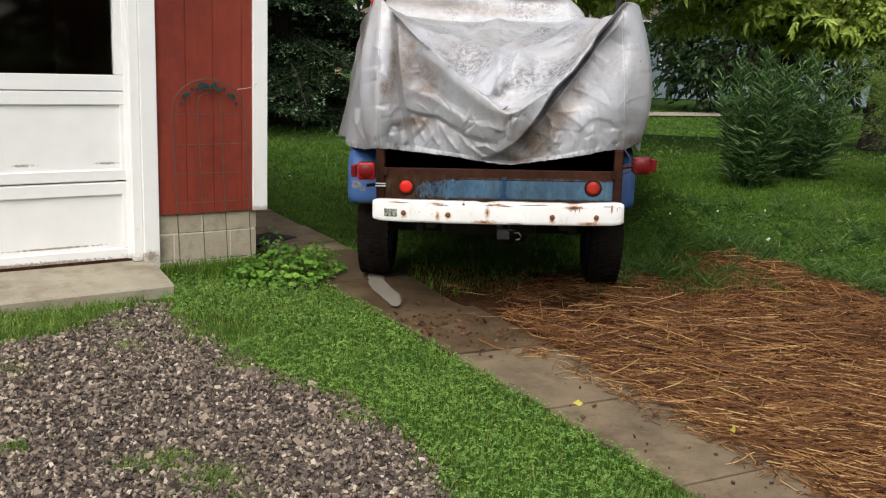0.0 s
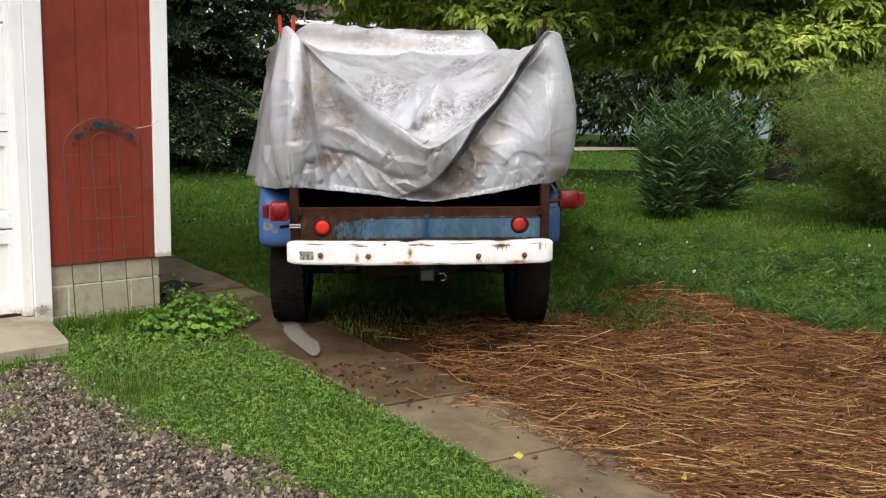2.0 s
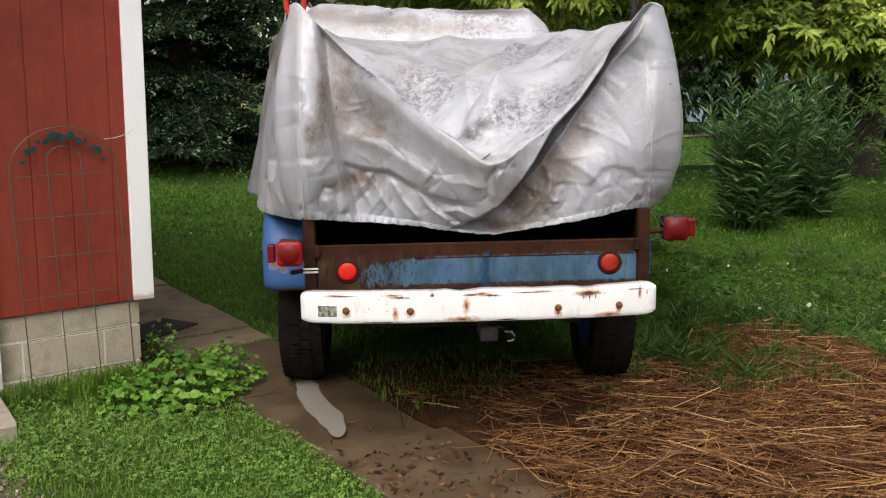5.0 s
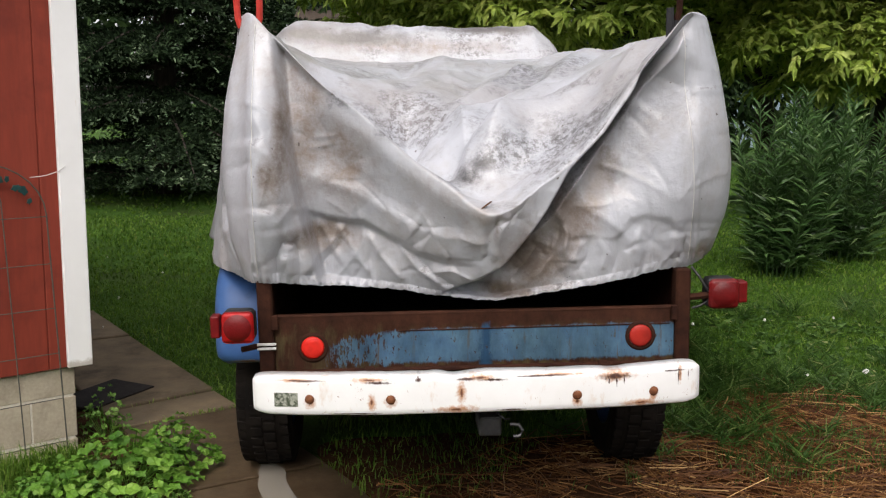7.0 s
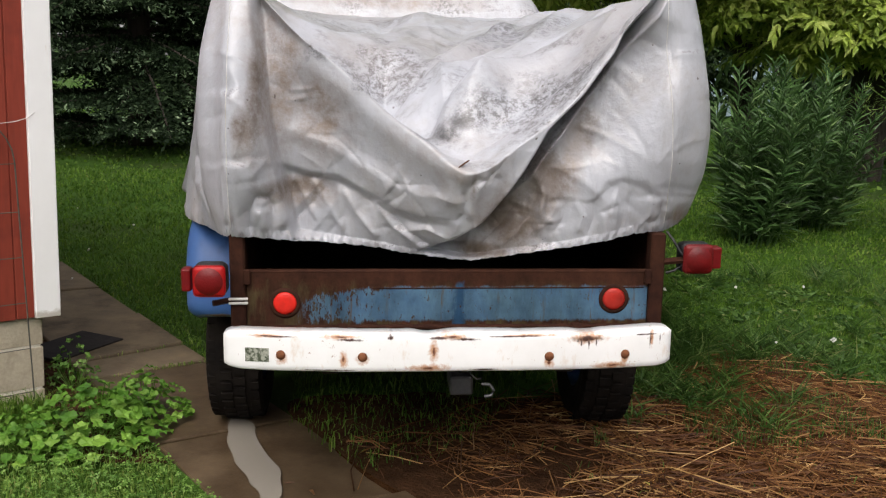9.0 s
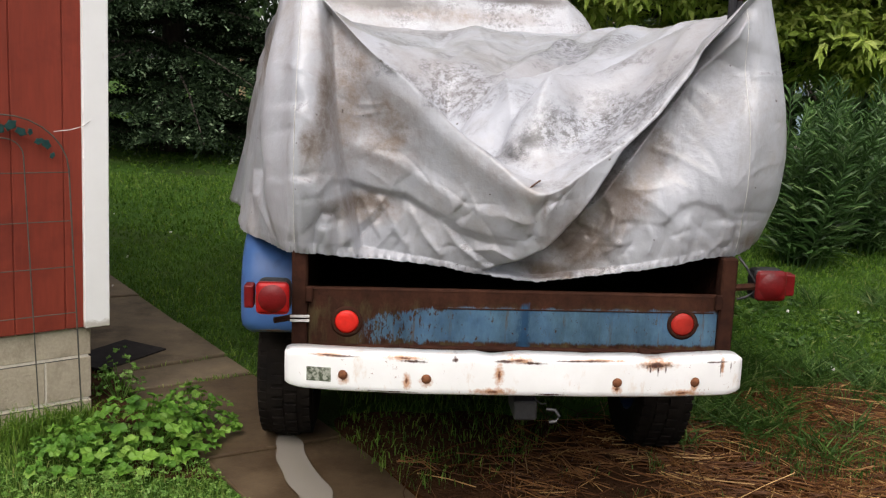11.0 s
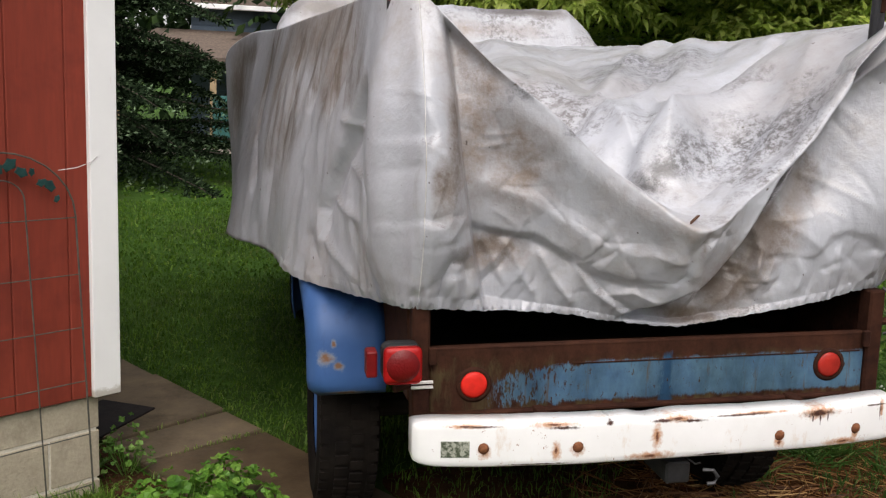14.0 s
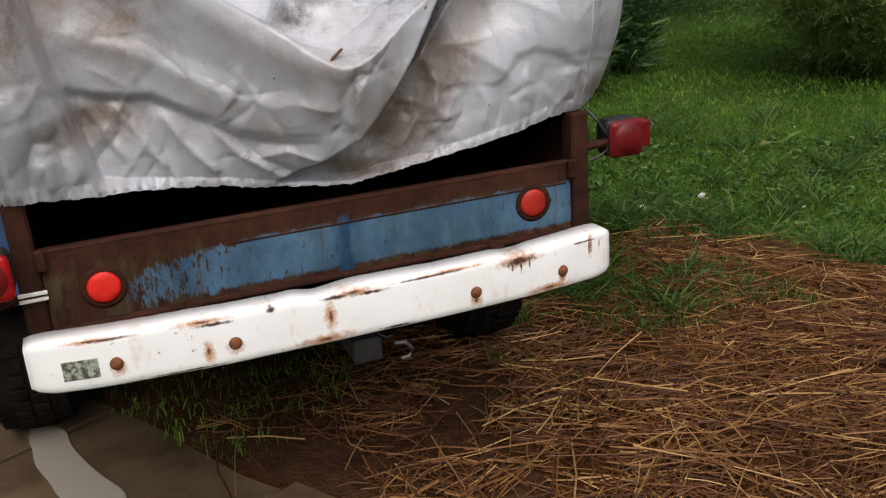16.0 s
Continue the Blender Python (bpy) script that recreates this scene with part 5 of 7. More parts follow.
TOPC = [(cr.uniform(-0.5, 1.1), cr.uniform(5.7, 8.2), cr.normal(0.9, 0.7), cr.uniform(0.12, 0.45), cr.uniform(0.010, 0.03), cr.choice((-1, 1)) * cr.uniform(0.005, 0.016)) for _ in range(70)]

wv = np.linspace(0, 1, NW + 1) ** 0.9
skirt = np.zeros((NW + 1, len(uu), 3))
FOLDS, LEFT = [], []


def fold(kind, w1, w2, amp, *pts, to=FOLDS):
    """Notes one fold of the cover: a ridge, a groove or a step, along a line of places."""
    to.append((kind, pts, w1, w2, amp))


# the round corner, and the hollow beside it
fold("shelf", 0.034, 0.16, 0.105, (-0.20, 0.86), (-0.235, 1.04), (-0.262, 1.15), (-0.300, 1.297), (-0.325, 1.44), (-0.340, 1.58), (-0.365, 1.76), (-0.40, 1.95))
fold("groove", 0.020, 0.0, 0.016, (-0.285, 1.22), (-0.312, 1.36), (-0.330, 1.50), (-0.345, 1.66))
fold("shelf", 0.028, 0.07, 0.024, (-0.37, 1.465), (-0.40, 1.448), (-0.456, 1.44), (-0.50, 1.40))
fold("groove", 0.022, 0.0, 0.014, (-0.50, 1.32), (-0.46, 1.37), (-0.42, 1.40))
fold("shelf", 0.020, 0.05, 0.016, (-0.345, 1.226), (-0.415, 1.236), (-0.46, 1.21), (-0.48, 1.17))
fold("groove", 0.014, 0.0, 0.022, (-0.352, 1.01), (-0.348, 1.09), (-0.326, 1.135), (-0.290, 1.13), (-0.274, 1.08))
fold("ridge", 0.020, 0.0, 0.016, (-0.315, 1.09), (-0.305, 1.02))
fold("ridge", 0.016, 0.0, 0.010, (-0.255, 1.10), (-0.245, 1.02))
# the roll of the lip and the slack below it
fold("ridge", 0.050, 0.0, 0.022, (-0.24, 1.62), (-0.10, 1.52), (0.04, 1.40), (0.17, 1.30), (0.33, 1.215))
fold("groove", 0.070, 0.0, 0.012, (-0.24, 1.46), (-0.12, 1.38), (0.0, 1.29), (0.12, 1.22), (0.24, 1.165))
fold("ridge", 0.035, 0.0, 0.012, (-0.252, 1.349), (-0.131, 1.312), (-0.026, 1.256), (0.081, 1.191), (0.208, 1.150), (0.29, 1.16))
fold("shelf", 0.030, 0.09, 0.034, (-0.31, 1.262), (-0.223, 1.226), (-0.152, 1.212), (-0.063, 1.204), (0.008, 1.166), (0.115, 1.100), (0.206, 1.078), (0.325, 1.080))
fold("groove", 0.012, 0.0, 0.010, (0.02, 1.155), (0.115, 1.095), (0.206, 1.072), (0.30, 1.076))
fold("groove", 0.012, 0.0, 0.018, (0.366, 1.225), (0.335, 1.168), (0.338, 1.105), (0.318, 1.075))
fold("ridge", 0.018, 0.0, 0.014, (0.385, 1.21), (0.362, 1.15), (0.36, 1.09))
fold("ridge", 0.020, 0.0, 0.012, (0.25, 1.155), (0.30, 1.14), (0.33, 1.145))
# wrinkles running down to the gathered hem
fold("ridge", 0.016, 0.0, 0.012, (-0.225, 1.20), (-0.185, 1.13), (-0.135, 1.03))
fold("ridge", 0.015, 0.0, 0.011, (-0.165, 1.19), (-0.103, 1.10), (-0.06, 1.02))
fold("ridge", 0.014, 0.0, 0.018, (-0.05, 1.15), (-0.01, 1.075), (0.058, 0.995))
fold("ridge", 0.014, 0.0, 0.017, (0.055, 1.11), (0.113, 1.035), (0.205, 0.972))
fold("groove", 0.011, 0.0, 0.014, (0.10, 1.09), (0.155, 1.03), (0.24, 0.975))
fold("ridge", 0.014, 0.0, 0.015, (0.15, 1.02), (0.224, 1.035), (0.298, 1.005))
fold("groove", 0.010, 0.0, 0.013, (0.19, 0.985), (0.26, 0.975), (0.36, 0.985))
# the deep fold from the far corner down under the lip, and its thin crest
fold("shelf", 0.026, 0.11, 0.200, (0.15, 0.93), (0.313, 1.013), (0.401, 1.082), (0.466, 1.165), (0.522, 1.247), (0.596, 1.384), (0.706, 1.500), (0.796, 1.634), (0.857, 1.783), (0.93, 1.93))
fold("ridge", 0.026, 0.0, 0.062, (0.955, 1.80), (0.932, 1.748), (0.851, 1.65), (0.779, 1.536), (0.688, 1.41), (0.612, 1.301), (0.56, 1.22), (0.51, 1.16))
fold("groove", 0.080, 0.0, 0.040, (0.99, 1.70), (0.90, 1.53), (0.82, 1.38), (0.74, 1.28))
fold("ridge", 0.014, 0.0, 0.022, (0.57, 1.24), (0.609, 1.165), (0.60, 1.10))
fold("groove", 0.010, 0.0, 0.011, (0.592, 1.20), (0.588, 1.14), (0.56, 1.09))
fold("shelf", 0.018, 0.05, 0.006, (0.60, 1.150), (0.673, 1.163), (0.758, 1.155), (0.80, 1.20))
fold("shelf", 0.030, 0.07, 0.013, (0.768, 1.15), (0.805, 1.220), (0.861, 1.240), (0.938, 1.226), (0.988, 1.188), (1.05, 1.14))
fold("ridge", 0.012, 0.0, 0.008, (0.654, 1.135), (0.636, 1.075), (0.589, 1.035))
fold("groove", 0.011, 0.0, 0.008, (0.685, 1.14), (0.680, 1.08), (0.645, 1.03))
fold("ridge", 0.013, 0.0, 0.010, (0.711, 1.15), (0.740, 1.095), (0.731, 1.04))
fold("groove", 0.011, 0.0, 0.008, (0.775, 1.15), (0.780, 1.09), (0.765, 1.03))
fold("ridge", 0.013, 0.0, 0.009, (0.844, 1.18), (0.836, 1.105), (0.850, 1.05))
fold("groove", 0.012, 0.0, 0.008, (0.895, 1.19), (0.893, 1.12), (0.905, 1.06))
fold("ridge", 0.013, 0.0, 0.010, (0.959, 1.17), (0.968, 1.11), (0.935, 1.06))
fold("groove", 0.012, 0.0, 0.013, (1.00, 1.15), (1.005, 1.10), (0.98, 1.07))
fold("groove", 0.012, 0.0, 0.013, (0.52, 1.12), (0.48, 1.05), (0.42, 0.985))
fold("ridge", 0.012, 0.0, 0.013, (0.56, 1.08), (0.53, 1.03), (0.48, 0.98))
# the near side: the long edge from the rack, pleats in front of it, wrinkles behind it
fold("shelf", 0.026, 0.16, 0.060, (5.97, 1.66), (6.10, 1.48), (6.23, 1.32), (6.30, 1.19), (6.29, 0.98), to=LEFT)
fold("ridge", 0.016, 0.0, 0.013, (6.16, 1.49), (6.06, 1.47), (5.96, 1.45), to=LEFT)
fold("ridge", 0.016, 0.0, 0.012, (6.16, 1.35), (6.06, 1.33), (5.94, 1.32), to=LEFT)
fold("ridge", 0.016, 0.0, 0.013, (6.26, 1.23), (6.11, 1.20), (5.96, 1.19), to=LEFT)
fold("groove", 0.030, 0.0, 0.035, (5.93, 1.38), (5.87, 1.27), (5.88, 1.16), to=LEFT)
fold("ridge", 0.020, 0.0, 0.024, (6.30, 1.09), (6.16, 1.04), (6.00, 0.99), to=LEFT)
fold("groove", 0.040, 0.0, 0.024, (6.38, 1.10), (6.32, 1.03), (6.28, 0.97), to=LEFT)
for at, lean, deep in ((6.05, 0.22, 0.020), (6.22, 0.18, 0.016), (6.42, 0.16, 0.018), (6.62, 0.12, 0.014), (6.80, 0.10, 0.014)):
    fold("groove", 0.026, 0.0, deep, (at, 1.85), (at + lean * 0.6, 1.68), (at + lean, 1.50), to=LEFT)
    fold("ridge", 0.032, 0.0, deep * 0.8, (at + 0.09, 1.85), (at + 0.09 + lean * 0.6, 1.68), (at + 0.09 + lean, 1.46), to=LEFT)
fold("groove", 0.034, 0.0, 0.030, (7.04, 1.80), (7.03, 1.60), (7.04, 1.37), (7.13, 1.00), to=LEFT)
fold("ridge", 0.030, 0.0, 0.022, (6.97, 1.74), (6.96, 1.50), (6.98, 1.25), (7.04, 0.97), to=LEFT)
fold("ridge", 0.050, 0.0, 0.022, (7.18, 1.80), (7.17, 1.50), (7.24, 1.05), to=LEFT)
fold("groove", 0.044, 0.0, 0.024, (7.66, 1.76), (7.61, 1.44), (7.36, 1.10), to=LEFT)
fold("ridge", 0.060, 0.0, 0.020, (8.10, 1.78), (8.05, 1.40), (7.90, 1.00), to=LEFT)


def fold_field(x, z, kind, pts, w1, w2, amp):
    """How far a fold along a polyline lifts the face out, or sinks it in."""
    best, sd, along = np.full(len(x), 9.0), np.zeros(len(x)), np.zeros(len(x))
    q = np.array(pts)
    seg = np.hypot(*(q[1:] - q[:-1]).T)
    total, run = seg.sum(), 0.0
    for (x0, z0), (x1, z1), L in zip(q, q[1:], seg):
        dx, dz = (x1 - x0) / L, (z1 - z0) / L
        t = (x - x0) * dx + (z - z0) * dz
        cr_ = -(dx * (z - z0) - dz * (x - x0))
        tc = np.clip(t, 0, L)
        d = np.hypot(x - (x0 + dx * tc), z - (z0 + dz * tc))
        m_ = d < best
        best[m_], sd[m_] = d[m_], np.where(cr_[m_] >= 0, d[m_], -d[m_])
        along[m_] = (run + t[m_]) / total
        run += L
    fade = np.clip((along + 0.10) / 0.22, 0, 1) * np.clip((1.10 - along) / 0.22, 0, 1)
    if kind == "groove":
        return -amp * np.exp(-(np.abs(sd) / w1) ** (1.0 if w1 < 0.03 else 1.5)) * fade
    if kind == "ridge":
        return amp * np.exp(-(np.abs(sd) / w1) ** (1.0 if w1 < 0.035 else 1.4)) * fade
    ease = np.clip(along / 0.3, 0, 1) * np.clip((1 - along) / 0.25, 0, 1)
    fade = ease * (2 - ease)
    g = np.clip(sd / w1, 0, 1)
    return -amp * g * g * (3 - 2 * g) * np.exp(-np.maximum(sd, 0) / w2) * fade


for k, w in enumerate(wv):
    p = Bc + (Tc - Bc) * w
    bulge = Gc * math.sin(math.pi * w ** 0.86)
    bulge = bulge + 0.02 * np.sin(math.pi * w) * np.clip((uu - IR - 1) / 2, 0, 1)
    rear = np.clip(1 - np.maximum(np.maximum((IL - uu - 0.1) / 0.7, (uu - IR) / 1.5), 0), 0, 1)
    f = np.zeros(len(uu))
    for q in FOLDS:
        f += fold_field(p[:, 0], p[:, 2], *q)
    for q in REAR:
        f += crease(p[:, 0], p[:, 2], *q)
    left = np.clip((IL - uu) / 1.2, 0, 1)
    g = np.zeros(len(uu))
    for q in SIDE:
        g += crease(p[:, 1], p[:, 2], *q)
    leftf = np.zeros(len(uu))
    for q in LEFT:
        leftf += fold_field(p[:, 1], p[:, 2], *q)
    g += leftf * left
    drape = 0.006 * np.sin(p[:, 1] * 9.0 + 2.2 * np.sin(p[:, 1] * 3.1) + (1 - w) * 1.8)
    right = np.clip((uu - IR - 0.5) / 1.2, 0, 1)
    hem = max(0.0, 1 - w / 0.05)
    near_hem = math.exp(-w / 0.16) * min(1, w / 0.02)
    frill = 0.003 * hem * np.sin(uu * 38 + 2 * np.sin(uu * 9)) + 0.004 * near_hem * np.sin(uu * 13.7 + 3 * np.sin(uu * 4.1) + w * 5)
    off = bulge + f * rear * min(1, (1 - w) / 0.015) * min(1, 0.25 + w / 0.05) + (drape * left + 0.6 * drape * right) * math.sin(math.pi * min(0.96, w + 0.08)) + frill + g * np.maximum(left, np.clip((uu - IR - 0.5) / 1.2, 0, 1)) * min(1, 0.2 + w / 0.40) * min(1, w / 0.03) * min(1, (1 - w) / 0.30)
    skirt[k] = p
    skirt[k, :, :2] += outw * off[:, None]
    skirt[k, :, 2] += 0.0015 * hem * np.sin(uu * 11 + 2 * np.sin(uu * 3))
crump = ridged(skirt.reshape(-1, 3), (3.0, 3.0, 4.5), 5.0).reshape(NW + 1, -1) - 0.6
fine = ridged(skirt.reshape(-1, 3), (9.0, 9.0, 7.0), 9.0).reshape(NW + 1, -1) - 0.6
env = np.sin(np.pi * np.clip(wv, 0, 1))[:, None] ** 0.5
amount = env * (0.003 + 0.006 * np.exp(-wv / 0.22))[:, None] * np.where(uu < IL, 0.3, 1.0)[None]
skirt[:, :, :2] += outw[None] * (crump * amount + fine * amount * 0.30)[:, :, None]

# the sagging top, from the rear ridge over the cab to the bonnet
top = np.zeros((NS + 1, NR + 1, 3))
lc, rc, ridge = Tc[:NS + 1][::-1], Tc[NS + NR:], Tc[NS:NS + NR + 1]
s = np.linspace(0, 1, NR + 1)
RUN = np.array((0, 0.08, 0.16, 0.22, 0.28, 0.34, 0.40, 0.48, 0.60, 0.9, 1.3, 2.0, 2.4))       # how the top climbs, back from the lip
RISE = np.array((0, 0.02, 0.07, 0.15, 0.28, 0.42, 0.50, 0.55, 0.59, 0.66, 0.76, 0.95, 0.97))
front = lc[-1] + (rc[-1] - lc[-1]) * s[:, None]
for j in range(NS + 1):
    r = j / NS
    lin = lc[j] + (rc[j] - lc[j]) * s[:, None]
    ends = (ridge - (ridge[0] + (ridge[-1] - ridge[0]) * s[:, None]))
    row = lin.copy()
    row[:, :2] += ends[:, :2] * (1 - r) ** 4
    y = row[:, 1]
    x = row[:, 0]
    rise = np.interp(y - ridge[:, 1], RUN, RISE)
    back = y - ridge[:, 1]
    low = np.interp(back - 0.34, RUN, RISE) - 0.16 * np.clip(back / 0.10, 0, 1) * np.clip((0.62 - back) / 0.40, 0, 1)
    near_side = np.clip((0.28 - x) / 0.20, 0, 1) * np.clip((x + 0.42) / 0.12, 0, 1)
    rise = rise + (low - rise) * near_side
    model = lin[:, 2] + np.minimum(ends[:, 2], 0) * (1 - rise)
    cab = np.clip((y - 8.22) / 0.14, 0, 1) * np.clip((9.55 - y) / 0.35, 0, 1)
    side = np.clip((x + 0.74) / 0.18, 0, 1) * np.clip((1.02 - x) / 0.16, 0, 1)
    model = model + 0.225 * cab ** 0.6 * side ** 0.5 - 0.07 * (1 - cab) * np.clip((y - 7.9) / 0.3, 0, 1) * side * np.clip((8.4 - y) / 0.1, 0, 1)
    model = model - 0.22 * np.clip((y - 9.5) / 0.5, 0, 1) * side
    row[:, 2] = model
    top[j] = row
pt = top.reshape(-1, 3)
tf = np.zeros(len(pt))
for q in ((0.35, 5.75, 0.95, 7.0, 0.07, 0.06), (0.20, 5.9, 0.55, 7.6, 0.06, -0.05), (0.25, 5.85, 0.72, 6.6, 0.05, -0.035), (0.05, 6.2, 0.30, 8.0, 0.10, 0.05), (0.40, 5.62, 0.98, 6.0, 0.05, 0.05), (-0.20, 6.3, 0.15, 7.6, 0.07, -0.04), (0.28, 5.60, 0.24, 5.95, 0.06, -0.06), (0.15, 6.0, 0.62, 6.75, 0.05, 0.06), (0.50, 6.6, 1.0, 7.3, 0.06, 0.06), (0.42, 6.0, 0.95, 6.7, 0.07, -0.055)):
    tf += line_fold(pt[:, 0], pt[:, 1], *q)
for q in TOPC:
    tf += crease(pt[:, 0], pt[:, 1], *q)
tf *= 0.55
tf += fold_field(pt[:, 0], pt[:, 1], "shelf", ((1.0, 6.20), (0.80, 6.10), (0.66, 6.03), (0.44, 5.95), (0.30, 5.86), (0.17, 5.72)), 0.045, 0.16, 0.055)
tf += fold_field(pt[:, 0], pt[:, 1], "groove", ((-0.05, 5.98), (0.10, 6.08), (0.30, 6.20), (0.60, 6.42)), 0.035, 0.0, 0.035)
tf += fold_field(pt[:, 0], pt[:, 1], "ridge", ((0.36, 5.84), (0.42, 5.96), (0.44, 6.15), (0.55, 6.40)), 0.030, 0.0, 0.030)
tf += fold_field(pt[:, 0], pt[:, 1], "groove", ((0.48, 5.66), (0.62, 5.80), (0.80, 5.86)), 0.030, 0.0, 0.025)
tf += 0.012 * (ridged(pt, (2.2, 1.6, 0), 21.0) - 0.6) + 0.012 * (ridged(pt, (6, 5, 0), 31.0) - 0.6)
edge = np.minimum(np.minimum(s, 1 - s) / 0.10, 1)[None, :] * np.minimum(np.arange(NS + 1) / 8.0, 1)[:, None]
top[:, :, 2] += tf.reshape(NS + 1, NR + 1) * edge
nw, nu = NW + 1, len(uu)
verts = np.concatenate([skirt.reshape(-1, 3), top.reshape(-1, 3)], 0)
ia = np.arange(nw * nu).reshape(nw, nu)
ib = nw * nu + np.arange((NS + 1) * (NR + 1)).reshape(NS + 1, NR + 1)
f1 = np.stack([ia[:-1, :-1], ia[:-1, 1:], ia[1:, 1:], ia[1:, :-1]], -1).reshape(-1, 4)
f2 = np.stack([ib[:-1, :-1], ib[:-1, 1:], ib[1:, 1:], ib[1:, :-1]], -1).reshape(-1, 4)
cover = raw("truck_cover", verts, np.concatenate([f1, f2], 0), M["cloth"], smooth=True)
bm = bmesh.new()
bm.from_mesh(cover.data)
bmesh.ops.remove_doubles(bm, verts=bm.verts, dist=0.0012)
co = np.array([v.co[:] for v in bm.verts])
bm.verts.index_update()
ed = np.array([[e.verts[0].index, e.verts[1].index] for e in bm.edges])
rimline = ridge[(ridge[:, 0] > -0.40) & (ridge[:, 0] < 0.40)][::3]
gap = np.full(len(co), 9.0)
for q in rimline:
    gap = np.minimum(gap, np.linalg.norm(co - q, axis=1))
soft_w = np.clip(1.25 - gap / 0.10, 0, 1) * np.clip((0.36 - co[:, 0]) / 0.12, 0, 1) * np.clip((co[:, 0] + 0.38) / 0.08, 0, 1)
deg = np.bincount(ed.ravel(), minlength=len(co)).astype(float)
for _ in range(40):
    acc = np.zeros_like(co)
    np.add.at(acc, ed[:, 0], co[ed[:, 1]])
    np.add.at(acc, ed[:, 1], co[ed[:, 0]])
    co += (acc / deg[:, None] - co) * (0.7 * soft_w)[:, None]
for v, q in zip(bm.verts, co):
    v.co = q
bmesh.ops.recalc_face_normals(bm, faces=bm.faces)
bm.to_mesh(cover.data)
bm.free()
smooth(cover)
sol = cover.modifiers.new("thick", 'SOLIDIFY')
sol.thickness, sol.offset = 0.003, 0
tagged(cover, "stained pale grey cloth cover sagging over the truck", "truck cover")
# stitched seam and hem band
seam_i = NS + 6
part("seam", rod([tuple(skirt[k, seam_i] + np.array([*outw[seam_i], 0]) * 0.003) for k in range(1, NW - 2, 2)], 0.0016, 4), M["hem"], cover, "stitched seam")
seam_i = NS + NR - 4
part("seam", rod([tuple(skirt[k, seam_i] + np.array([*outw[seam_i], 0]) * 0.003) for k in range(1, NW - 2, 2)], 0.0016, 4), M["hem"], cover, "stitched seam")
band = []
h0, h1 = NS - 80, NS + NR + 13
for i in range(h0, h1 + 1):
    o = np.array([*outw[i], 0])
    rip = 0.0012 * math.sin(i * 1.1) + 0.0008 * math.sin(i * 2.3)
    band.append([skirt[0, i] + o * (0.003 + rip) + np.array((0, 0, -0.003 + rip)), skirt[1, i] + o * (0.0045 + rip), skirt[2, i] + o * (0.0045 - rip), skirt[3, i] + o * 0.003])
band = np.array(band)
n = len(band)
idx = np.arange(n * 4).reshape(n, 4)
raw("hem", band.reshape(-1, 3), np.stack([idx[:-1, :-1], idx[1:, :-1], idx[1:, 1:], idx[:-1, 1:]], -1).reshape(-1, 4), M["cloth"], cover, "gathered elastic hem", True)
lf = part("fallen_leaf", block(0, 0, 0, 0.045, 0.012, 0.004, 0.001), M["deadleaf"])
lf.matrix_world = Matrix.Translation((0.325, 5.552, 1.268)) @ Matrix.Rotation(radians(-35), 4, 'Y') @ Matrix.Rotation(radians(20), 4, 'Z')
tagged(lf, "small dry brown leaf lying on the cover", "leaf")

# ---- plants and loose ground cover ----
rng = np.random.RandomState(11)


def stuff(name, verts, faces, material, label, category):
    return tagged(raw(name, lay(verts), faces, material), label, category, kind="stuff")


gravel_w, straw_w, strip_w = wobble(GRAVEL, 0.12, 0.025, 1), np.array(STRAW), wobble(STRIP, 0.10, 0.02, 5)
pathpoly = np.array([on_path(-4, 0.0), on_path(-4, PATH_W), on_path(8.5, PATH_W), on_path(8.5, 0.0)])
apronpoly = np.array([on_wall(-0.69, 0), on_wall(-4.3, 0), on_wall(-4.3, 0.64), on_wall(-0.78, 0.64)])
garagepoly = np.array([on_wall(0.08, 0.03), on_wall(-4.6, 0.03), on_wall(-4.6, -6.2), on_wall(0.08, -6.2)])

# gravel stones
ico = bmesh.new()
bmesh.ops.create_cube(ico, size=1.35)
bmesh.ops.triangulate(ico, faces=ico.faces[:])
iv = np.array([v.co[:] for v in ico.verts])
ifc = np.array([[v.index for v in f.verts] for f in ico.faces])
ico.free()


def stones(pts, size, z, rng):
    n = len(pts)
    r = size * np.exp(rng.normal(0, 0.32, n))
    sc = np.stack([rng.uniform(0.7, 1.3, n), rng.uniform(0.6, 1.1, n), rng.uniform(0.4, 0.8, n)], 1) * r[:, None]
    v = iv[None] * (1 + rng.normal(0, 0.20, (n, 8, 1))) * sc[:, None]
    q = rng.normal(size=(n, 4))
    q /= np.linalg.norm(q, axis=1, keepdims=True)
    q[:, 0] *= 2.2
    q /= np.linalg.norm(q, axis=1, keepdims=True)
    w, x, y, zz = q.T
    R = np.stack([1 - 2 * (y * y + zz * zz), 2 * (x * y - w * zz), 2 * (x * zz + w * y), 2 * (x * y + w * zz), 1 - 2 * (x * x + zz * zz), 2 * (y * zz - w * x), 2 * (x * zz - w * y), 2 * (y * zz + w * x), 1 - 2 * (x * x + y * y)], 1).reshape(n, 3, 3)
    v = np.einsum('nij,nkj->nki', R, v)
    v[:, :, :2] += pts[:, None]
    v[:, :, 2] += z + rng.uniform(0, 0.012, (n, 1))
    return v.reshape(-1, 3), (np.arange(n)[:, None, None] * 8 + ifc[None]).reshape(-1, 3)


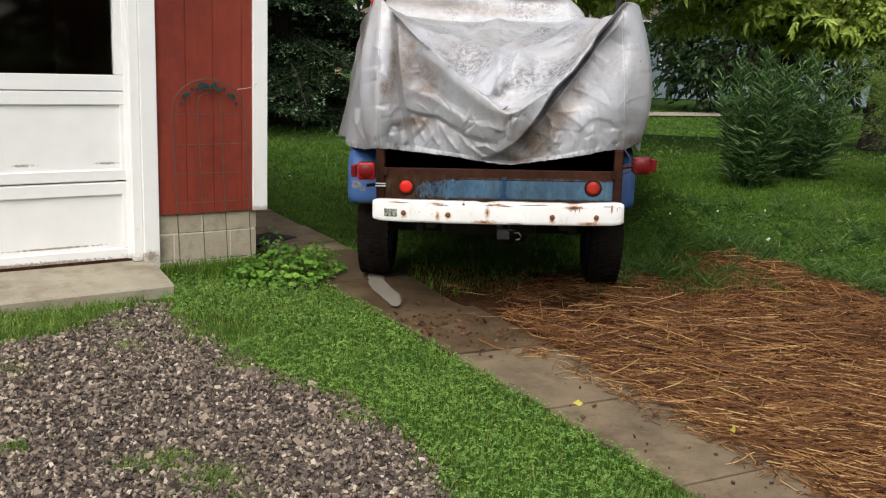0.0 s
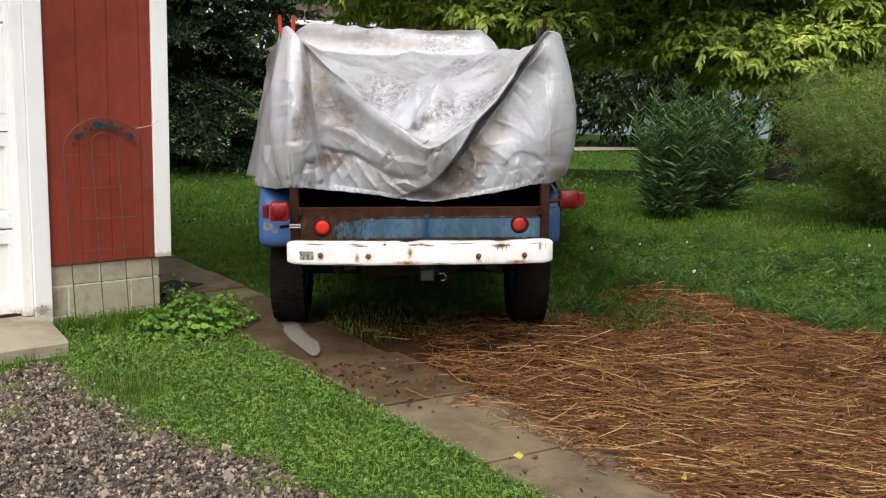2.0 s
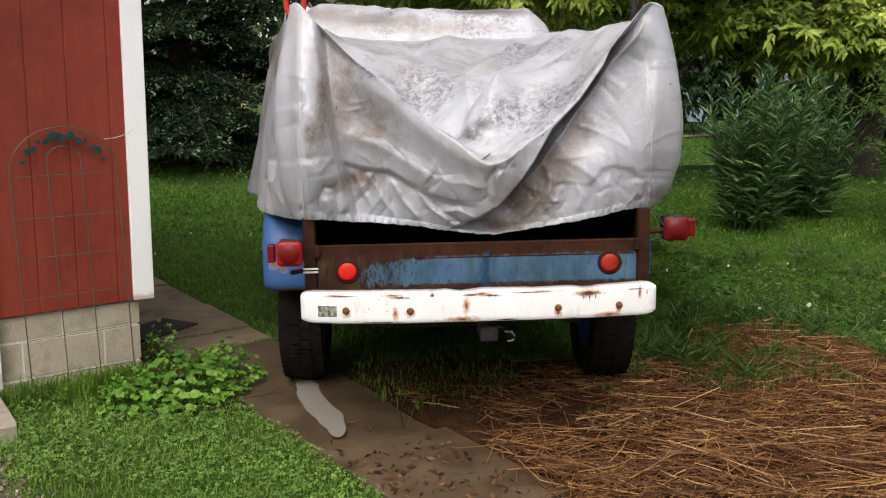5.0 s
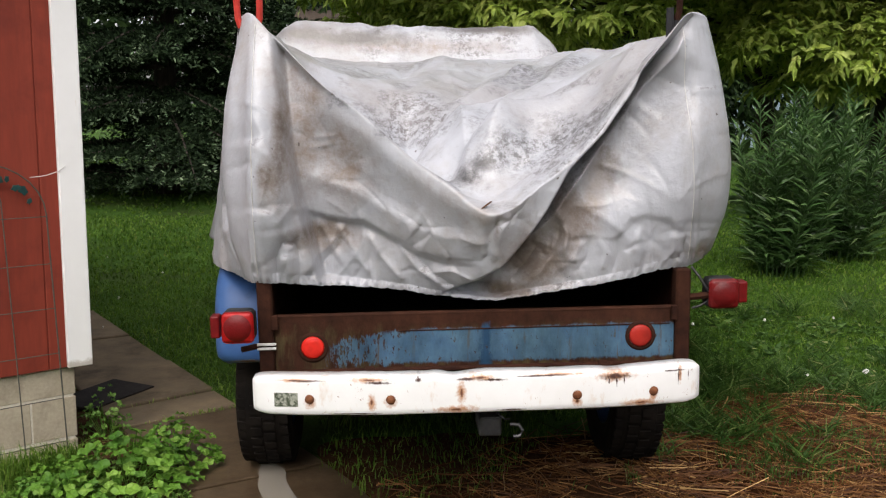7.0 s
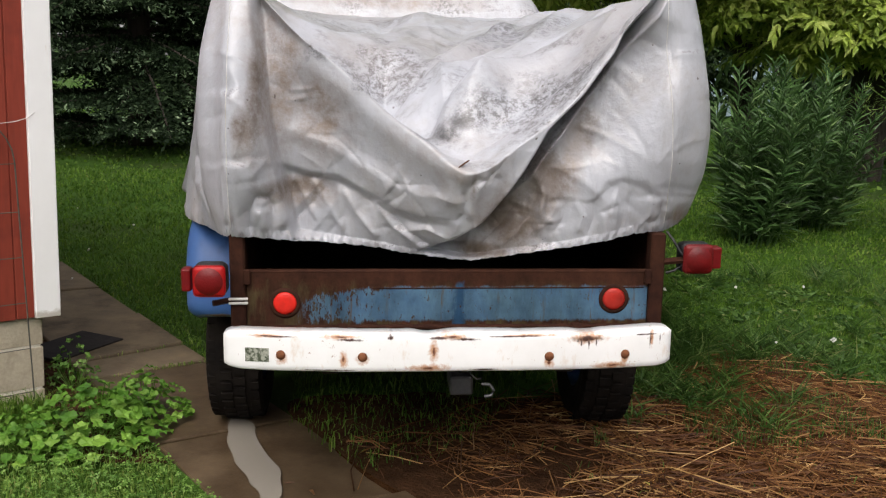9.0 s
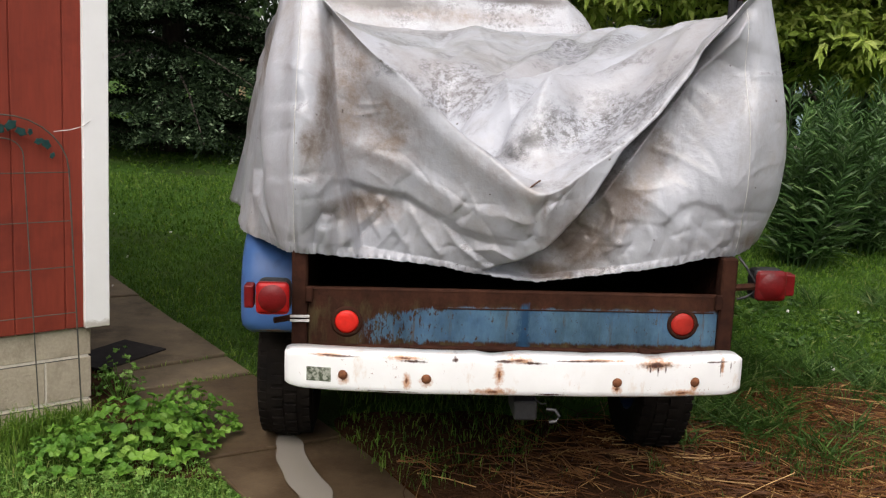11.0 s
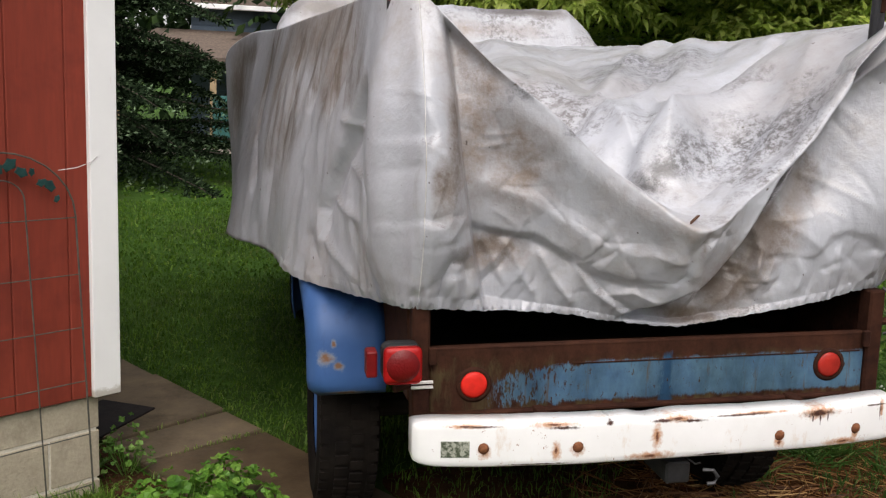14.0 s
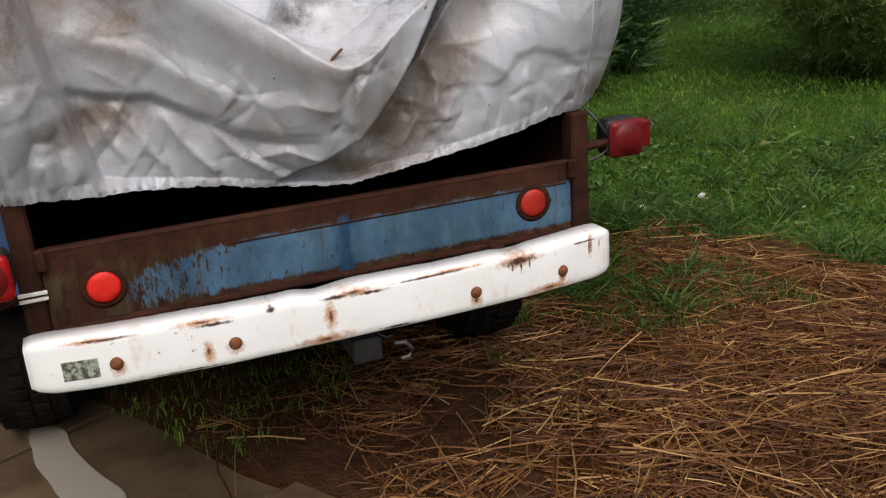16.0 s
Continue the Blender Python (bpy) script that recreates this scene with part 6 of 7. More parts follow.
near = [(-3.4, 2.6), (0.6, 2.6), (0.3, 3.4), (-1.3, 5.75), (-3.4, 5.2)]
pts = spread(near, 50000, rng)
pts = pts[inside(gravel_w, pts + rng.normal(0, 0.045, pts.shape))]
outer = np.concatenate([spread([(-6.9, -3.5), (1.3, -3.5), (1.0, 2.6), (-6.9, 2.6)], 7000, rng), spread([(-6.9, 2.0), (-3.2, 2.0), (-3.2, 4.6), (-6.9, 4.5)], 2200, rng), spread([(-3.6, 2.0), (0.8, 2.0), (0.6, 2.9), (-3.6, 2.9)], 3500, rng)])
outer = outer[inside(gravel_w, outer) & ~inside(apronpoly, outer)]
sv, sf = join([stones(pts, 0.0092, -0.004, rng), stones(outer, 0.013, -0.005, rng)])
stuff("gravel", sv, sf, M["stone"], "loose purple-grey crushed gravel stones", "gravel")

# grass strip with clover between gravel and path
pts = spread(strip_w, 95000, rng)
pts = pts[~inside(pathpoly, pts) & ~inside(apronpoly, pts)]
stuff("grass_strip", *blades(pts, -0.02, 0.045, 0.0045, rng, 0.9), M["grass"], "short bright green grass strip beside the path", "grass")


def clover(pts, z0, h, size, rng):
    """Three-part clover leaves on unseen stems."""
    n = len(pts)
    hh = z0 + h * (0.5 + rng.rand(n))
    a0 = rng.rand(n) * 2 * np.pi
    vs, tilt = [], rng.normal(0, 0.35, (n, 2))
    for k in range(3):
        a = a0 + k * 2.094
        d = np.stack([np.cos(a), np.sin(a), tilt[:, 0] * np.cos(a) + tilt[:, 1] * np.sin(a)], 1)
        sd = np.stack([-np.sin(a), np.cos(a), -tilt[:, 0] * np.sin(a) + tilt[:, 1] * np.cos(a)], 1)
        c = np.stack([pts[:, 0], pts[:, 1], hh], 1)
        L = (size * (0.7 + 0.6 * rng.rand(n)))[:, None]
        quad = np.stack([c, c + d * L * 0.6 + sd * L * 0.42, c + d * L * 1.0, c + d * L * 0.6 - sd * L * 0.42], 1)
        vs.append(quad)
    v = np.stack(vs, 1).reshape(-1, 3)
    return v, np.arange(len(v)).reshape(-1, 4)


pts = spread(strip_w, 66000, rng)
pts = pts[~inside(pathpoly, pts) & ~inside(apronpoly, pts)]
keep = np.array([noise.noise((x * 1.1, y * 1.1, 9.0)) for x, y in pts]) > -0.25
stuff("clover", *clover(pts[keep], -0.015, 0.036, 0.0102, rng), M["clover"], "low green clover among the grass", "clover")

# grass at the apron's foot and small tufts in the gravel
ch = []
foot = [tuple(on_wall(-0.95, 0.66)), tuple(on_wall(-3.6, 0.66)), (-3.9, 4.2), (-2.9, 4.6), (-2.2, 4.78), (-1.97, 5.05)]
pts = spread(foot, 16000, rng)
ch.append(blades(pts, -0.01, 0.05, 0.005, rng, 0.9))
for cx, cy, r, n in ((-0.93, 3.42, 0.10, 500), (-0.72, 3.30, 0.12, 600), (-0.56, 3.08, 0.10, 450), (-1.55, 3.45, 0.07, 200), (-1.6, 4.75, 0.12, 260), (-1.32, 5.0, 0.15, 350), (-1.05, 3.36, 0.06, 160), (-2.0, 4.3, 0.15, 250), (-1.75, 5.1, 0.1, 220), (-0.95, 4.55, 0.12, 260), (-0.3, 3.95, 0.1, 220)):
    p = np.array((cx, cy)) + rng.normal(0, r * 0.55, (n, 2))
    ch.append(blades(p, -0.005, 0.028, 0.004, rng, 1.2))
edge_pts = gravel_w[(gravel_w[:, 1] > 2.9) & (gravel_w[:, 0] > -2.3) & (gravel_w[:, 1] < 5.6)]
p = edge_pts[rng.randint(0, len(edge_pts), 2600)] + rng.normal(0, 0.05, (2600, 2))
ch.append(blades(p, -0.008, 0.032, 0.0042, rng, 1.2))
for at in (4.32, 4.60):
    p = np.array([on_path(at + rng.normal(0, 0.010) - SKEW[at] * k, PATH_W * k) for k in rng.rand(90) ** 0.5])
    ch.append(blades(p[:90 if at < 4.4 else 30], -0.01, 0.025, 0.004, rng, 1.2))
stuff("gravel_weeds", *join(ch), M["grass"], "small green weeds growing through gravel", "weeds")

# lawn blades, thinning out with distance
ch = []
NEARLAWN = [(-4.5, 7.4), (-0.55, 6.6), (-0.5, 7.5), (0.0, 7.2), (1.0, 7.2), (1.3, 7.2), (1.9, 7.7), (2.3, 8.1), (2.6, 7.3), (3.1, 6.4), (4.3, 5.8), (7.5, 5.1), (9, 5), (9, 11), (-4.5, 11)]
for poly, n, h, w in ((NEARLAWN, 150000, 0.040, 0.0075), ([(-6, 11), (10, 11), (12, 16), (-7, 16)], 52000, 0.045, 0.016), ([(-8, 16), (14, 16), (22, 34), (-14, 34)], 30000, 0.05, 0.040)):
    pts = spread(poly, n, rng)
    pts = pts[~inside(pathpoly, pts) & ~inside(garagepoly, pts)]
    hh = h * (0.5 + rng.rand(len(pts))) * (1 + 0.5 * np.array([noise.noise((x * 0.7, y * 0.7, 2.0)) for x, y in pts]))
    ch.append(blades(pts, -0.026, hh, w, rng, 1.3))
under = spread([(-0.30, 6.55), (0.05, 6.05), (0.35, 6.2), (0.8, 6.9), (0.8, 8.5), (-0.35, 8.5)], 3200, rng)
ch.append(blades(under, -0.02, 0.07, 0.005, rng, 0.9))
stuff("lawn_grass", *join(ch), M["lawnblade"], "damp green mown lawn grass", "grass")

# taller tufts round the straw's edge, broad weeds and clover flowers
def straw_edge(x):
    return np.interp(x, (1.3, 1.95, 2.3, 2.75, 3.05, 4.2, 7.5), (7.1, 7.75, 8.1, 7.2, 6.55, 5.95, 5.25))


ch, ch2 = [], []
for k in range(190):
    t = rng.rand()
    if t < 0.6:
        c = np.array((1.3 + 5.2 * rng.rand(), 0)); c[1] = straw_edge(c[0]) + rng.normal(0.05, 0.22)
    elif t < 0.70:
        c = np.array((1.65, 6.95)) + rng.normal(0, 0.22, 2)
    else:
        c = np.array((1.4 + 3.5 * rng.rand(), 7.6 + 3.0 * rng.rand()))
    m_ = 26
    a = rng.rand(m_) * 2 * np.pi
    base = np.concatenate([c + rng.normal(0, 0.03, (m_, 2)), np.zeros((m_, 1))], 1)
    d = np.stack([np.cos(a) * 0.6, np.sin(a) * 0.6, 0.5 + rng.rand(m_)], 1)
    ch.append(leaves(base, d, rng.uniform(0.10, 0.24, m_), np.full(m_, 0.009), rng, 0.2, 0.45))
for k in range(2400):
    c = np.array((1.5 + 4.8 * rng.rand() ** 0.8, 0.0))
    c[1] = straw_edge(c[0]) + rng.uniform(-0.12, 3.6)
    m_ = 5
    a = rng.rand(m_) * 2 * np.pi
    base = np.concatenate([c + rng.normal(0, 0.01, (m_, 2)), np.zeros((m_, 1))], 1)
    d = np.stack([np.cos(a), np.sin(a), 0.25 + 0.7 * rng.rand(m_)], 1)
    ch2.append(leaves(base, d, rng.uniform(0.028, 0.065, m_) * (2.4 if k % 40 == 0 else 1.0), rng.uniform(0.014, 0.026, m_) * (1.6 if k % 40 == 0 else 1.0), rng, 0.15, 0.35))
stuff("tall_grass", *join(ch), M["tuft"], "longer arching grass tufts at the straw's edge", "grass")
stuff("broadleaf_weeds", *join(ch2), M["tuft"], "broad-leaved green weeds in the lawn", "weeds")
fp = np.concatenate([spread([(1.8, 7.4), (5.5, 6.5), (6.5, 10), (2.2, 10)], 26, rng), spread([(-2.6, 8.5), (-1.2, 8.5), (-1.6, 12), (-4, 12)], 10, rng)])
fv, ff = stones(fp, 0.011, 0.07, rng)
stuff("clover_flowers", fv, ff, M["flower"], "small white clover flowers in the lawn", "flowers")


# straw
def stalks(pts, length, angle, z, r, rng, seg=4):
    """Thin bent stalks lying about: three-sided."""
    n = len(pts)
    L = length * np.exp(np.clip(rng.normal(0, 0.4, n), -0.9, 0.6))
    bend = rng.normal(0, 0.25, n)
    t = np.linspace(-0.5, 0.5, seg + 1)
    ang = angle[:, None] + bend[:, None] * t[None] * 2
    step = (L / seg)[:, None]
    cx = np.cumsum(np.cos(ang) * step, 1) - (np.cos(angle) * L * 0.6)[:, None] + pts[:, 0:1]
    cy = np.cumsum(np.sin(ang) * step, 1) - (np.sin(angle) * L * 0.6)[:, None] + pts[:, 1:2]
    cz = z[:, None] + (rng.normal(0, 0.06, n) * L)[:, None] * t[None] + rng.normal(0, 0.003, (n, seg + 1))
    cz = np.maximum(cz, 0.002)
    c = np.stack([cx, cy, cz], 2)
    rr = r * rng.uniform(0.6, 1.5, n)[:, None]
    nx, ny = -np.sin(ang), np.cos(ang)
    a = c + np.stack([nx * rr, ny * rr, 0 * nx], 2)
    b = c - np.stack([nx * rr, ny * rr, 0 * nx], 2)
    d = c + np.stack([0 * nx, 0 * nx, rr * 1.3 + 0 * nx], 2)
    v = np.stack([a, d, b], 2).reshape(-1, 3)
    i = (np.arange(n)[:, None] * (seg + 1) + np.arange(seg)[None]).reshape(-1) * 3
    f = np.concatenate([np.stack([i, i + 3, i + 4, i + 1], 1), np.stack([i + 1, i + 4, i + 5, i + 2], 1)], 0)
    return v, f


ch, chw = [], []
for n, L, z1, rad in ((36000, 0.15, 0.024, 0.0021), (11000, 0.28, 0.050, 0.0021)):
    q = spread([(-0.1, 2.9), (5.5, 2.9), (5.5, 8.5), (-0.1, 8.5)], n * 3, rng)
    q = q[inside(straw_w, q)][:n]
    flow = np.array([noise.noise((x * 0.8, y * 0.8, 12.0)) for x, y in q])
    thick = np.array([noise.noise((x * 3.1, y * 3.1, 30.0)) for x, y in q])
    far = np.clip((q[:, 1] + 0.35 * flow - 4.3) / 1.1, 0, 1)
    bare = np.clip((q[:, 1] - 4.6) / 1.2, 0, 1) * np.clip((1.5 - q[:, 0]) / 0.7, 0, 1)
    hold = rng.rand(len(q)) > np.maximum(0.86 * bare * np.clip((0.75 - q[:, 0]) / 0.4, 0.72, 1), 0.36 * far) + 0.45 * (thick < -0.10)
    q, flow, far = q[hold], flow[hold], far[hold]
    ang = -0.15 + 1.0 * flow + rng.normal(0, 0.55, len(q)) * (1 + 0.9 * np.clip(q[:, 1] - 4.2, 0, 1)) - 0.25 * np.clip(1.5 - q[:, 0], 0, 2)
    zs = 0.004 + z1 * rng.rand(len(q)) ** 1.5
    wet = rng.rand(len(q)) < 0.12 + 0.76 * far
    ch.append(stalks(q[~wet], L, ang[~wet], zs[~wet], rad, rng, 2))
    chw.append(stalks(q[wet], L, ang[wet], zs[wet], rad, rng, 2))
q = spread([(0.6, 0.9), (7.4, 0.9), (7.4, 5.4), (5.0, 5.8), (5.0, 3.2), (0.6, 3.2)], 11000, rng)
q = q[inside(straw_w, q)]
ch.append(stalks(q, 0.16, rng.normal(-0.12, 0.5, len(q)), 0.004 + 0.03 * rng.rand(len(q)), 0.0022, rng, 2))
stuff("wet_straw", *join(chw), M["wetstraw"], "wet dark brown straw on mud by the truck", "straw")
e = np.array([on_path(a, b) for a, b in zip(rng.uniform(-2, 1.6, 500), 0.44 + rng.normal(0, 0.05, 500))])
ch.append(stalks(e, 0.10, rng.rand(500) * 6.3, np.full(500, 0.008), 0.0016, rng))
ch.append(stalks(np.array(((0.78, 4.86), (0.95, 4.72), (0.3, 5.1), (0.5, 4.95))), 0.26, np.array((-0.2, -0.25, -0.9, 0.6)), np.full(4, 0.014), 0.0028, rng))
stuff("straw", *join(ch), M["straw"], "cut golden-brown straw matted over the ground", "straw")
ch = []
q = spread([(1.0, 3.6), (5.5, 1.6), (6, 6), (2.4, 7.8), (0.6, 6.4)], 2500, rng)
q = q[inside(straw_w, q)]
q = q[np.array([noise.noise((x * 1.4, y * 1.4, 40.0)) for x, y in q]) > 0.12]
ch.append(blades(q, 0.0, 0.05, 0.005, rng, 1.0))
q = spread([(1.0, 6.3), (2.4, 6.4), (2.4, 8.1), (1.2, 7.3)], 4500, rng)
q = q[np.array([noise.noise((x * 2.0, y * 2.0, 44.0)) for x, y in q]) > -0.05]
ch.append(blades(q, 0.0, 0.07, 0.005, rng, 1.0))
stuff("straw_weeds", *join(ch), M["tuft"], "green shoots coming through straw", "weeds")

# dead and yellow leaves, crumbs on the path
n = 150
q = np.array([on_path(a, b) for a, b in zip(rng.normal(2.15, 0.22, n), rng.uniform(0.02, 0.5, n))])
base = np.concatenate([q, np.full((n, 1), 0.006)], 1)
a = rng.rand(n) * 6.28
stuff("dead_leaves", *leaves(base, np.stack([np.cos(a), np.sin(a), 0.15 * rng.rand(n)], 1), rng.uniform(0.02, 0.05, n), rng.uniform(0.012, 0.028, n), rng, 0.2, -0.1), M["deadleaf"], "wet brown dead leaves on the path", "leaves")
q = np.array([on_path(aa, b) for aa, b in zip(rng.uniform(-2.5, 2.0, 70), rng.uniform(0.05, 0.45, 70))])
pv, pf = stones(q, 0.006, 0.004, rng)
stuff("path_crumbs", pv, pf, M["deadleaf"], "small crumbs and debris on concrete", "debris")
q = np.array(((1.35, 3.95), (1.8, 3.5), (2.9, 4.6), (2.2, 3.1), (2.6, 5.4), (3.3, 4.1), (0.72, 4.15), (1.1, 5.9), (3.6, 5.6)))
a = rng.rand(len(q)) * 6.28
stuff("yellow_leaves", *leaves(np.concatenate([q, np.full((len(q), 1), 0.05)], 1), np.stack([np.cos(a), np.sin(a), 0.1 * rng.rand(len(q))], 1), np.full(len(q), 0.05), np.full(len(q), 0.032), rng, 0.1, 0.0), M["yellowleaf"], "fallen yellow leaves on straw", "leaves")


def herb(c, n, radius, height, leaf, seed, material, label):
    """A mound of round toothed leaves on thin stems."""
    r2 = np.random.RandomState(seed)
    ob = thing("weed_plant", Matrix.Translation((*c, -0.02)), label, "weed")
    a, rad = r2.rand(n) * 6.283, radius * np.sqrt(r2.rand(n))
    z = height * (1 - (rad / radius) ** 2 * 0.75) * r2.uniform(0.45, 1.05, n)
    tip = np.stack([rad * np.cos(a), rad * np.sin(a), z], 1)
    vs, fs, off = [], [], 0
    for p, q in zip(tip, a):
        L = leaf * r2.uniform(0.6, 1.25)
        nrm = Vector((math.cos(q) * r2.uniform(0.1, 0.8), math.sin(q) * r2.uniform(0.1, 0.8), 1)).normalized()
        rot = nrm.to_track_quat('Z', 'Y').to_matrix() @ Matrix.Rotation(r2.rand() * 6.28, 3, 'Z')
        m_ = 10
        ring = [(0, 0, -0.004)]
        for k in range(m_):
            t = k * 2 * math.pi / m_
            rr = L * (0.5 + 0.09 * (k % 2)) * (0.75 if k == 0 else 1)
            ring.append((rr * math.cos(t), rr * math.sin(t) * 0.9, 0.006 * math.sin(3 * t)))
        vs += [tuple(Vector(p) + rot @ Vector(v)) for v in ring]
        fs += [(off, off + 1 + k, off + 1 + (k + 1) % m_) for k in range(m_)]
        off += m_ + 1
    raw("foliage", vs, fs, material, ob)
    bm = bmesh.new()
    for p in tip[::4]:
        rod([(p[0] * 0.25, p[1] * 0.25, 0), (p[0] * 0.7, p[1] * 0.7, p[2] * 0.6), tuple(p)], 0.002, 4, bm)
    tagged(part("stalk", bm, material, ob), kind="stuff")
    return ob


herb((-1.08, 6.42), 210, 0.30, 0.26, 0.052, 1, M["weed"], "bright green round-leaved weed by the garage")
herb((-0.92, 6.62), 120, 0.20, 0.24, 0.046, 2, M["weed"], "bright green round-leaved weed by the garage")
herb((-1.30, 6.25), 130, 0.22, 0.19, 0.042, 3, M["weed"], "bright green round-leaved weed by the garage")
herb((-1.35, 7.02), 60, 0.12, 0.26, 0.03, 4, M["clover"], "dark green small-leaved weed at the garage corner")
q = np.concatenate([np.array([on_wall(a, 0.10 + o) for a, o in zip(rng.uniform(-0.72, 0.0, 1500), np.abs(rng.normal(0, 0.09, 1500)))])])
stuff("wall_grass", *blades(q, -0.02, 0.11, 0.005, rng, 0.8), M["lawnblade"], "longer dark grass at the foot of the wall", "grass")


# ---- trees and shrubs ----
def limb_path(p, d, length, n, r2, droop=0.0, wander=0.15):
    pts = [Vector(p)]
    d = Vector(d).normalized()
    for k in range(n):
        d = (d + Vector((r2.normal(0, wander), r2.normal(0, wander), r2.normal(0, wander) - droop))).normalized()
        pts.append(pts[-1] + d * length / n)
    return pts


def needles(base, direction, length, width, r2):
    """Small flat lozenges, one at each base point."""
    n = len(base)
    d = direction / (np.linalg.norm(direction, axis=1, keepdims=True) + 1e-9)
    sd = np.cross(d, r2.normal(size=(n, 3)))
    sd /= np.linalg.norm(sd, axis=1, keepdims=True) + 1e-9
    L, W = length[:, None], width[:, None]
    v = np.stack([base, base + d * L * 0.45 + sd * W * 0.5, base + d * L, base + d * L * 0.45 - sd * W * 0.5], 1)
    return v.reshape(-1, 3), np.arange(n * 4).reshape(-1, 4)


def spruce(name, x, y, height, radius, seed, label, gap=0.030, foot=0.40, tier=0.48):
    """A straight trunk with tiers of flat drooping limbs, each a fan of twigs set with needles, paler at the tips."""
    r2 = np.random.RandomState(seed)
    ob = thing(name, Matrix.Translation((x, y, bank(x, y) - 0.05)), label, "spruce tree")
    part("trunk", rod([(0, 0, 0), (0.03, 0, height * 0.5), (0, 0, height)], 0.22, 10, taper=0.02), M["bark"], ob)
    nb_, nd_, tip_ = [], [], []
    z = foot
    while z < height - 0.4:
        R = radius * (1 - z / height) ** 0.85
        nb = 11 if z < 6 else 6
        turn = r2.rand() * 6.28
        for k in range(nb):
            a = turn + k * 2 * math.pi / nb + r2.normal(0, 0.12)
            L = R * r2.uniform(0.72, 1.10)
            pts = limb_path((0, 0, z + r2.normal(0, 0.07)), (math.cos(a), math.sin(a), 0.10), L, 8, r2, 0.035, 0.05)
            part("limb", rod([tuple(p) for p in pts], 0.035, 4, None, 0.006), M["bark"], ob)
            P = np.array([p[:] for p in pts])
            nt = max(6, int(L / 0.07))
            t = np.repeat(np.linspace(0.10, 1.0, nt), 2) * 8
            i = np.minimum(t.astype(int), 7)
            b0 = P[i] + (P[i + 1] - P[i]) * (t - i)[:, None]
            seg = P[i + 1] - P[i]
            seg /= np.linalg.norm(seg, axis=1, keepdims=True)
            sd = np.cross(seg, (0, 0, 1.0)) * np.tile((1.0, -1.0), nt)[:, None]
            td = seg * 0.75 + sd * r2.uniform(0.55, 1.0, (2 * nt, 1)) + np.array((0, 0, -0.08)) + r2.normal(0, 0.07, (2 * nt, 3))
            td /= np.linalg.norm(td, axis=1, keepdims=True)
            tl = np.minimum(0.85, 0.16 + 0.30 * L * (1 - t / 8.6)) * r2.uniform(0.6, 1.15, 2 * nt)
            m = np.maximum(3, (tl / gap * (1.0 if z < 6 else 0.5)).astype(int))
            idx = np.repeat(np.arange(2 * nt), m)
            u = (np.arange(m.sum()) - np.repeat(np.cumsum(m) - m, m)) / np.repeat(m, m)
            q = b0[idx] + td[idx] * (tl[idx] * u)[:, None] + r2.normal(0, 0.012, (len(u), 3))
            q[:, 2] -= 0.16 * tl[idx] * u * u
            nb_.append(q)
            nd_.append(td[idx] * 0.9 + r2.normal(0, 0.55, (len(u), 3)) + np.array((0, 0, 0.22)))
            tip_.append(u + r2.normal(0, 0.08, len(u)) > 0.87)
        z += tier if z < 5 else 0.7
    q, d, tip = np.concatenate(nb_), np.concatenate(nd_), np.concatenate(tip_)
    ln = r2.uniform(0.06, 0.12, len(q)) * (1.0 + 0.6 * (q[:, 2] > 6))
    raw("crown", *needles(q[~tip], d[~tip], ln[~tip], ln[~tip] * 0.36, r2), M["spruce"], ob)
    raw("new_growth", *needles(q[tip], d[tip], ln[tip] * 0.85, ln[tip] * 0.36, r2), M["sprucetip"], ob, "pale blue-green young shoots")
    return ob


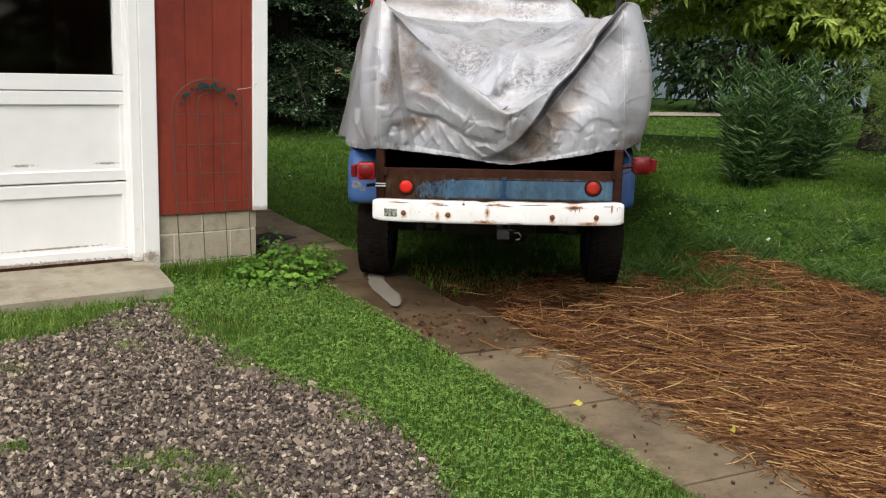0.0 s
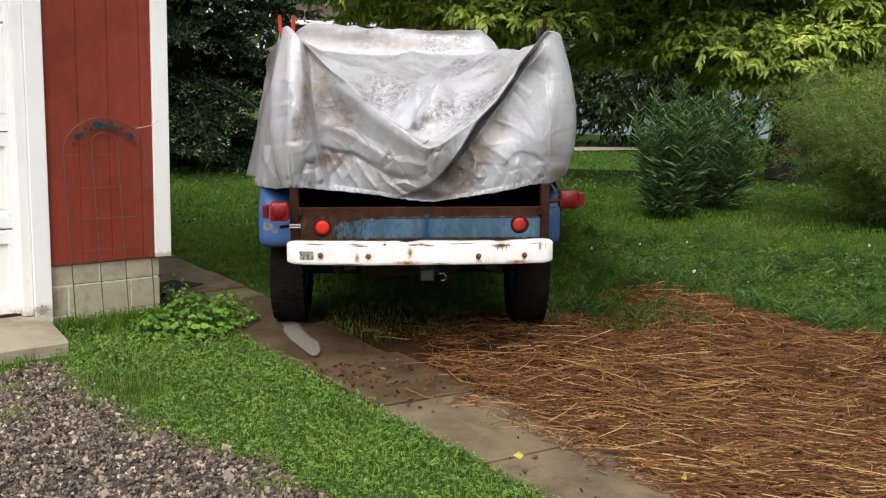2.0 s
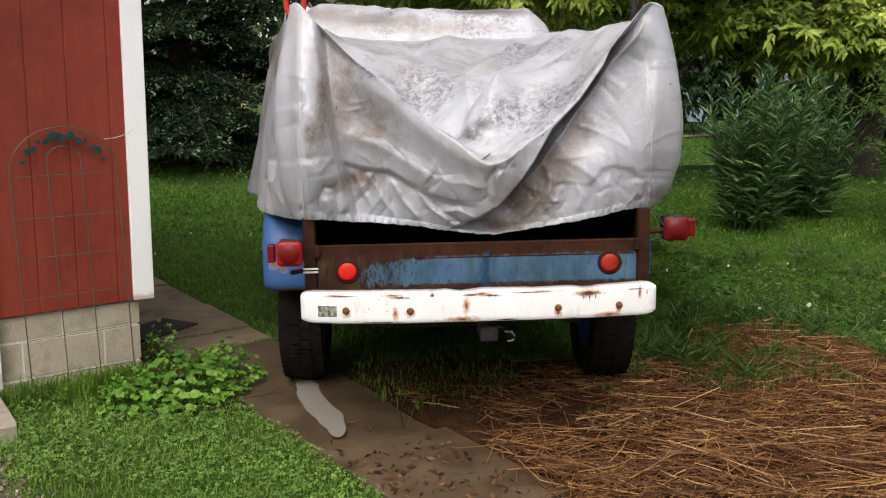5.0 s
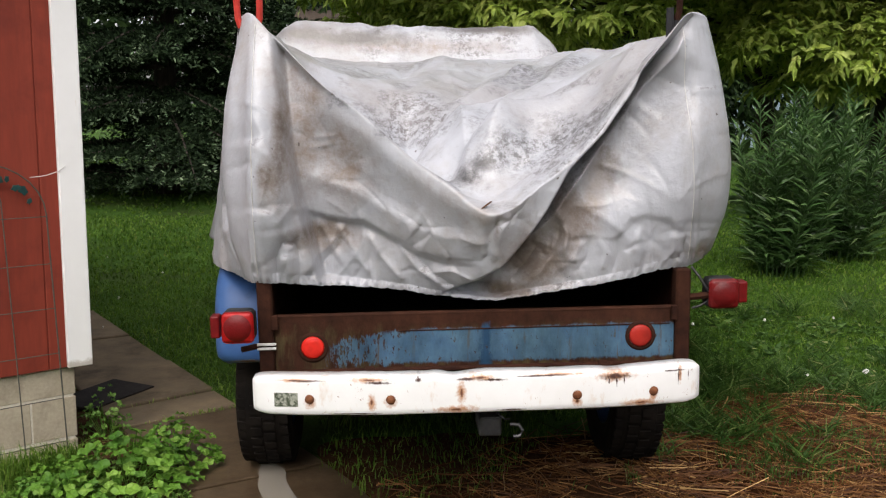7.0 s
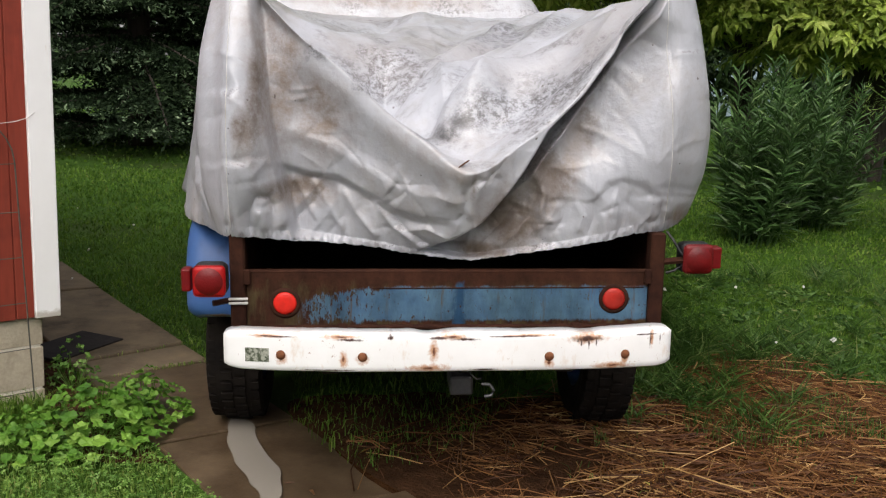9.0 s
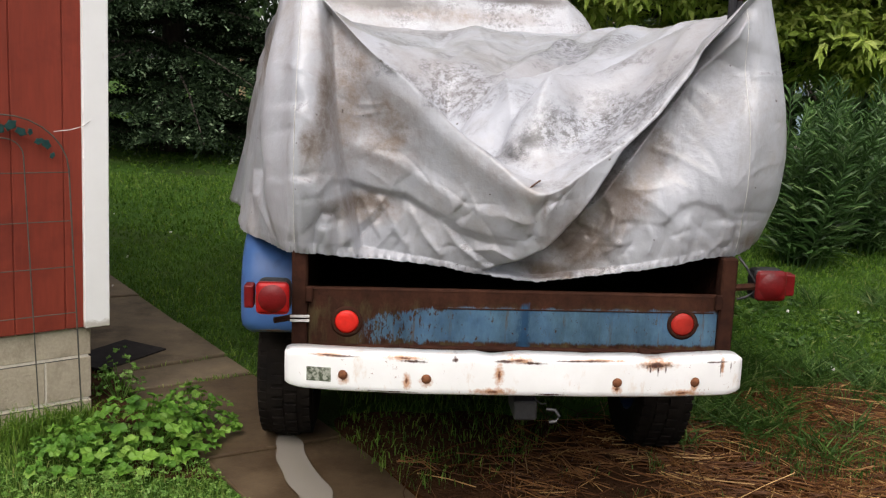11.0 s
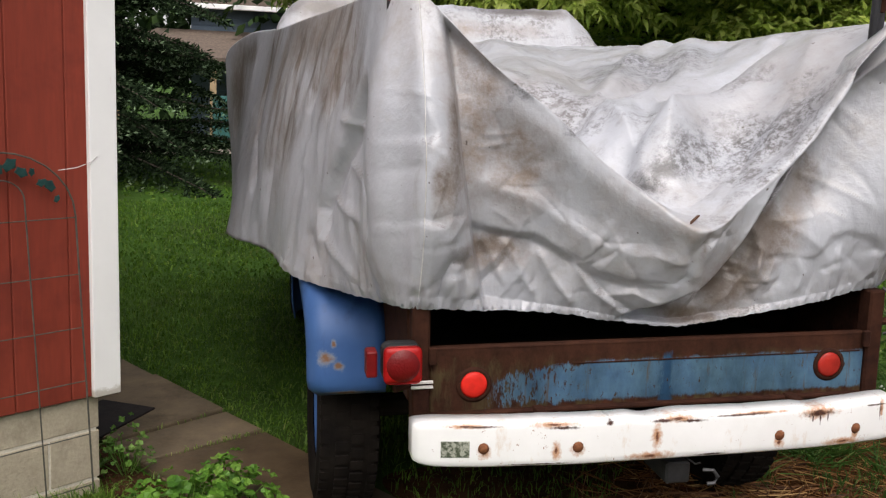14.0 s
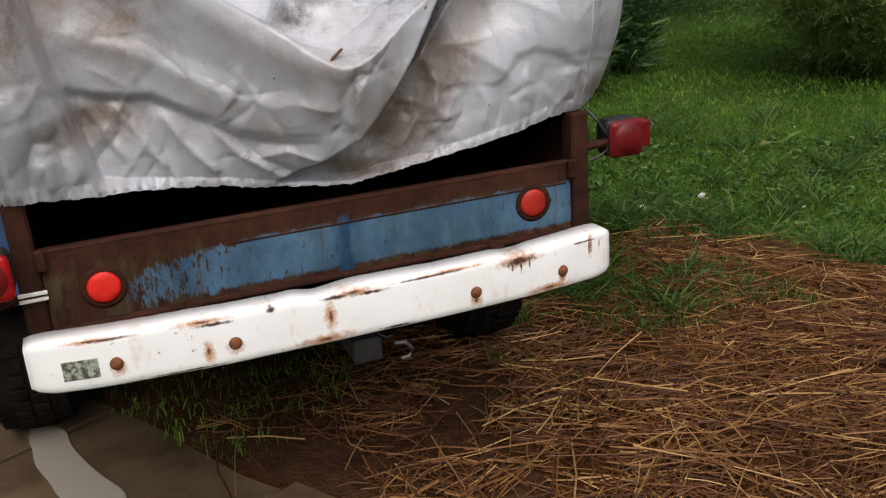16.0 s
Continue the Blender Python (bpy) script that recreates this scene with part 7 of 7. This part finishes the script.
def broad_tree(name, x, y, height, crown, seed, label, material, n_sprays, leaf, clumps, trunk_r=0.2, droop=0.55, leaflets=7, dome=False, lobes=()):
    """A trunk, forking limbs, and hanging sprays of leaflets gathered in clumps. crown: centre and half-widths."""
    r2 = np.random.RandomState(seed)
    ob = thing(name, Matrix.Translation((x, y, bank(x, y) - 0.05)), label, "tree")
    (cx, cy, cz), (rx, ry, rz) = crown
    fork = max(0.9, cz - rz * 0.9)
    part("trunk", rod(limb_path((0, 0, 0), (cx * 0.04, cy * 0.04, 1), fork, 5, r2, 0, 0.05), trunk_r, 10, taper=trunk_r * 0.75), M["bark"], ob)
    cl = []
    while len(cl) < clumps:
        v = r2.normal(size=3)
        v /= np.linalg.norm(v)
        v *= r2.uniform(0.55, 1.0) ** 0.6
        cl.append(np.array((cx + v[0] * rx, cy + v[1] * ry, cz + v[2] * rz)))
    for (ax, ay, az), (bx, by, bz), n in lobes:
        cl += [np.array((r2.uniform(ax, bx), r2.uniform(ay, by), r2.uniform(az, bz))) for _ in range(n)]
    clumps = len(cl)
    for c in cl[::2]:
        st = Vector((0, 0, fork * r2.uniform(0.8, 1.0)))
        mid = st.lerp(Vector(c), 0.5) + Vector((0, 0, 0.25 * rz))
        part("limb", rod([tuple(st), tuple(st.lerp(mid, 0.5) + Vector((0, 0, 0.15))), tuple(mid), tuple(Vector(c))], trunk_r * 0.28, 5, None, 0.012), M["bark"], ob)
    which = r2.randint(0, clumps, n_sprays)
    cs = np.array(cl)[which]
    size = np.array([rx, ry, rz]) * 0.26
    pos = cs + r2.normal(size=(n_sprays, 3)) * size
    if dome:
        size = np.array([rx * 0.21, ry * 0.27, rz * 0.30])
        v = r2.normal(size=(n_sprays, 3))
        v /= np.linalg.norm(v, axis=1, keepdims=True)
        v[:, 2] = np.abs(v[:, 2]) * 1.15 - 0.30
        pos = cs + v * size * (0.62 + 0.42 * r2.rand(n_sprays, 1)) * (0.75 + 0.5 * (which % 7)[:, None] / 6)
    outd = pos - np.array((cx, cy, cz)) if not dome else v.copy()
    outd /= np.linalg.norm(outd, axis=1, keepdims=True) + 1e-6
    sd = outd * 0.8 + r2.normal(0, 0.5, (n_sprays, 3))
    sd[:, 2] -= droop * 0.2
    sd /= np.linalg.norm(sd, axis=1, keepdims=True)
    bs, ds = [], []
    for k in range(leaflets):
        t = (k // 2) * leaf * 0.42
        b = pos + sd * t
        b[:, 2] -= droop * t * t * 1.2
        sidev = np.cross(sd, np.array((0, 0, 1.0))) * (1 if k % 2 else -1)
        d = sd * 0.7 + (sidev * 0.9 if k < leaflets - 1 else 0)
        d[:, 2] -= droop
        bs.append(b)
        ds.append(d)
    b, d = np.concatenate(bs), np.concatenate(ds) + r2.normal(0, 0.12, (n_sprays * leaflets, 3))
    L = leaf * r2.uniform(0.7, 1.2, len(b))
    facing = np.tile(outd * 0.8 + np.array((0, 0, 0.8)), (leaflets, 1))      # blades turned to the light
    if dome:
        raw("crown", *leaves(b, d, L, L * 0.38, r2, 0.2, 0.25, facing), material, ob)
    else:
        raw("crown", *needles(b, d, L, L * 0.42, r2), material, ob)
    return ob


def stalk_bush(name, x, y, stems, height, spread_r, seed, label):
    """Upright stalks ringed with narrow leaves."""
    r2 = np.random.RandomState(seed)
    ob = thing(name, Matrix.Translation((x, y, bank(x, y) - 0.03)), label, "shrub")
    bs, ds, ls = [], [], []
    for k in range(stems):
        a, rad = r2.rand() * 6.283, spread_r * math.sqrt(r2.rand())
        foot = Vector((rad * 0.38 * math.cos(a), rad * 0.38 * math.sin(a), 0))
        h = height * r2.uniform(0.6, 1.0) * (1 - 0.25 * rad / spread_r)
        pts = limb_path(foot, (0.42 * math.cos(a) * rad * spread_r ** -0.5, 0.42 * math.sin(a) * rad * spread_r ** -0.5, 1), h, 8, r2, 0, 0.05)
        part("stem", rod([tuple(p) for p in pts], 0.006, 4, None, 0.003), M["narrow"], ob)
        nl = int(h * 86)
        for i in range(nl):
            t = 0.08 + 0.92 * i / nl
            u = t * 8
            p = pts[min(7, int(u))].lerp(pts[min(8, int(u) + 1)], u - int(u))
            b = i * 2.4
            bs.append(p[:])
            ds.append((math.cos(b), math.sin(b), 0.55 + 0.8 * t ** 2 + r2.normal(0, 0.25)))
            ls.append(r2.uniform(0.11, 0.20) * (1.1 - 0.40 * t))
    ls = np.array(ls)
    raw("foliage", *leaves(np.array(bs), np.array(ds), ls, ls * 0.135, r2, 0.2, 0.30), M["narrow"], ob)
    return ob


def feather_bush(name, x, y, n, height, radius, seed, label):
    """Arching stems with thread-fine leaves in soft sprays."""
    r2 = np.random.RandomState(seed)
    ob = thing(name, Matrix.Translation((x, y, bank(x, y) - 0.03)), label, "shrub")
    bs, ds = [], []
    for k in range(n):
        a = r2.rand() * 6.283
        out = radius * math.sqrt(r2.rand())
        pts = limb_path((0.1 * math.cos(a), 0.1 * math.sin(a), 0), (out / height * math.cos(a), out / height * math.sin(a), 1), height * r2.uniform(0.6, 1.1), 9, r2, 0.045, 0.05)
        part("stem", rod([tuple(p) for p in pts], 0.006, 4, None, 0.002), M["feather"], ob)
        P = np.array([p[:] for p in pts])
        m = 84
        t = r2.uniform(1.6, 9.0, m)
        i = np.minimum(t.astype(int), 8)
        b0 = P[i] + (P[i + 1] - P[i]) * (t - i)[:, None]
        sd = r2.normal(0, 1, (m, 3)) * np.array((1, 1, 0.45)) + np.array((0, 0, 0.10))
        sd /= np.linalg.norm(sd, axis=1, keepdims=True)
        tl = r2.uniform(0.10, 0.28, m)
        u = np.linspace(0.08, 1, 12)
        q = b0[:, None] + sd[:, None] * (tl[:, None] * u[None])[:, :, None]
        q[:, :, 2] -= 0.10 * (tl[:, None] * u[None]) * u[None]
        bs.append(q.reshape(-1, 3))
        ds.append(np.repeat(sd, 12, 0) + r2.normal(0, 0.55, (m * 12, 3)))
    b, d = np.concatenate(bs), np.concatenate(ds)
    ln = r2.uniform(0.03, 0.065, len(b))
    raw("foliage", *needles(b, d, ln, ln * 0.10, r2), M["feather"], ob)
    return ob


spruce("spruce_tree", -4.05, 19.6, 13.0, 4.3, 1, "dark green spruce with drooping lower branches")
spruce("spruce_tree", -8.8, 19.5, 12.0, 3.4, 2, "dark green spruce behind the garage", 0.08)
broad_tree("walnut_tree", 4.3, 13.36, 5.0, ((-2.1, -1.08, 2.54), (3.5, 2.35, 1.13)), 3, "yellow-green leafy tree with drooping leaflets", M["walnut"], 32000, 0.125, 44, 0.12, 0.32, 5, True, (((-0.53, -2.25, 1.21), (1.35, -0.90, 3.0), 56), ((-5.4, -2.0, 1.87), (-0.6, -0.8, 3.0), 26)))
stalk_bush("narrow_leaf_bush", 2.58, 8.65, 30, 1.38, 0.40, 5, "tall dark green bush with narrow pointed leaves")
stalk_bush("narrow_leaf_bush", 3.15, 9.05, 36, 1.32, 0.50, 6, "tall dark green bush with narrow pointed leaves")
feather_bush("feathery_bush", 4.35, 7.95, 160, 1.48, 1.32, 7, "pale olive feathery bush with thread-fine leaves")
big = broad_tree("old_tree", 5.07, 12.1, 6.5, ((3.0, 1.3, 4.9), (2.3, 2.0, 1.4)), 8, "large dark tree with a thick trunk", M["darkleaf"], 3200, 0.16, 44, 0.24, 0.6)
r3 = np.random.RandomState(41)
for k in range(46):
    st = (r3.uniform(0.14, 2.4), r3.uniform(-1.1, 0.43), r3.uniform(2.05, 3.6))
    pts = limb_path(st, (r3.normal(0, 0.5), r3.normal(0, 0.4), -1), r3.uniform(0.6, 1.7), 7, r3, 0.05, 0.16)
    part("dead_limb", rod([tuple(q) for q in pts], 0.013, 4, None, 0.004), M["deadwood"], big, "hanging bare brown branch")
broad_tree("dark_tree", 8.1, 31.0, 6.0, ((0, 0, 2.7), (2.3, 2.0, 2.0)), 9, "dark rounded tree at the back of the lawn", M["darkleaf"], 3000, 0.20, 40, 0.25, 0.4)
# Dense tree at (11.5, 5.5): added out of view to shade the lawn.
for k, (x, y, w, h, cz) in enumerate(((0.5, 33, 4.0, 3.6, 4.6), (2.6, 37, 3.2, 3.4, 5.2), (12.5, 30, 3.6, 4.0, 4.2), (16.5, 26, 4.0, 4.5, 4.2), (-12, 30, 4, 4, 4.5), (11.5, 21, 2.6, 3.2, 3.4), (-6.5, 36, 4, 3.5, 5.5), (-9, -15, 4.5, 3.6, 4.4), (-1, -17, 4.5, 3.8, 4.6), (7, -15, 4.5, 3.6, 4.4), (15, -8, 4.0, 4.0, 4.6), (11.5, 5.5, 3.8, 3.2, 5.6), (-15, -8, 4, 3.6, 4.4))):
    broad_tree("far_and_shade_tree", x, y, 8.0, ((0, 0, cz), (w, 2.5, h)), 20 + k, "dark green leafy tree around the lawn, some added out of view", M["darkleaf"], 2600 if x == 11.5 and y < 10 else 1000, 0.46, 40, 0.25, 0.4)

# ---- far houses ----


def house(name, x, y, rz, w, d, h, rise, wall_mat, roof_mat, label, windows):
    ob = thing(name, Matrix.Translation((x, y, 0)) @ Matrix.Rotation(radians(rz), 4, 'Z'), label, "house")
    part("wall", block(0, d / 2, h / 2, w, d, h, 0), wall_mat, ob)
    n = int(h / 0.22)
    for k in range(n):
        part("siding_board", block(0, -0.012, 0.11 + k * 0.22, w, 0.03, 0.205, 0.006), wall_mat, ob)
    bm = bmesh.new()
    e = 0.5
    v = [bm.verts.new(p) for p in ((-w / 2 - e, -e, h), (w / 2 + e, -e, h), (w / 2 + e, d + e, h), (-w / 2 - e, d + e, h), (-w / 2 - e, d / 2, h + rise), (w / 2 + e, d / 2, h + rise))]
    for q in ((0, 1, 5, 4), (2, 3, 4, 5), (1, 2, 5), (3, 0, 4), (3, 2, 1, 0)):
        bm.faces.new([v[i] for i in q])
    part("roof", bm, roof_mat, ob)
    part("gutter", block(0, -e - 0.05, h + 0.02, w + 2 * e, 0.12, 0.14, 0.02), M["white"], ob, "white gutter")
    for wx, wz, ww, wh in windows:
        win = part("window", block(wx, -0.03, wz, ww, 0.05, wh, 0.004), M["white"], ob)
        part("pane", block(wx, -0.06, wz, ww - 0.14, 0.012, wh - 0.14, 0), M["interior"], win)
    return ob


house("blue_house", 10.5, 40.0, 0, 11, 7, 3.0, 2.0, M["siding"], M["shingle"], "pale blue sided house behind the lawn", ((-2.9, 1.9, 0.9, 1.1), (1.2, 1.9, 1.4, 1.2)))
hb = house("slate_house", 0.5, 31.0, 0, 6.2, 7, 3.55, 1.6, M["siding2"], M["shingle"], "slate-blue house with brown shingle porch roof", ())
bm = bmesh.new()
v = [bm.verts.new(p) for p in ((-5.2, -2.6, 2.15), (3.4, -2.6, 2.15), (3.4, -0.04, 2.95), (-4.0, -0.04, 2.95), (-5.2, -2.6, 2.05), (3.4, -2.6, 2.05), (3.4, -0.04, 2.75), (-4.0, -0.04, 2.75))]
for q in ((0, 1, 2, 3), (4, 7, 6, 5), (0, 4, 5, 1), (0, 3, 7, 4)):
    bm.faces.new([v[i] for i in q])
part("porch_roof", bm, M["shingle"], hb, "brown shingle porch roof")
for x in (-4.8, -2.4, 0.2, 3.0):
    part("porch_post", block(x, -2.4, 1.03, 0.16, 0.16, 2.05, 0.01), M["wood"], hb)
tagged(part("green_fence", block(-0.6, 28.2, 0.6, 2.6, 0.06, 1.2, 0.01), M["fence"]), "teal green board fence by the porch", "fence")
tagged(sheet("driveway", [(-14, 25.2), (-1, 26.0), (9, 31.2), (22, 34), (22, 32.3), (9, 29.6), (-1, 24.0), (-14, 23.2)], 0.01, M["road"]), "pale gravel drive beyond the lawn", "driveway", kind="structure")
